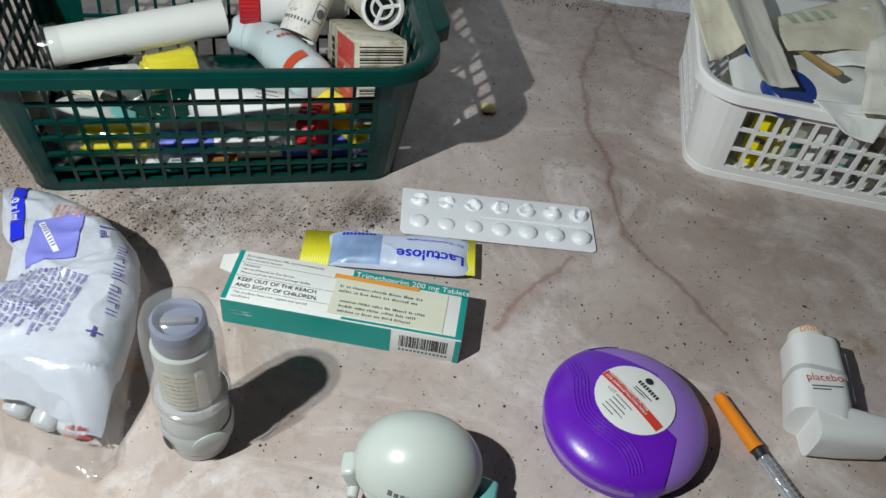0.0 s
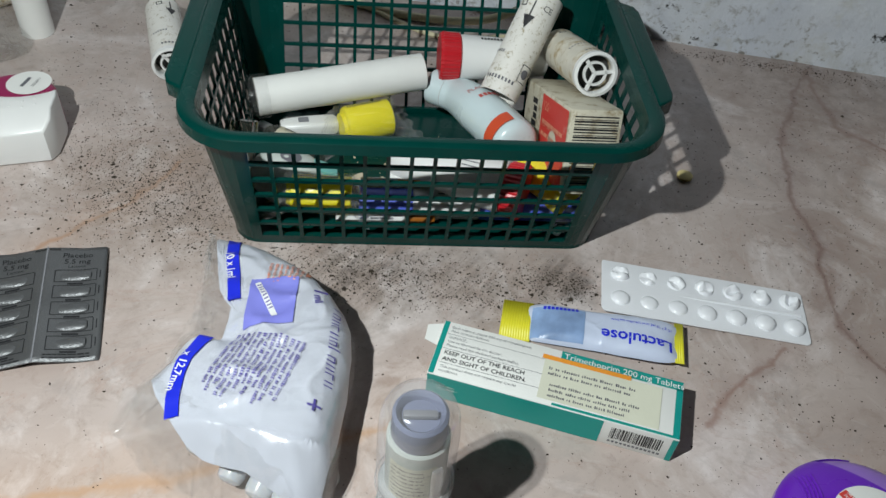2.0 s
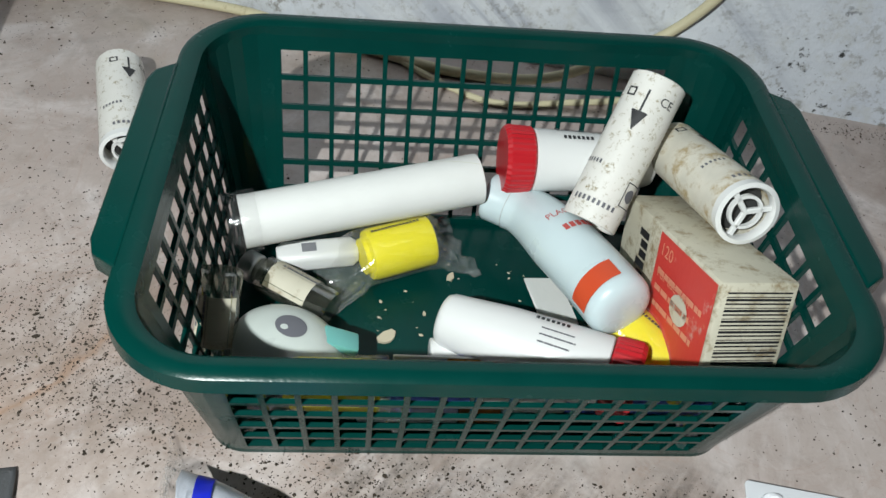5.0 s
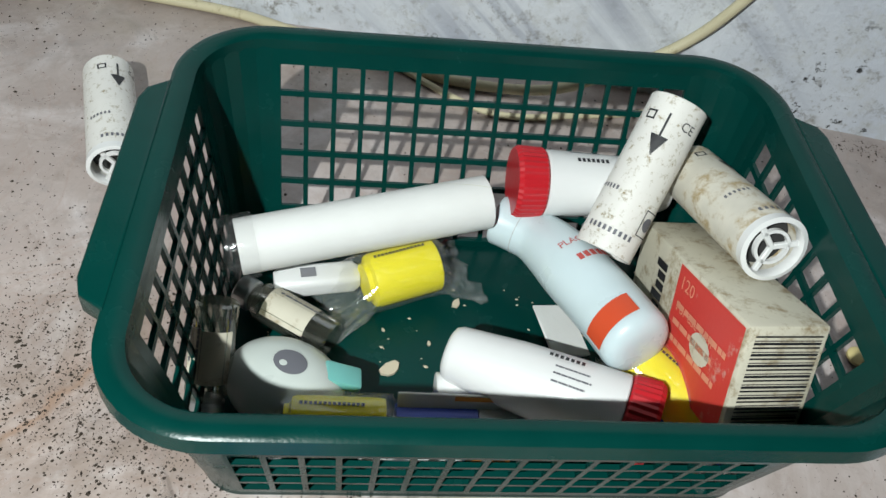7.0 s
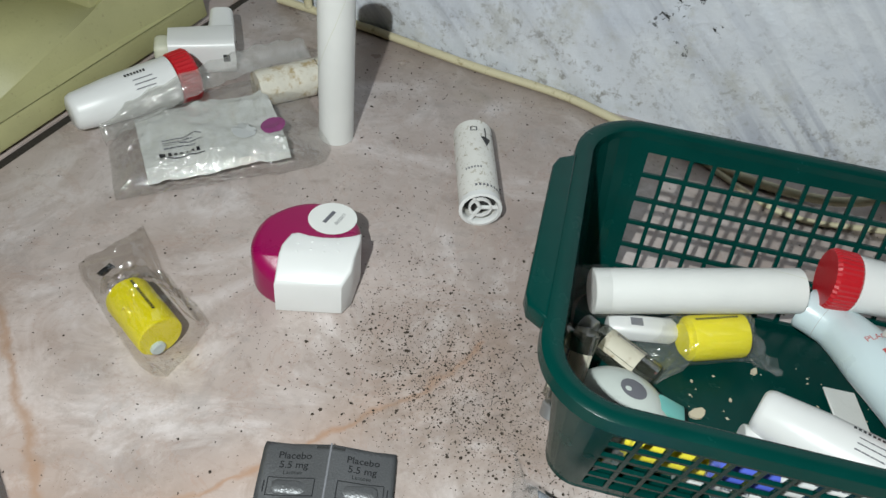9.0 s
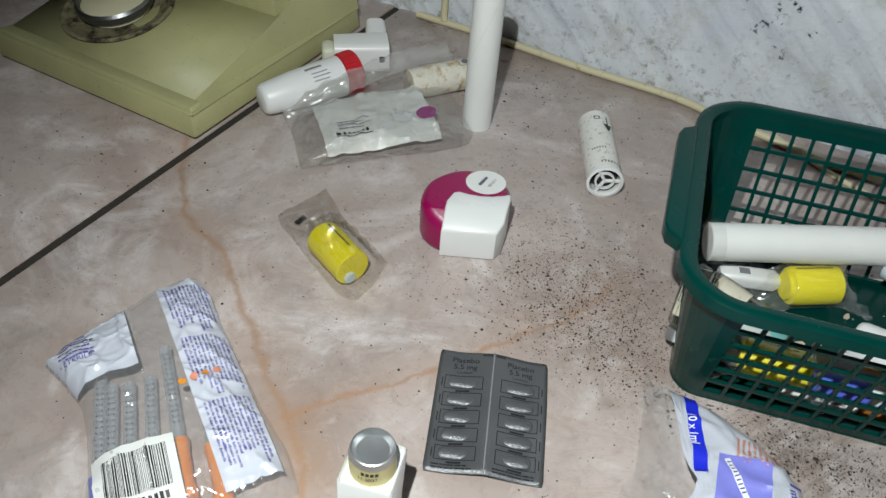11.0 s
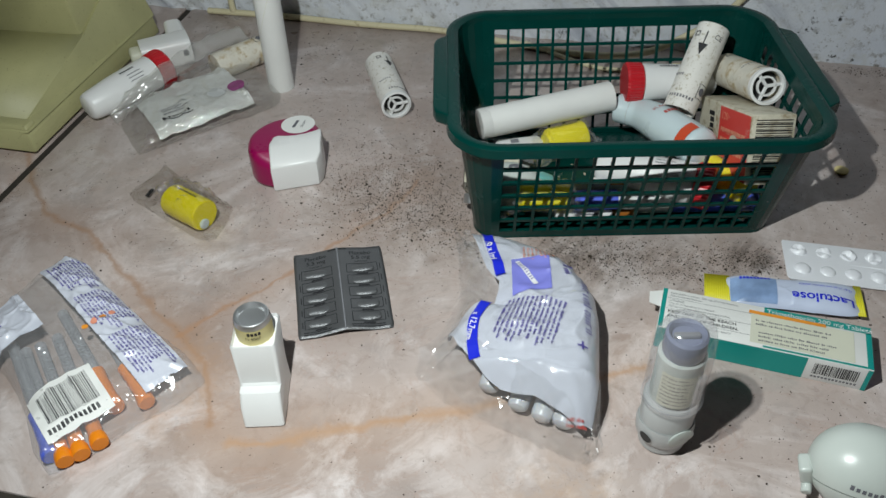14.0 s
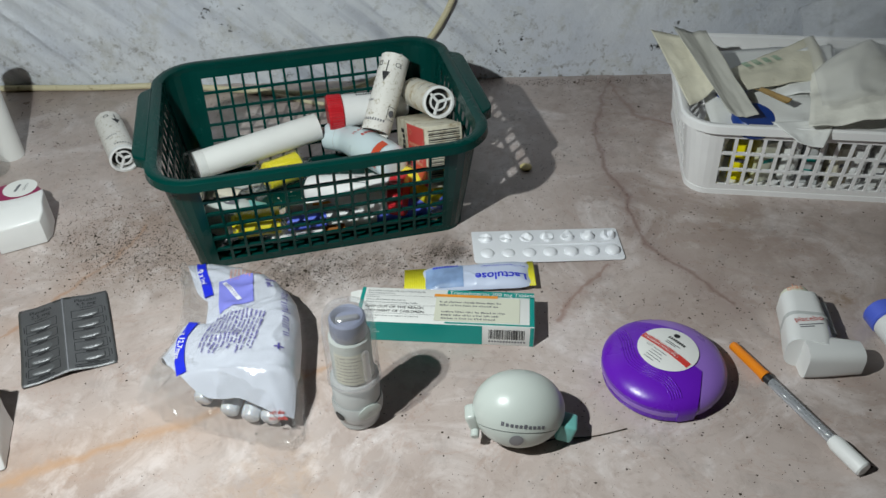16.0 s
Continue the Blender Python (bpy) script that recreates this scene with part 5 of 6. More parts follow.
for (x1, y1), turn in ENDS:
    run = Vector((0.72, -0.69, 0)) if turn < 2 else Vector((0.77, -0.64, 0))
    a0 = Vector((x1, y1, 0.0068)) - run.normalized() * 0.1035
    one = part("syringe", can(0.0036, 0.066, 0.0004, 16), M_BARREL, sbag, "clear barrel with dark graduations")
    one.matrix_local = along(a0, (x1, y1, 0.0068))
    part("plunger_rod", can(0.0016, 0.064, 0.0003, 10), M_GREY, one)
    part("graduation_scale", quads([(-0.0020, 0.006 + j * 0.0038, 0.0036 if j % 5 else 0.0044, 0.0010) for j in range(14)], wrap(0.0038)), M_BLACK, one)
    cp = part("needle_cap", lathe([(0, 0), (0.0052, 0), (0.0050, 0.004), (0.0045, 0.008), (0.0044, 0.027), (0.0052, 0.0305), (0.0055, 0.0350), (0.0050, 0.0362), (0, 0.0365)], 20), M_ORANGE if turn else M_BLUE, one, "orange needle cap" if turn else "blue plunger end")
    cp.location = (0, 0, 0.067)


def draped(name, material, parent, p, rects, rot, cell, on, label="", a=0, b=0):
    x, y = bagxy(a, b)
    return part(name, quads(rects, on, x, y, rot, cell, p), material, parent, label)


ON2 = P2.on(0.0007)
draped("label", M_BAGWHITE, sbag, P2, [(-0.014, -0.008, 0.064, 0.050)], ROT2, 0.0008, ON2, "white label with purple marks", 0.0, 0.046)
draped("label", M_BAGWHITE, sbag, P2, [(0, 0, 0.158, 0.030)], -32.9, 0.0012, ON2, "white leaflet panel full of small print", -0.014, -0.017)
for k in range(3):
    draped("small_print", M_VIOLET, sbag, P2, [(0.008 + 0.049 * k + r[0], 0.0265 + r[1], r[2], r[3]) for r in typed(11, 0.042, 0.0023, 0.0015, 21 + k)], -32.9, 0.003, P2.on(0.0011), "", -0.014, -0.017)
draped("small_print", M_VIOLET, sbag, P2, [(r[1] * -1, r[0], 0.0013, r[2]) for r in lines(6, 0.022, 0.0042, 0.001, 0.3, 23)], ROT2, 0.003, P2.on(0.0011), "", 0.008, 0.044)
for k in range(4):
    x, y = bagxy(0.070 + 0.001 * k, -0.034 + 0.0065 * k)
    part("warning_dot", disc(0.0022, P2.on(0.0012), x, y, 16, 2), M_ORPRINT if k % 2 else M_SALMON, sbag)
BX = [(-0.430, 0.159), (-0.403, 0.191), (-0.372, 0.170), (-0.397, 0.137)]
ux, uy = BX[3][0] - BX[0][0], BX[3][1] - BX[0][1]
rb = math.degrees(math.atan2(BX[2][1] - BX[3][1], BX[2][0] - BX[3][0]))
part("barcode_label", quads([(0, 0, 0.0415, 0.039)], ON2, BX[3][0], BX[3][1], rb, 0.004), M_CARD, sbag, "white barcode sticker")
part("barcode", quads(barcode(0.032, 0.024, 40, 8), P2.on(0.0012), BX[3][0] - 0.0045, BX[3][1] + 0.010, rb, 0.004), M_BLACK, sbag)
part("small_print", quads([(k * 0.0027, 0, 0.0018, 0.0032) for k in range(12)], P2.on(0.0012), BX[3][0] - 0.0015, BX[3][1] + 0.0048, rb, 0.004), M_BLACK, sbag)
words("STERILE", 0.0048, P2.on(0.0011), M_VIOLET, sbag, *bagxy(0.034, 0.042), ROT2 + 90)
words("CE", 0.0052, P2.on(0.0011), M_BLACK, sbag, *bagxy(0.020, 0.030), ROT2 + 90)

# magenta and white inhaler lying flat
mag = thing("magenta_inhaler", "magenta and white plastic powder inhaler with a round white label", "inhaler", pose(-0.370, 0.403, 0, 0, 0, 26))


def ring_of(pts):
    return [(p.x, p.y) for p in curve_through([(x, y, 0) for x, y in pts] + [(*pts[0], 0)], 5)[:-1]]


MAGO = ring_of([(0.006, 0.001), (-0.006, 0.010), (-0.0105, 0.024), (-0.006, 0.043), (0.008, 0.056), (0.024, 0.060), (0.040, 0.054), (0.0495, 0.042), (0.050, 0.024), (0.046, 0.006), (0.040, 0.001), (0.022, 0.0)])


def sloped(bm, amount):
    """Lowers the front of the top, from a crease backwards."""
    bmesh.ops.bisect_plane(bm, geom=bm.verts[:] + bm.edges[:] + bm.faces[:], plane_co=(0, 0.0125, 0), plane_no=(0, 1, 0))
    for v in bm.verts:
        if v.co.z > 0.02:
            v.co.z -= amount * max(0, 1 - v.co.y / 0.0125)
    return bm


part("shell", sloped(prism(MAGO, 0.0, 0.032, 0.0055, 5), 0.009), M_MAGENTA, mag, "magenta shell")
CAPO = [(0.0055, -0.0012), (0.0425, -0.0012), (0.0475, 0.006), (0.0512, 0.026), (0.0512, 0.0325), (0.046, 0.0300), (0.038, 0.0280), (0.030, 0.0275), (0.022, 0.0285), (0.0155, 0.0305), (0.0115, 0.0290), (0.0075, 0.020)]
part("cap", sloped(prism(CAPO, 0.0004, 0.0338, 0.0016, 3), 0.009), M_WHITE, mag, "white hinged cap")
part("label", disc(0.0142, flat(0.0323), 0.0335, 0.0445, 36, 5, 0.95), M_CARD, mag, "round white label")
words("08/2017", 0.0032, flat(0.0325), M_INK, mag, 0.0365, 0.039, 62)
part("small_print", quads([(0, 0, 0.011, 0.0024)], flat(0.0325), 0.0300, 0.040, 62), M_INK, mag)
for r in range(2):
    for k in range(4):
        o = part("grip_dot", lathe([(0.0009, 0), (0.0007, 0.0005), (0, 0.0007)], 10), M_WHITE, mag)
        o.location = (0.0165 + k * 0.0075, 0.0150 + r * 0.0060 + (0.002 if k % 2 else 0), 0.0336)


# ---- wrapped yellow mouthpieces ----
def wrapped(p0, p1, r, wings, seed, label, dusty=False):
    """A yellow plastic drum inside a crumpled clear wrapper; wings: how far the wrapper goes past each end."""
    p0, p1 = Vector(p0), Vector(p1)
    h = (p1 - p0).length
    m = along(p0, p1)
    ob = thing("wrapped_mouthpiece", label, "mouthpiece", m, "wrapped mouthpieces")
    part("drum", lathe([(0, 0.0), (r * 0.7, 0.0), (r * 0.72, 0.002), (r * 0.95, 0.003), (r, 0.005), (r, h * 0.93), (r * 0.985, h * 0.985), (r * 0.93, h), (0, h)], 32), M_YELLOW, ob, "bright yellow plastic drum")
    part("small_print", quads([(k * 0.0018, 0, 0.0013, 0.0018) for k in range(14)], wrap(r + 0.0004, radians(-10)), 0.0, h * 0.15, 90), M_BLACK, ob)
    rnd = random.Random(seed)
    bm = bmesh.new()
    rows = []
    zs = [-wings[0], -wings[0] * 0.6, -wings[0] * 0.25, 0, h * 0.3, h * 0.7, h, h + wings[1] * 0.3, h + wings[1] * 0.7, h + wings[1]]
    n = 26
    for z in zs:
        outside = max(0, -z / max(wings[0], 1e-6), (z - h) / max(wings[1], 1e-6))
        ring = []
        for k in range(n):
            a = 2 * math.pi * k / n
            flatness = 1 - 0.93 * min(1, outside * 1.3)
            rr = r * (1.10 + 0.10 * rnd.random())
            x = rr * math.cos(a) * (1 + 0.5 * min(1, outside))
            y = rr * math.sin(a) * flatness + (r * 0.92) * (1 - flatness) + 0.002 * rnd.uniform(-1, 1) * outside
            ring.append(bm.verts.new((x, min(y, r * 1.0), z + 0.003 * rnd.uniform(-1, 1))))
        rows.append(ring)
    for a, b in zip(rows, rows[1:]):
        for k in range(n):
            bm.faces.new((a[k], a[(k + 1) % n], b[(k + 1) % n], b[k]))
    if wings[0] > 0.005:
        part("wrapper", bm, M_FILM_DIRTY if dusty else M_CRINKLE, ob, "crumpled clear wrapper", smooth=False)
    return ob


w1 = wrapped((-0.4360, 0.3660, 0.0130), (-0.3990, 0.3510, 0.0130), 0.0126, (0.004, 0.004), 5, "bright yellow plastic mouthpiece in a crumpled grey wrapper", True)
WO = [(-0.482, 0.372), (-0.476, 0.400), (-0.470, 0.423), (-0.440, 0.398), (-0.412, 0.387), (-0.390, 0.379), (-0.386, 0.356), (-0.387, 0.335), (-0.405, 0.337), (-0.430, 0.348), (-0.455, 0.361)]


def over_drum(x, y):
    """High over the drum, low in the wrapper's flat wings."""
    u = Vector((0.0370, -0.0150, 0)).normalized()
    d = Vector((x + 0.4175, y - 0.3585, 0))
    a, b = abs(d.dot(u)), abs(d.x * u.y - d.y * u.x)
    far = max(0, a - 0.021) + max(0, b - 0.0125)
    return 0.10 + 0.90 * max(0, 1 - far / 0.011) ** 1.3


PW = Pillow(WO, 0.0268, 9, 0.5, 0.0040, 23, centre=(-0.4230, 0.3680), shape=over_drum, steps=1, wave=1.4)
o = part("outer_wrapper", PW.mesh(8, 26), M_GREYFILM, w1, "crumpled clear wrapper with flat wings", smooth=False)
o.matrix_local = w1.matrix_local.inverted()
part("wrapper_mark", quads([(0, 0, 0.010, 0.0035)], lambda x, y: Vector((x, 0.009, y)), -0.006, -0.034, 20), M_BLACK, w1)
tb = part("blue_tip", can(0.0042, 0.003, 0.0008, 18), M_AQUA, w1, "pale blue tip")
tb.matrix_local = pose(0.003, 0.006, 0.0390)


# ---- card tubes with a valve ----
def valve_tube(p0, p1, label, material=None, valve=True, roll=0, r=0.0135, marks=True):
    """A speckled card mouthpiece tube; the valve sits at p1."""
    material = material or M_DIRTY
    h = (Vector(p1) - Vector(p0)).length
    ob = thing("valve_tube", label, "mouthpiece tube", along(p0, p1, roll), "card mouthpiece tubes")
    part("tube", hollow(r, h, 0.0012, 0.012), material, ob, "white card tube with brown specks")
    W = wrap(r + 0.0003)
    if valve:
        part("valve_ring", lathe([(r - 0.0012, h - 0.004), (r + 0.0002, h - 0.004), (r + 0.0004, h), (r - 0.0016, h + 0.0006), (r - 0.0024, h - 0.001), (r - 0.0020, h - 0.0045)], 36), M_WHITE, ob, "clean white plastic end ring")
        part("inner_ring", lathe([(r * 0.46, h - 0.0035), (r * 0.56, h - 0.0035), (r * 0.56, h - 0.0015), (r * 0.46, h - 0.0015), (r * 0.46, h - 0.0035)], 28), M_WHITE, ob)
        for k in range(3):
            s = part("spoke", rbox(r * 0.92, 0.0024, 0.002, 0.0004, 1, (r * 0.44, 0, h - 0.0035)), M_WHITE, ob)
            s.rotation_euler = (0, 0, radians(90 + 120 * k))
        # dark disc painted in for the shade down the bore
        part("bore_shade", disc(r - 0.002, flat(h - 0.0105), 0, 0, 28, 3), M_DARK, ob)
    if marks:
        head = [(-0.0038 * (1 - k / 10), 0.0185 + k * 0.0009, 0.0076 * (1 - k / 10), 0.00095) for k in range(10)]
        part("arrow", quads([(-0.0005, 0.008, 0.0010, 0.011)] + head, W, cell=0.0015), M_BLACK, ob, "printed black arrow")
        words("CE", 0.0058, W, M_BLACK, ob, -0.0065, 0.0125, 180)
        part("ring_mark", quads([(0.0062, 0.0085, 0.0040, 0.0008), (0.0062, 0.0120, 0.0040, 0.0008), (0.0058, 0.0085, 0.0008, 0.0043), (0.0098, 0.0085, 0.0008, 0.0043)], W), M_BLACK, ob)
    part("small_print", quads([(k * 0.0025, 0, 0.0013, 0.0024) for k in range(9)], W, 0.011, h - 0.008, 180, 0.0015), M_INK, ob)
    part("small_print", quads([(k * 0.0020, 0, 0.0010, 0.0020) for k in range(6)], W, 0.0165, h - 0.026, 180, 0.0015), M_INK, ob)
    part("emblem_frame", quads([(-0.020, h - 0.024, 0.0005, 0.012), (-0.0115, h - 0.024, 0.0005, 0.012), (-0.020, h - 0.024, 0.009, 0.0005), (-0.020, h - 0.0125, 0.009, 0.0005)], W), M_BLACK, ob)
    part("emblem", disc(0.0032, W, -0.0155, h - 0.018, 20, 3), M_INK, ob)
    return ob


def plain_tube(p0, p1, r, label, roll=0):
    h = (Vector(p1) - Vector(p0)).length
    ob = thing("card_tube", label, "card tube", along(p0, p1, roll), "plain card tubes")
    part("tube", hollow(r, h, 0.0012, 0.03), M_CARD, ob)
    bm = bmesh.new()
    W = wrap(r + 0.00015)
    n = 60
    a = [(bm.verts.new(W(0.6 * r * 2 * math.pi * k / n, h * k / n)), bm.verts.new(W(0.6 * r * 2 * math.pi * k / n + 0.0003, h * k / n))) for k in range(n + 1)]
    for p, q in zip(a, a[1:]):
        bm.faces.new((p[0], p[1], q[1], q[0]))
    part("spiral_seam", bm, M_LABELCREAM, ob, "faint wound seam")
    return ob


def tapered_bottle(p0, p1, r, label, roll=0, share=0.74):
    """A white tapered inhaler bottle lying down, its rounded nose at p0 and a ribbed red base at p1."""
    h = (Vector(p1) - Vector(p0)).length
    ob = thing("turn_inhaler", label, "inhaler", along(p0, p1, roll), "white inhalers with a red base")
    c = h * share
    part("cover", lathe([(0, 0), (r * 0.52, 0.0), (r * 0.66, 0.0012), (r * 0.74, 0.004), (r * 0.90, c * 0.40), (r * 0.97, c * 0.75), (r, c), (r * 0.96, c + 0.0006), (0, c + 0.0006)], 40), M_WHITE, ob)
    n, ribs = 72, 36
    bm = bmesh.new()
    rows = []
    for z, k in ((c + 0.001, 0.96), (c + 0.002, 1.02), (h - 0.002, 1.06), (h, 0.98)):
        rows.append([bm.verts.new(((r * k + 0.0005 * (i % 2)) * math.cos(2 * math.pi * i / n), (r * k + 0.0005 * (i % 2)) * math.sin(2 * math.pi * i / n), z)) for i in range(n)])
    for a, b in zip(rows, rows[1:]):
        for i in range(n):
            bm.faces.new((a[i], a[(i + 1) % n], b[(i + 1) % n], b[i]))
    bm.faces.new(rows[-1]), bm.faces.new(rows[0])
    part("grip_base", bm, M_RED, ob, "ribbed red turning base", smooth=False)
    W = lambda x, y: Vector(((r * (0.88 + 0.11 * min(1, y / c)) + 0.0006) * math.sin(x / r), -(r * (0.88 + 0.11 * min(1, y / c)) + 0.0006) * math.cos(x / r), y))
    part("small_print", quads(lines(3, 0.016, 0.0034, 0.0008, 0.35, 7), W, 0.006, c * 0.60, 90), M_INK, ob)
    part("small_print", quads([(0.0022 * k, 0, 0.0014, 0.0024) for k in range(7)], W, 0.001, c * 0.55, 90), M_BLACK, ob)
    return ob


# tubes and bottles at the far left
plain_tube((-0.4205, 0.5625, 0), (-0.4185, 0.5600, 0.1215), 0.0122, "tall white card tube standing upright")
valve_tube((-0.3315, 0.5990, 0.0137), (-0.2945, 0.5300, 0.0137), "speckled white card mouthpiece tube lying on the marble", roll=-28)
valve_tube((-0.4880, 0.5630, 0.0137), (-0.4480, 0.6200, 0.0137), "stained card mouthpiece tube lying behind the clear packet", M_STAINED, roll=70, marks=False)
tapered_bottle((-0.5720, 0.4700, 0.0155), (-0.5330, 0.5490, 0.0185), 0.0175, "white inhaler with a red base, lying beside the appliance", roll=10, share=0.82)

b3 = thing("boxy_inhaler", "white plastic inhaler lying with its mouthpiece up", "inhaler", pose(-0.5530, 0.5830, 0, 0, 0, 38))
part("body", elbow([(-0.022, 0, 0), (0.0, 0, 0), (0.026, 0, 0)], [0.027, 0.029, 0.030], 0.028, 0.006), M_WHITE, b3)
part("mouthpiece", elbow([(0.015, 0.006, 0.004), (0.017, 0.020, 0.006), (0.0175, 0.036, 0.010)], [0.021, 0.020, 0.018], [0.022, 0.021, 0.019], 0.005), M_WHITE, b3, "square mouthpiece")
part("canister", rbox(0.012, 0.020, 0.019, 0.004, 3, (-0.027, 0, 0.004)), M_LABELCREAM, b3, "cream canister end with print")
part("small_print", quads([(0, 0, 0.005, 0.006)], lambda x, y: Vector((x, -0.0152, y)), 0.017, 0.012), M_BLACK, b3)

# clear packet with a printed card
pk = thing("clear_packet", "crumpled clear plastic packet with a white printed card inside", "bag")
OUT3 = [(-0.501, 0.429), (-0.455, 0.480), (-0.410, 0.530), (-0.428, 0.560), (-0.455, 0.585), (-0.486, 0.606), (-0.515, 0.560), (-0.548, 0.486), (-0.528, 0.455)]
P3 = Pillow(OUT3, 0.016, 4.0, 0.6, 0.0026, 14, wave=0.6, centre=(-0.478, 0.515))
part("film", P3.mesh(11, 40), M_FILM_DIRTY, pk, "clear creased film", smooth=False)
cx, cy, cr = -0.4930, 0.4510, 48.0
part("card", quads([(0, -0.006, 0.092, 0.068)], P3.on(-0.0008), cx, cy, cr, 0.003, P3), M_CARD, pk, "white printed card")
part("small_print", quads([(0.010, 0.0060, 0.0036, 0.0044)] + [(0.0155 + k * 0.0036, 0.0060, 0.0020, 0.0046 if k == 0 else 0.0034) for k in range(6)] + [(0.010, 0.0042, 0.028, 0.0006)], P3.on(0.0004), cx, cy, cr, 0.003), M_BLACK, pk)
part("small_print", quads(lines(4, 0.026, 0.0030, 0.0009, 0.4, 31), P3.on(0.0004), cx - 0.0085, cy + 0.026, cr, 0.003), M_INK, pk)
part("purple_patch", disc(0.0075, P3.on(0.0005), -0.4510, 0.5300, 24, 4, 1.3), mat("mauve_print", (0.25, 0.05, 0.17), 0.5), pk, "mauve round print")
part("grey_patch", disc(0.0085, P3.on(0.0004), -0.4630, 0.5140, 20, 4, 0.9), M_GREY, pk, "grey printed device")
fold = [(-0.560, 0.478, 0.006), (-0.535, 0.505, 0.024), (-0.512, 0.545, 0.034), (-0.495, 0.580, 0.036), (-0.480, 0.612, 0.030)]
bm = bmesh.new()
top = curve_through(fold, 8)
rowa = [bm.verts.new(p + Vector((0.001, 0, 0.004 + 0.0015 * math.sin(i * 1.7)))) for i, p in enumerate(top)]
rowb = [bm.verts.new(p + Vector((0.013, -0.007, -0.006 + 0.001 * math.sin(i * 2.3)))) for i, p in enumerate(top)]
for i in range(len(top) - 1):
    bm.faces.new((rowa[i], rowa[i + 1], rowb[i + 1], rowb[i]))
thicken(part("folded_lip", bm, M_MILKY, pk, "folded clear lip of the packet"), 0.0006)

# ---- cream appliance base ----
ap = thing("appliance_base", "grimy cream plastic appliance base with a round steel ring", "appliance")
YB = 0.640


def skirted(x0, x1, y0, y1, z0, z1, slope_r, slope_f, r=0.002):
    """A block whose right and front sides slope in towards its top."""
    bm = bmesh.new()
    lo = [bm.verts.new((x, y, z0)) for x, y in ((x0, y0), (x1, y0), (x1, y1), (x0, y1))]
    hi = [bm.verts.new((x, y, z1)) for x, y in ((x0, y0 + slope_f), (x1 - slope_r, y0 + slope_f), (x1 - slope_r, y1), (x0, y1))]
    bm.faces.new(lo[::-1]), bm.faces.new(hi)
    for k in range(4):
        j = (k + 1) % 4
        bm.faces.new((lo[k], lo[j], hi[j], hi[k]))
    bmesh.ops.bevel(bm, geom=bm.edges[:], offset=r, segments=2, affect="EDGES", profile=0.5)
    return bm


part("plinth", skirted(-0.815, -0.590, 0.411, YB, 0.004, 0.024, 0.004, 0.004), M_CREAM, ap, "cream plastic plinth")
part("front_lip", skirted(-0.812, -0.594, 0.4152, 0.428, 0.0238, 0.0275, 0.002, 0.002, 0.001), M_CREAM, ap)
bm = bmesh.new()
side = [(-0.592, 0.414, 0.023), (-0.592, YB, 0.023), (-0.612, YB, 0.085), (-0.606, 0.54, 0.050), (-0.602, 0.430, 0.026)]
vs = [bm.verts.new(p) for p in side]
wv = [bm.verts.new((p[0] - 0.010, p[1], p[2] - 0.003)) for p in side]
bm.faces.new(vs), bm.faces.new(wv[::-1])
for k in range(5):
    bm.faces.new((vs[k], vs[(k + 1) % 5], wv[(k + 1) % 5], wv[k]))
part("side_cheek", bm, M_CREAM, ap, "sloping side cheek", smooth=False)
bm = bmesh.new()
dk = [(-0.812, 0.4285, 0.0245), (-0.602, 0.4285, 0.0258), (-0.607, 0.545, 0.0500), (-0.812, 0.545, 0.0440)]
bm.faces.new([bm.verts.new(p) for p in dk])
thicken(part("deck", bm, M_CREAM, ap, "sloping deck with grime"), 0.002)
part("rear_block", skirted(-0.700, -0.606, 0.5380, YB, 0.024, 0.135, 0.012, 0.006, 0.003), M_CREAM, ap, "raised rear housing")
part("rear_block", skirted(-0.815, -0.700, 0.560, YB, 0.024, 0.120, 0.0, 0.004, 0.003), M_CREAM, ap, "raised rear housing")
rc = Matrix.Translation((-0.742, 0.487, 0.0385)) @ pose(0, 0, 0, 10, 0, 0)
o = part("recess", lathe([(0.048, 0.0), (0.050, 0.002), (0.047, 0.0035), (0.043, 0.001), (0.036, -0.0005), (0.0, -0.0005)], 48), mat("sooty_plastic", (0.24, 0.21, 0.12), 0.6, var=0.2, dirt=0.46, dirt_col=(0.02, 0.018, 0.012), dirt_scale=55), ap, "blackened round recess")
o.matrix_local = rc
o = part("steel_ring", lathe([(0.0285, 0.006), (0.0305, 0.004), (0.0330, 0.006), (0.0335, 0.012), (0.0315, 0.0145), (0.0290, 0.012), (0.0285, 0.006)], 56), M_STEEL, ap, "dark steel ring")
o.matrix_local = rc
o = part("enamel_dish", lathe([(0.029, 0.001), (0.0288, 0.010), (0.024, 0.0125), (0.0, 0.0135)], 48), M_CREAMY, ap, "pale cream dish")
o.matrix_local = rc
for x, y in ((-0.606, 0.423), (-0.80, 0.423), (-0.606, YB - 0.012), (-0.80, YB - 0.012)):
    part("rubber_foot", can(0.008, 0.0045, 0.0008, 16), M_DARK, ap).location = (x, y, 0)

# ---- cables ----
single("wall_cable", sweep(curve_through([(-0.527, 0.699, 0.16), (-0.528, 0.698, 0.09), (-0.530, 0.697, 0.02), (-0.529, 0.6965, 0.006)], 6), 0.0035, 10), M_CABLE, "yellowed cable running down the wall", "cable")
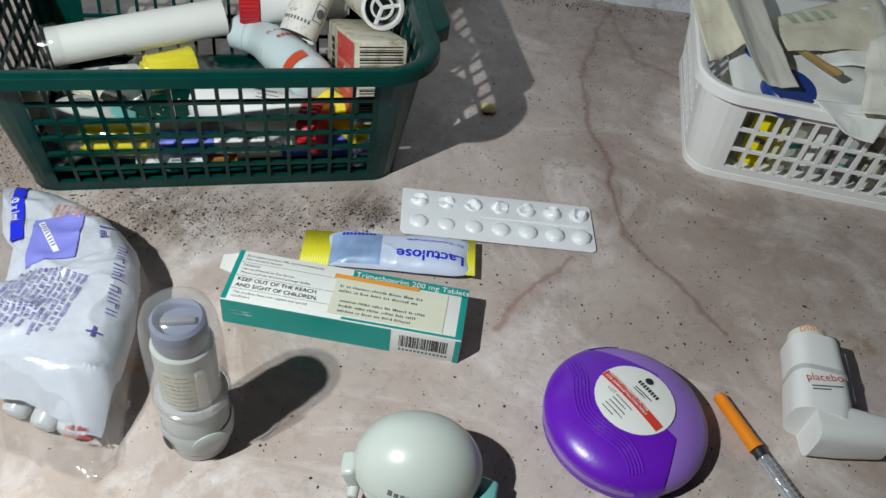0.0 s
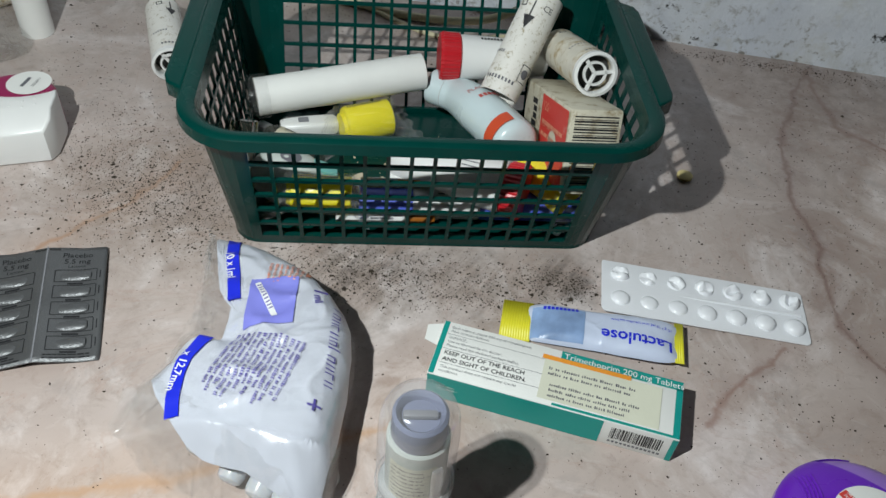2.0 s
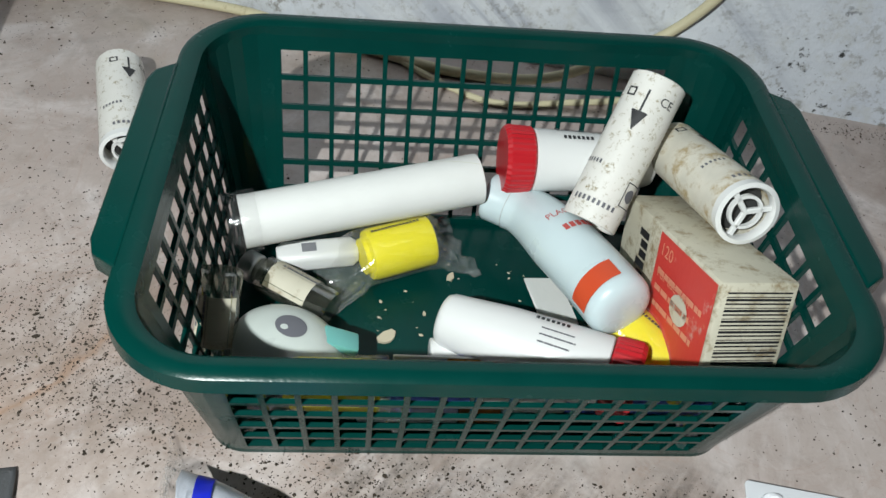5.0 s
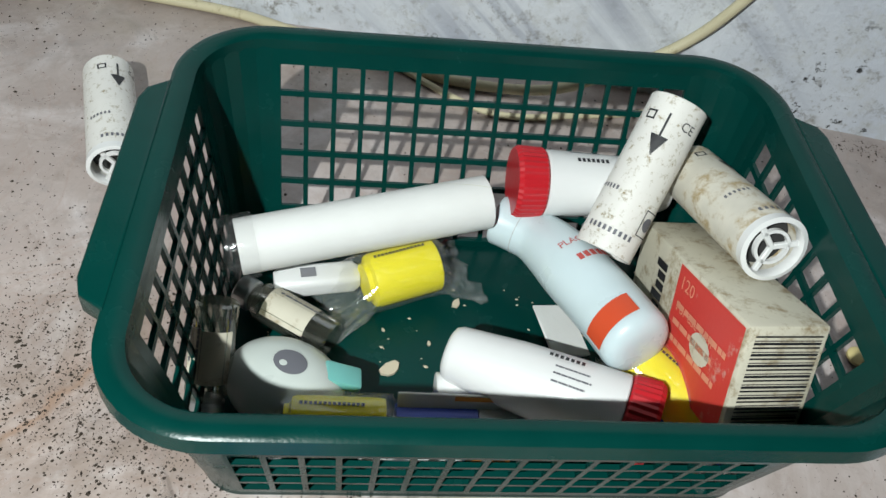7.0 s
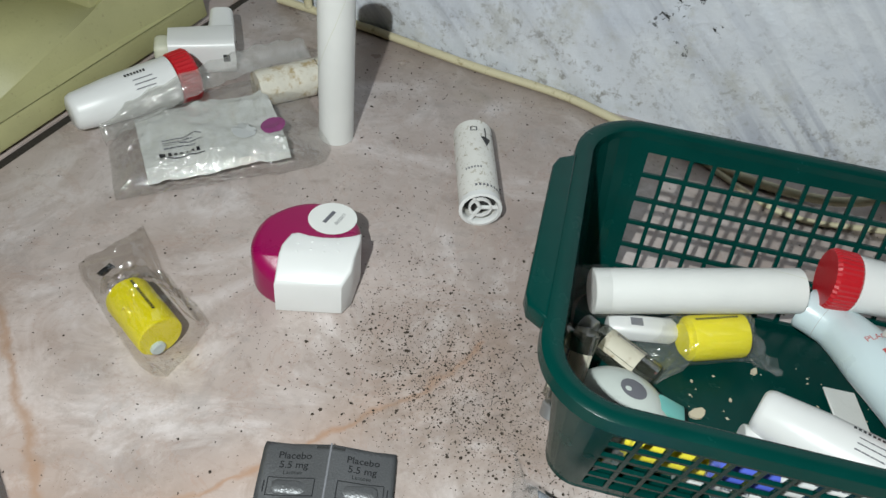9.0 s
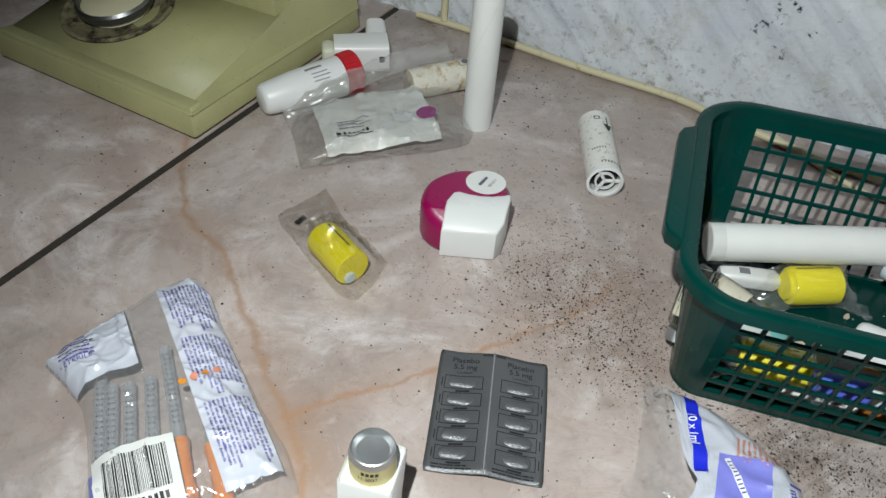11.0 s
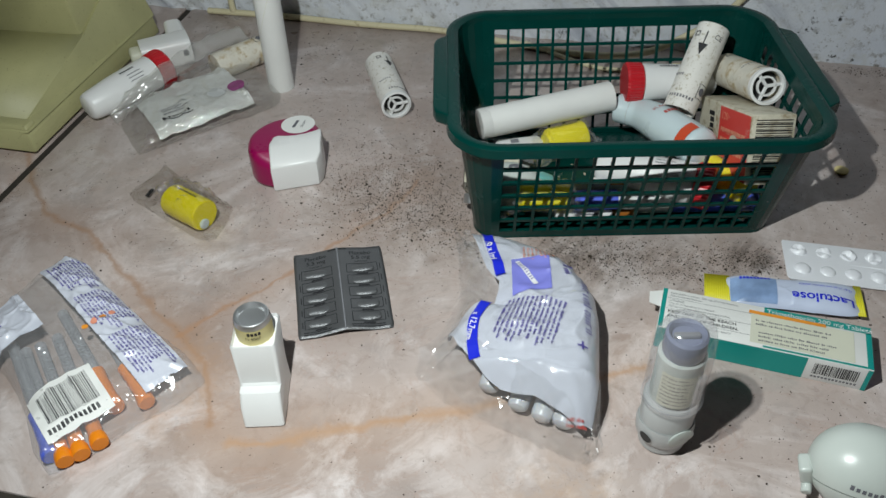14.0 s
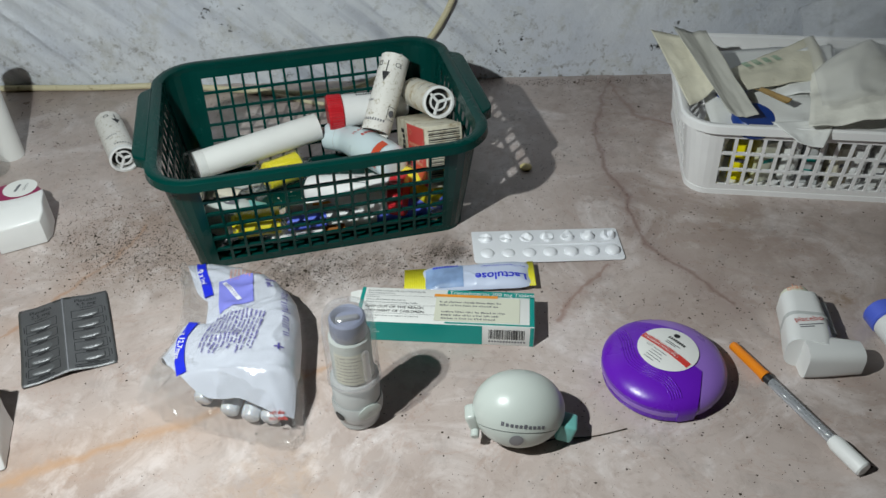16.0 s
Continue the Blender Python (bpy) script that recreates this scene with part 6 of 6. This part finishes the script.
single("floor_cable", sweep(curve_through([(-0.560, 0.697, 0.0034), (-0.47, 0.6985, 0.0034), (-0.38, 0.6955, 0.0034), (-0.30, 0.697, 0.0034), (-0.255, 0.690, 0.0034), (-0.20, 0.680, 0.0034), (-0.14, 0.672, 0.0034), (-0.085, 0.678, 0.006), (-0.045, 0.692, 0.020), (-0.010, 0.699, 0.044), (0.012, 0.6995, 0.075), (0.030, 0.6995, 0.115), (0.050, 0.6995, 0.17)], 8), 0.0034, 10), M_CABLE, "yellowed cream cable along the wall foot, rising up it", "cable")
single("thin_cable", sweep(curve_through([(-0.200, 0.688, 0.0022), (-0.12, 0.650, 0.0022), (-0.06, 0.665, 0.0022), (0.0, 0.690, 0.0022)], 8), 0.0021, 8), M_CABLE, "thin cream wire lying behind the basket", "cable")

# ---- things in the green basket ----
long_tube = plain_tube((-0.2065, 0.4725, 0.0415), (-0.1057, 0.5260, 0.0470), 0.0125, "white card tube lying across the basket", roll=160)
part("clear_sleeve", lathe([(0.0146, 0.008), (0.0146, -0.006), (0.0136, -0.0085), (0.0118, -0.0085)], 36), M_FILM, long_tube, "clear plastic end sleeve")
valve_tube((-0.0318, 0.5572, 0.0988), (-0.0510, 0.5063, 0.0508), "speckled card mouthpiece tube leaning on the pile", valve=False, r=0.0130)
valve_tube((-0.0160, 0.5560, 0.0640), (0.0072, 0.4877, 0.0908), "stained card mouthpiece tube showing its valve", M_STAINED, roll=-25)
tapered_bottle((-0.0236, 0.5518, 0.0552), (-0.0963, 0.5330, 0.0566), 0.0154, "white inhaler with a red base, under the card tubes", share=0.80)
tapered_bottle((-0.1085, 0.4520, 0.0285), (-0.0215, 0.4355, 0.0320), 0.0165, "white inhaler with a red base, lying on the pens", roll=-20, share=0.84)

dev = thing("clip_device", "small white plastic clip device under the card tube", "device", along((-0.1930, 0.4770, 0.0160), (-0.1570, 0.4930, 0.0150)))
part("body", loft([(0.0, 0, 0, 0.010, 0.008), (0.003, 0, 0, 0.013, 0.011), (0.036, 0, 0, 0.013, 0.011), (0.039, 0, 0, 0.010, 0.008)], 0.003), M_WHITE, dev)
part("window_slot", quads([(-0.0028, 0.012, 0.0056, 0.007)], lambda x, y: Vector((x, -0.0058, y))), M_MID, dev, "dark square window")

pl = thing("bent_inhaler", "pale blue plastic placebo inhaler with an orange-red sticker", "inhaler", Matrix())
path = curve_through([(-0.0995, 0.5290, 0.0350), (-0.0870, 0.5250, 0.0350), (-0.0752, 0.5184, 0.0359), (-0.0616, 0.5015, 0.0402), (-0.0467, 0.4828, 0.0433), (-0.0350, 0.4653, 0.0467)], 6)
rad = [0.0122 + 0.0033 * min(1, max(0, (i - 8) / 10)) - (0.0012 if i == 0 else 0) for i in range(len(path))]
PEND, REND, NBODY = path[-1].copy(), rad[-1], len(path)
tip = (path[-1] - path[-2]).normalized()
for out, k in ((0.0020, 0.985), (0.0042, 0.92), (0.0060, 0.78), (0.0070, 0.55), (0.0074, 0.25)):
    path.append(PEND + tip * out)
    rad.append(REND * k)
part("body", sweep(path, rad, 32), M_AQUA, pl)
part("joint_line", sweep([path[6], path[7] * 0.15 + path[6] * 0.85], rad[6] + 0.0003, 32), M_GREY, pl)
fr = along(path[14], PEND)
seg = (PEND - path[14]).length / (NBODY - 15)


def W(up):
    """On the round body: x round it, y along it from the bend."""
    def on(x, y):
        f = min(NBODY - 1.001, 14 + y / seg)
        i = int(f)
        c, r = path[i].lerp(path[i + 1], f - i), rad[i] + (rad[i + 1] - rad[i]) * (f - i) + up
        return c + fr.to_3x3() @ Vector((r * math.sin(x / 0.0162), -r * math.cos(x / 0.0162), 0))
    return on



part("sticker", quads([(0.000, 0.0480, 0.026, 0.012)], W(0.0008), cell=0.002), M_ORRED, pl, "orange-red sticker")
part("small_print", quads([(k * 0.0032, 0, 0.0024, 0.0034) for k in range(6)], W(0.0005), 0.005, 0.024, 180, 0.002), M_REDINK, pl)
words("PLACEBO", 0.0052, W(0.0005), M_REDINK, pl, 0.008, 0.014, 180)

e1 = Vector((0.94, 0.30, -0.06)).normalized()
e2 = Vector((-0.21, 0.90, -0.40))
e2 = (e2 - e1 * e2.dot(e1)).normalized()
e3 = e1.cross(e2)
mb = Matrix((e1, e2, e3)).transposed().to_4x4()
near = Vector((-0.0052, 0.4452, 0.0922))
hb = thing("worn_box", "worn cream card box with a torn red front panel", "box", Matrix.Translation(near) @ mb)
HX, HY, HZ = 0.0325, 0.094, 0.0515
part("carton", rbox(HX, HY, HZ, 0.0014, 2, (HX / 2, HY / 2, -HZ)), M_PALECARD, hb)
LF = lambda x, y: Vector((-0.0003, x, y))
part("red_panel", quads([(0.002, -HZ + 0.001, 0.052, HZ - 0.003)], LF), M_REDPRINT, hb, "scuffed red panel")
LF2 = lambda x, y: Vector((-0.0006, x, y))
LFM = lambda x, y: Vector((-0.0006, -x, y))
words("120", 0.0080, LFM, M_SALMON, hb, -0.051, -0.011)
words("For use with", 0.0062, LFM, M_SALMON, hb, -0.050, -0.021)
part("small_print", quads(lines(3, 0.044, 0.0075, 0.0026, 0.3, 41), LF2, 0.050, -0.032, 180), M_SALMON, hb)
part("small_print", quads([(k * 0.0048, 0, 0.0036, 0.0070 if k % 3 else 0.0095) for k in range(7)], LF2, 0.0640, -0.008, -90), M_BLACK, hb)
part("torn_patch", disc(0.008, LF2, 0.026, -0.026, 14, 3, 0.8), M_PALECARD, hb, "torn bare patch")
FF = lambda x, y: Vector((x, -0.0003, y))
tagged(part("barcode", quads([(0.003, -0.048 + k * 0.00155, 0.027, 0.0004 + 0.00035 * (k * 7 % 3)) for k in range(29)], FF), M_BLACK, hb), kind="stuff")

wrapped((-0.1530, 0.4860, 0.0190), (-0.1240, 0.5060, 0.0190), 0.0128, (0.020, 0.018), 7, "yellow plastic mouthpiece in clear wrapper on the basket floor")
wrapped((-0.1640, 0.4035, 0.0275), (-0.1260, 0.4120, 0.0265), 0.0110, (0.014, 0.012), 8, "yellow plastic mouthpiece in clear wrapper behind the lattice")
wrapped((-0.0300, 0.4700, 0.0290), (0.0060, 0.4420, 0.0270), 0.0122, (0.010, 0.010), 9, "yellow plastic training mouthpiece under the worn box")


def vial(p0, p1, r, label):
    h = (Vector(p1) - Vector(p0)).length
    ob = thing("glass_vial", label, "vial", along(p0, p1), "glass vials")
    part("glass", lathe([(0, 0), (r * 0.9, 0), (r, 0.001), (r, h * 0.78), (r * 0.72, h * 0.84), (r * 0.72, h * 0.9), (0, h * 0.9)], 28), M_GLASS, ob, "dusty clear glass")
    part("cap", can(r * 0.82, h * 0.16, 0.0006, 24), M_METAL, ob, "crimped metal cap").location = (0, 0, h * 0.86)
    part("label", quads([(-r * 1.2, h * 0.22, r * 2.2, h * 0.46)], wrap(r + 0.0003)), M_PALECARD, ob, "worn stained label")
    part("small_print", quads(lines(3, h * 0.44, 0.0042, 0.0012, 0.3, 51), wrap(r + 0.0005), 0.004, h * 0.2, 90), M_INK, ob)
    return ob


vial((-0.1590, 0.4540, 0.0150), (-0.2050, 0.4690, 0.0170), 0.0088, "dusty glass vial with a worn label, lying down")
vial((-0.2010, 0.4370, 0.0500), (-0.1990, 0.4080, 0.0120), 0.0090, "dusty glass vial leaning on the basket wall")

e2g = thing("egg_inhaler", "pale egg-shaped capsule inhaler with a teal tab, half hidden", "inhaler", pose(-0.1700, 0.4230, 0.0052, 0, 0, -15))
part("lid", ovoid(0.0255, 0.020, 0.0165, -0.004, 0.0175), M_GREYG, e2g)
part("base", ovoid(0.0255, 0.020, 0.0165, -0.016, -0.0046, -0.0004), M_WHITE, e2g)
part("press_tab", rbox(0.016, 0.010, 0.005, 0.0012, 2), M_TAB, e2g, "teal tab").matrix_local = pose(0.0190, 0.0110, 0.0205, 0, 25, 30)
TP = lambda x, y: Vector((x, y, 0.0168 + 0.0165 * math.sqrt(max(0, 1 - (x / 0.0255) ** 2 - (y / 0.020) ** 2))))
part("round_window", disc(0.0070, TP, 0.002, 0.002, 24, 4, 0.8), M_INK, e2g, "dark oval window")


def pen(p0, p1, r, cols, label):
    h = (Vector(p1) - Vector(p0)).length
    ob = thing("injector_pen", label, "injector pen", along(p0, p1), "injector pens")
    z = 0
    for share, material, name in cols:
        o = part(name, can(r, h * share, 0.0006, 24), material, ob)
        o.location = (0, 0, z)
        z += h * share
    part("small_print", quads(lines(2, h * 0.25, 0.004, 0.0014, 0.2, 61), wrap(r + 0.0003), 0.002, h * 0.35, 90), M_INK, ob)
    return ob


pen((-0.1230, 0.4195, 0.0150), (0.0130, 0.4510, 0.0150), 0.0096, ((0.24, M_BLUE, "cap"), (0.30, M_WHITE, "sleeve"), (0.46, M_BLUE, "barrel")), "blue injector pen with a white sleeve on the basket floor")
pen((-0.1100, 0.4390, 0.0150), (0.0060, 0.4660, 0.0150), 0.0090, ((0.16, M_WHITE, "cap"), (0.44, M_BLUE, "sleeve"), (0.40, M_NAVY, "barrel")), "blue and navy injector pen behind another pen")
pen((-0.1350, 0.4085, 0.0100), (-0.0750, 0.4225, 0.0100), 0.0050, ((0.7, M_WHITE, "cap"), (0.3, M_AMBER, "tip")), "short white pen with an amber tip")
lf = thing("folded_leaflet", "folded white paper leaflet with an orange edge, standing in the basket", "leaflet", pose(-0.0985, 0.4270, 0.0170, 62, 0, 12))
part("sheet", rbox(0.050, 0.026, 0.0016, 0.0004, 1), M_CARD, lf)
part("orange_edge", quads([(-0.002, 0.0105, 0.026, 0.002)], flat(0.0019)), M_ORPRINT, lf)
single("white_card", rbox(0.020, 0.030, 0.0014, 0.0004, 1), M_CARD, "small white card under the blue inhaler", "card", pose(-0.0590, 0.4930, 0.0058, 0, 12, 25))
for k, (x, y, sc) in enumerate(((-0.132, 0.452, 1.0), (-0.110, 0.496, 0.55), (-0.118, 0.470, 0.25), (-0.140, 0.472, 0.2), (-0.098, 0.480, 0.2))):
    bm = prism([(0.005 * sc * math.cos(a) * (1 + 0.3 * math.sin(3 * a + k)), 0.0032 * sc * math.sin(a)) for a in [radians(45 * i) for i in range(8)]], 0, 0.0006 + 0.0008 * sc)
    single("flake", bm, M_CRUMB, "pale flake on the basket floor", "debris", pose(x, y, 0.0052, 0, 0, 50 + 30 * k), group="pale flakes")

grains, tris = [], []
rnd = random.Random(5)
for _ in range(90):
    u, v, g = rnd.uniform(-0.095, 0.095), rnd.uniform(-0.05, 0.055), 0.0003 + 0.0004 * rnd.expovariate(1.2)
    q, a = BASKET @ Vector((u, v, 0.0052)), rnd.uniform(0, 6.28)
    base = len(grains)
    grains += [(q.x + g * math.cos(a + k * 1.57) * (1.6 if k % 2 else 0.8), q.y + g * math.sin(a + k * 1.57), q.z) for k in range(4)] + [(q.x, q.y, q.z + g * 0.6)]
    tris += [(base + k, base + (k + 1) % 4, base + 4) for k in range(4)]
me = bpy.data.meshes.new("crumbs")
me.from_pydata(grains, [], tris)
me.materials.append(M_CRUMB)
tagged(new("crumbs", me), "tiny pale crumbs on the basket floor", "debris", "", "stuff")

# ---- white basket ----
wbk = thing("white_basket", "white plastic lattice basket full of packets and paper bags", "basket", pose(0.3675, 0.5390, 0, 0, 0, -7.5))
thicken(part("lattice_wall", lattice_walls((0.128, 0.078, 0.018), (0.138, 0.0865, 0.024), (18, 10), 3, 0.011, 0.064, 0.074, (0.05, 0.10), 0.22, 0.13), M_WPLAST, wbk, smooth=False), 0.0022)
part("floor_plate", prism(rounded(0.254, 0.154, 0.017), 0.002, 0.005, 0.0008), M_WPLAST, wbk)
part("rim", rim_band(0.138, 0.0865, 0.024, [(-0.0014, 0.069), (-0.0012, 0.0755), (0.001, 0.077), (0.0045, 0.077), (0.0062, 0.0755), (0.0066, 0.069), (0.0052, 0.069), (0.0046, 0.0742), (0.001, 0.0742), (0.0, 0.069), (-0.0014, 0.069)]), M_WPLAST, wbk)
part("foot_rim", rim_band(0.128, 0.078, 0.018, [(0.0, 0.0), (0.0022, 0.0), (0.0022, 0.005), (0.0, 0.006)]), M_WPLAST, wbk)


def crumpled(corners, nx, ny, amp, seed, drop=None):
    """A crumpled sheet between four corners in space."""
    a, b, c, d = [Vector(p) for p in corners]
    bm = bmesh.new()
    g = []
    for j in range(ny + 1):
        v = j / ny
        row = []
        for i in range(nx + 1):
            u = i / nx
            p = a.lerp(b, u).lerp(d.lerp(c, u), v)
            n = (b - a).cross(d - a).normalized()
            w = 1 - abs(noise.noise(Vector((u * 1.7 + seed, v * 2.2 + 0.8 * u, seed)))) * 2.2
            row.append(bm.verts.new(p + n * amp * 0.5 * (w + 0.5 * noise.noise(Vector((u * 7, v * 6, seed)))) + n * amp * 1.2 * math.sin(u * math.pi)))
        g.append(row)
    for j in range(ny):
        for i in range(nx):
            bm.faces.new((g[j][i], g[j][i + 1], g[j + 1][i + 1], g[j + 1][i]))
    return bm


def sheet_thing(name, label, category, corners, material, amp, seed, t=0.0006):
    return thicken(single(name, crumpled(corners, 22, 18, amp, seed), material, label, category), t)


sheet_thing("paper_bag", "crumpled brownish paper bag hanging over the white basket rim", "paper bag", [(0.206, 0.592, 0.106), (0.250, 0.572, 0.108), (0.2480, 0.5080, 0.090), (0.2240, 0.4955, 0.0785)], M_PAPER, 0.003, 3)
sheet_thing("paper_bag", "torn paper bag leaning over a blue cap", "paper bag", [(0.222, 0.575, 0.116), (0.250, 0.568, 0.114), (0.2725, 0.4640, 0.0865), (0.2514, 0.4710, 0.0845)], mat("grey_paper", (0.42, 0.41, 0.37), 0.7, bump=0.25, bscale=120), 0.003, 4)
pb = sheet_thing("printed_paper_bag", "cream paper bag with pale green print", "paper bag", [(0.2635, 0.5403, 0.085), (0.2737, 0.5075, 0.084), (0.350, 0.520, 0.090), (0.360, 0.592, 0.094)], M_PAPER, 0.0025, 5)
part("small_print", quads([(0.011 * k + 0.0022 * j, 0, 0.0012, 0.009) for k in range(4) for j in range(3)], lambda x, y: Vector((x, y, 0.0950)), 0.280, 0.531, 22), M_GREENINK, pb)
sheet_thing("beige_packet", "crumpled pale paper packet lying on top", "packet", [(0.308, 0.446, 0.080), (0.420, 0.440, 0.085), (0.430, 0.575, 0.093), (0.338, 0.530, 0.087)], M_PALEPAPER, 0.010, 6)
sheet_thing("white_packet", "crumpled white paper filling the white basket", "packet", [(0.238, 0.470, 0.068), (0.400, 0.445, 0.066), (0.420, 0.600, 0.070), (0.250, 0.600, 0.072)], M_CARD, 0.007, 17)
sheet_thing("white_packet", "white paper packet sticking out of the basket", "packet", [(0.300, 0.505, 0.078), (0.350, 0.500, 0.082), (0.372, 0.575, 0.092), (0.322, 0.560, 0.090)], M_CARD, 0.003, 7)
sheet_thing("folded_leaflet", "white leaflet folded over the white basket rim", "leaflet", [(0.284, 0.462, 0.080), (0.338, 0.462, 0.083), (0.320, 0.437, 0.070), (0.302, 0.441, 0.072)], M_CARD, 0.0012, 8)
sheet_thing("clear_bag", "clear plastic bag crumpled on top of the white basket", "bag", [(0.318, 0.455, 0.092), (0.470, 0.440, 0.100), (0.480, 0.630, 0.130), (0.345, 0.605, 0.114)], M_CRINKLE, 0.014, 9)
lid3 = thing("blue_lid", "dark blue plastic bottle lid", "lid", pose(0.2735, 0.4785, 0.066, 10, 4, 0))
part("cap", lathe([(0, 0), (0.017, 0), (0.018, 0.002), (0.018, 0.011), (0.0165, 0.013), (0.012, 0.0125), (0, 0.0125)], 36), M_NAVY, lid3)
lid4 = thing("blue_lid", "small dark blue plastic lid behind paper", "lid", pose(0.2670, 0.5190, 0.072, 10, -10, 0))
part("cap", can(0.013, 0.012, 0.0012, 30), M_NAVY, lid4)
rb2 = thing("brown_band", "strip of tan tape curling between the packets", "tape", Matrix())
thicken(part("strip", crumpled([(0.280, 0.504, 0.089), (0.287, 0.507, 0.089), (0.303, 0.478, 0.092), (0.295, 0.474, 0.092)], 6, 16, 0.0015, 12), mat("tan_tape", (0.36, 0.23, 0.08), 0.45), rb2), 0.0005)
rnd = random.Random(12)
FILL = (M_WHITE, M_YELLOW, M_LABELCREAM, M_CARD, M_GREY, M_PALECARD, M_WHITE, M_CARD, M_MID)
for k in range(22):
    u, v = -0.105 + 0.021 * (k % 11), -0.055 + 0.036 * (k // 11)
    q = wbk.matrix_world @ Vector((u + rnd.uniform(-0.004, 0.004), v, 0.006))
    h = rnd.uniform(0.036, 0.052)
    if k % 3 == 0:
        ob = thing("small_pot", "small white pot packed in the white basket", "pot", Matrix.Translation(q), "packed pots")
        part("pot", can(0.0085, h * 0.75, 0.001, 20), FILL[k % 9], ob)
        part("lid", can(0.0092, h * 0.22, 0.0008, 20), M_WHITE, ob).location = (0, 0, h * 0.75)
    else:
        ob = thing("small_carton", "small medicine carton packed in the white basket", "carton", Matrix.Translation(q) @ pose(0, 0, 0, 0, 0, rnd.uniform(-25, 25)), "packed cartons")
        part("carton", rbox(0.016, 0.022, h, 0.0006, 1), FILL[k % 9], ob)
        part("small_print", quads([(-0.006, h * 0.5, 0.011, 0.004), (-0.006, h * 0.3, 0.008, 0.0014)], lambda x, y: Vector((x, -0.0113, y))), M_INK if k % 2 else M_TEAL, ob)

# ---- last small things ----
bt = thing("small_bottle", "small white bottle with a blue lid, lying down", "bottle", along((0.3345, 0.2600, 0.0115), (0.3290, 0.3000, 0.0115)))
part("bottle", can(0.0112, 0.034, 0.0015, 28), M_WHITE, bt)
part("lid", can(0.0118, 0.013, 0.001, 28), M_BLUE, bt, "blue screw lid").location = (0, 0, 0.034)
single("loose_tablet", lathe([(0, 0), (0.0045, 0.0), (0.0056, 0.0012), (0.0056, 0.0026), (0.0040, 0.0036), (0, 0.0040)], 24), M_TABLET, "yellowish round tablet lying on the marble", "tablet", pose(0.0875, 0.5200, 0))

# dirt: specks and flakes strewn over the marble, thickest round the basket
rnd = random.Random(77)
verts, faces = [], []
SPREAD = ((-0.270, 0.425, 0.040, 0.030, 900), (-0.225, 0.395, 0.040, 0.022, 700), (-0.110, 0.372, 0.040, 0.012, 560), (-0.060, 0.385, 0.050, 0.012, 450), (0.010, 0.395, 0.016, 0.008, 260), (-0.005, 0.369, 0.030, 0.002, 120), (-0.300, 0.470, 0.060, 0.050, 350), (-0.05, 0.35, 0.30, 0.14, 1000), (-0.45, 0.60, 0.10, 0.05, 260), (0.15, 0.48, 0.12, 0.10, 260), (-0.63, 0.33, 0.05, 0.08, 160), (-0.2, 0.66, 0.25, 0.02, 260), (0.20, 0.690, 0.12, 0.004, 160), (-0.40, 0.40, 0.10, 0.08, 220), (0.14, 0.22, 0.10, 0.05, 260), (0.20, 0.33, 0.10, 0.06, 260), (0.17, 0.55, 0.07, 0.08, 220), (0.19, 0.695, 0.09, 0.006, 220))
for cx, cy, sx, sy, n in SPREAD:
    for _ in range(int(n * 2.7)):
        x, y = rnd.gauss(cx, sx), rnd.gauss(cy, sy)
        if not (FRONT + 0.004 < y < BACK - 0.008 and -0.95 < x < 0.6):
            continue
        if -0.815 < x < -0.588 and y > 0.41:
            continue
        s = min(0.0011, 0.00016 + 0.00020 * rnd.expovariate(1.0)) * (1 if rnd.random() < 0.97 else 1.8)
        a, k = rnd.uniform(0, 6.283), rnd.uniform(0.35, 1.0)
        base = len(verts)
        for q in range(5):
            t = a + q * 1.2566
            rr = s * rnd.uniform(0.7, 1.2)
            verts.append((x + rr * math.cos(t) * math.cos(a) - k * rr * math.sin(t) * math.sin(a), y + rr * math.cos(t) * math.sin(a) + k * rr * math.sin(t) * math.cos(a), 0.00005))
        verts.append((x, y, 0.0003 + s * 0.5))
        faces += [(base + q, base + (q + 1) % 5, base + 5) for q in range(5)]
me = bpy.data.meshes.new("dirt_specks")
me.from_pydata(verts, [], faces)
me.materials.append(M_DEBRIS)
tagged(new("dirt_specks", me), "dark specks of dirt strewn over the marble", "dirt", "", "stuff")
single("hair_scratch", sweep(curve_through([(0.064, 0.199, 0.0004), (0.082, 0.204, 0.0004), (0.104, 0.205, 0.0004), (0.128, 0.211, 0.0004)], 5), 0.0005, 5), M_DEBRIS, "thin dark thread lying on the marble", "thread")
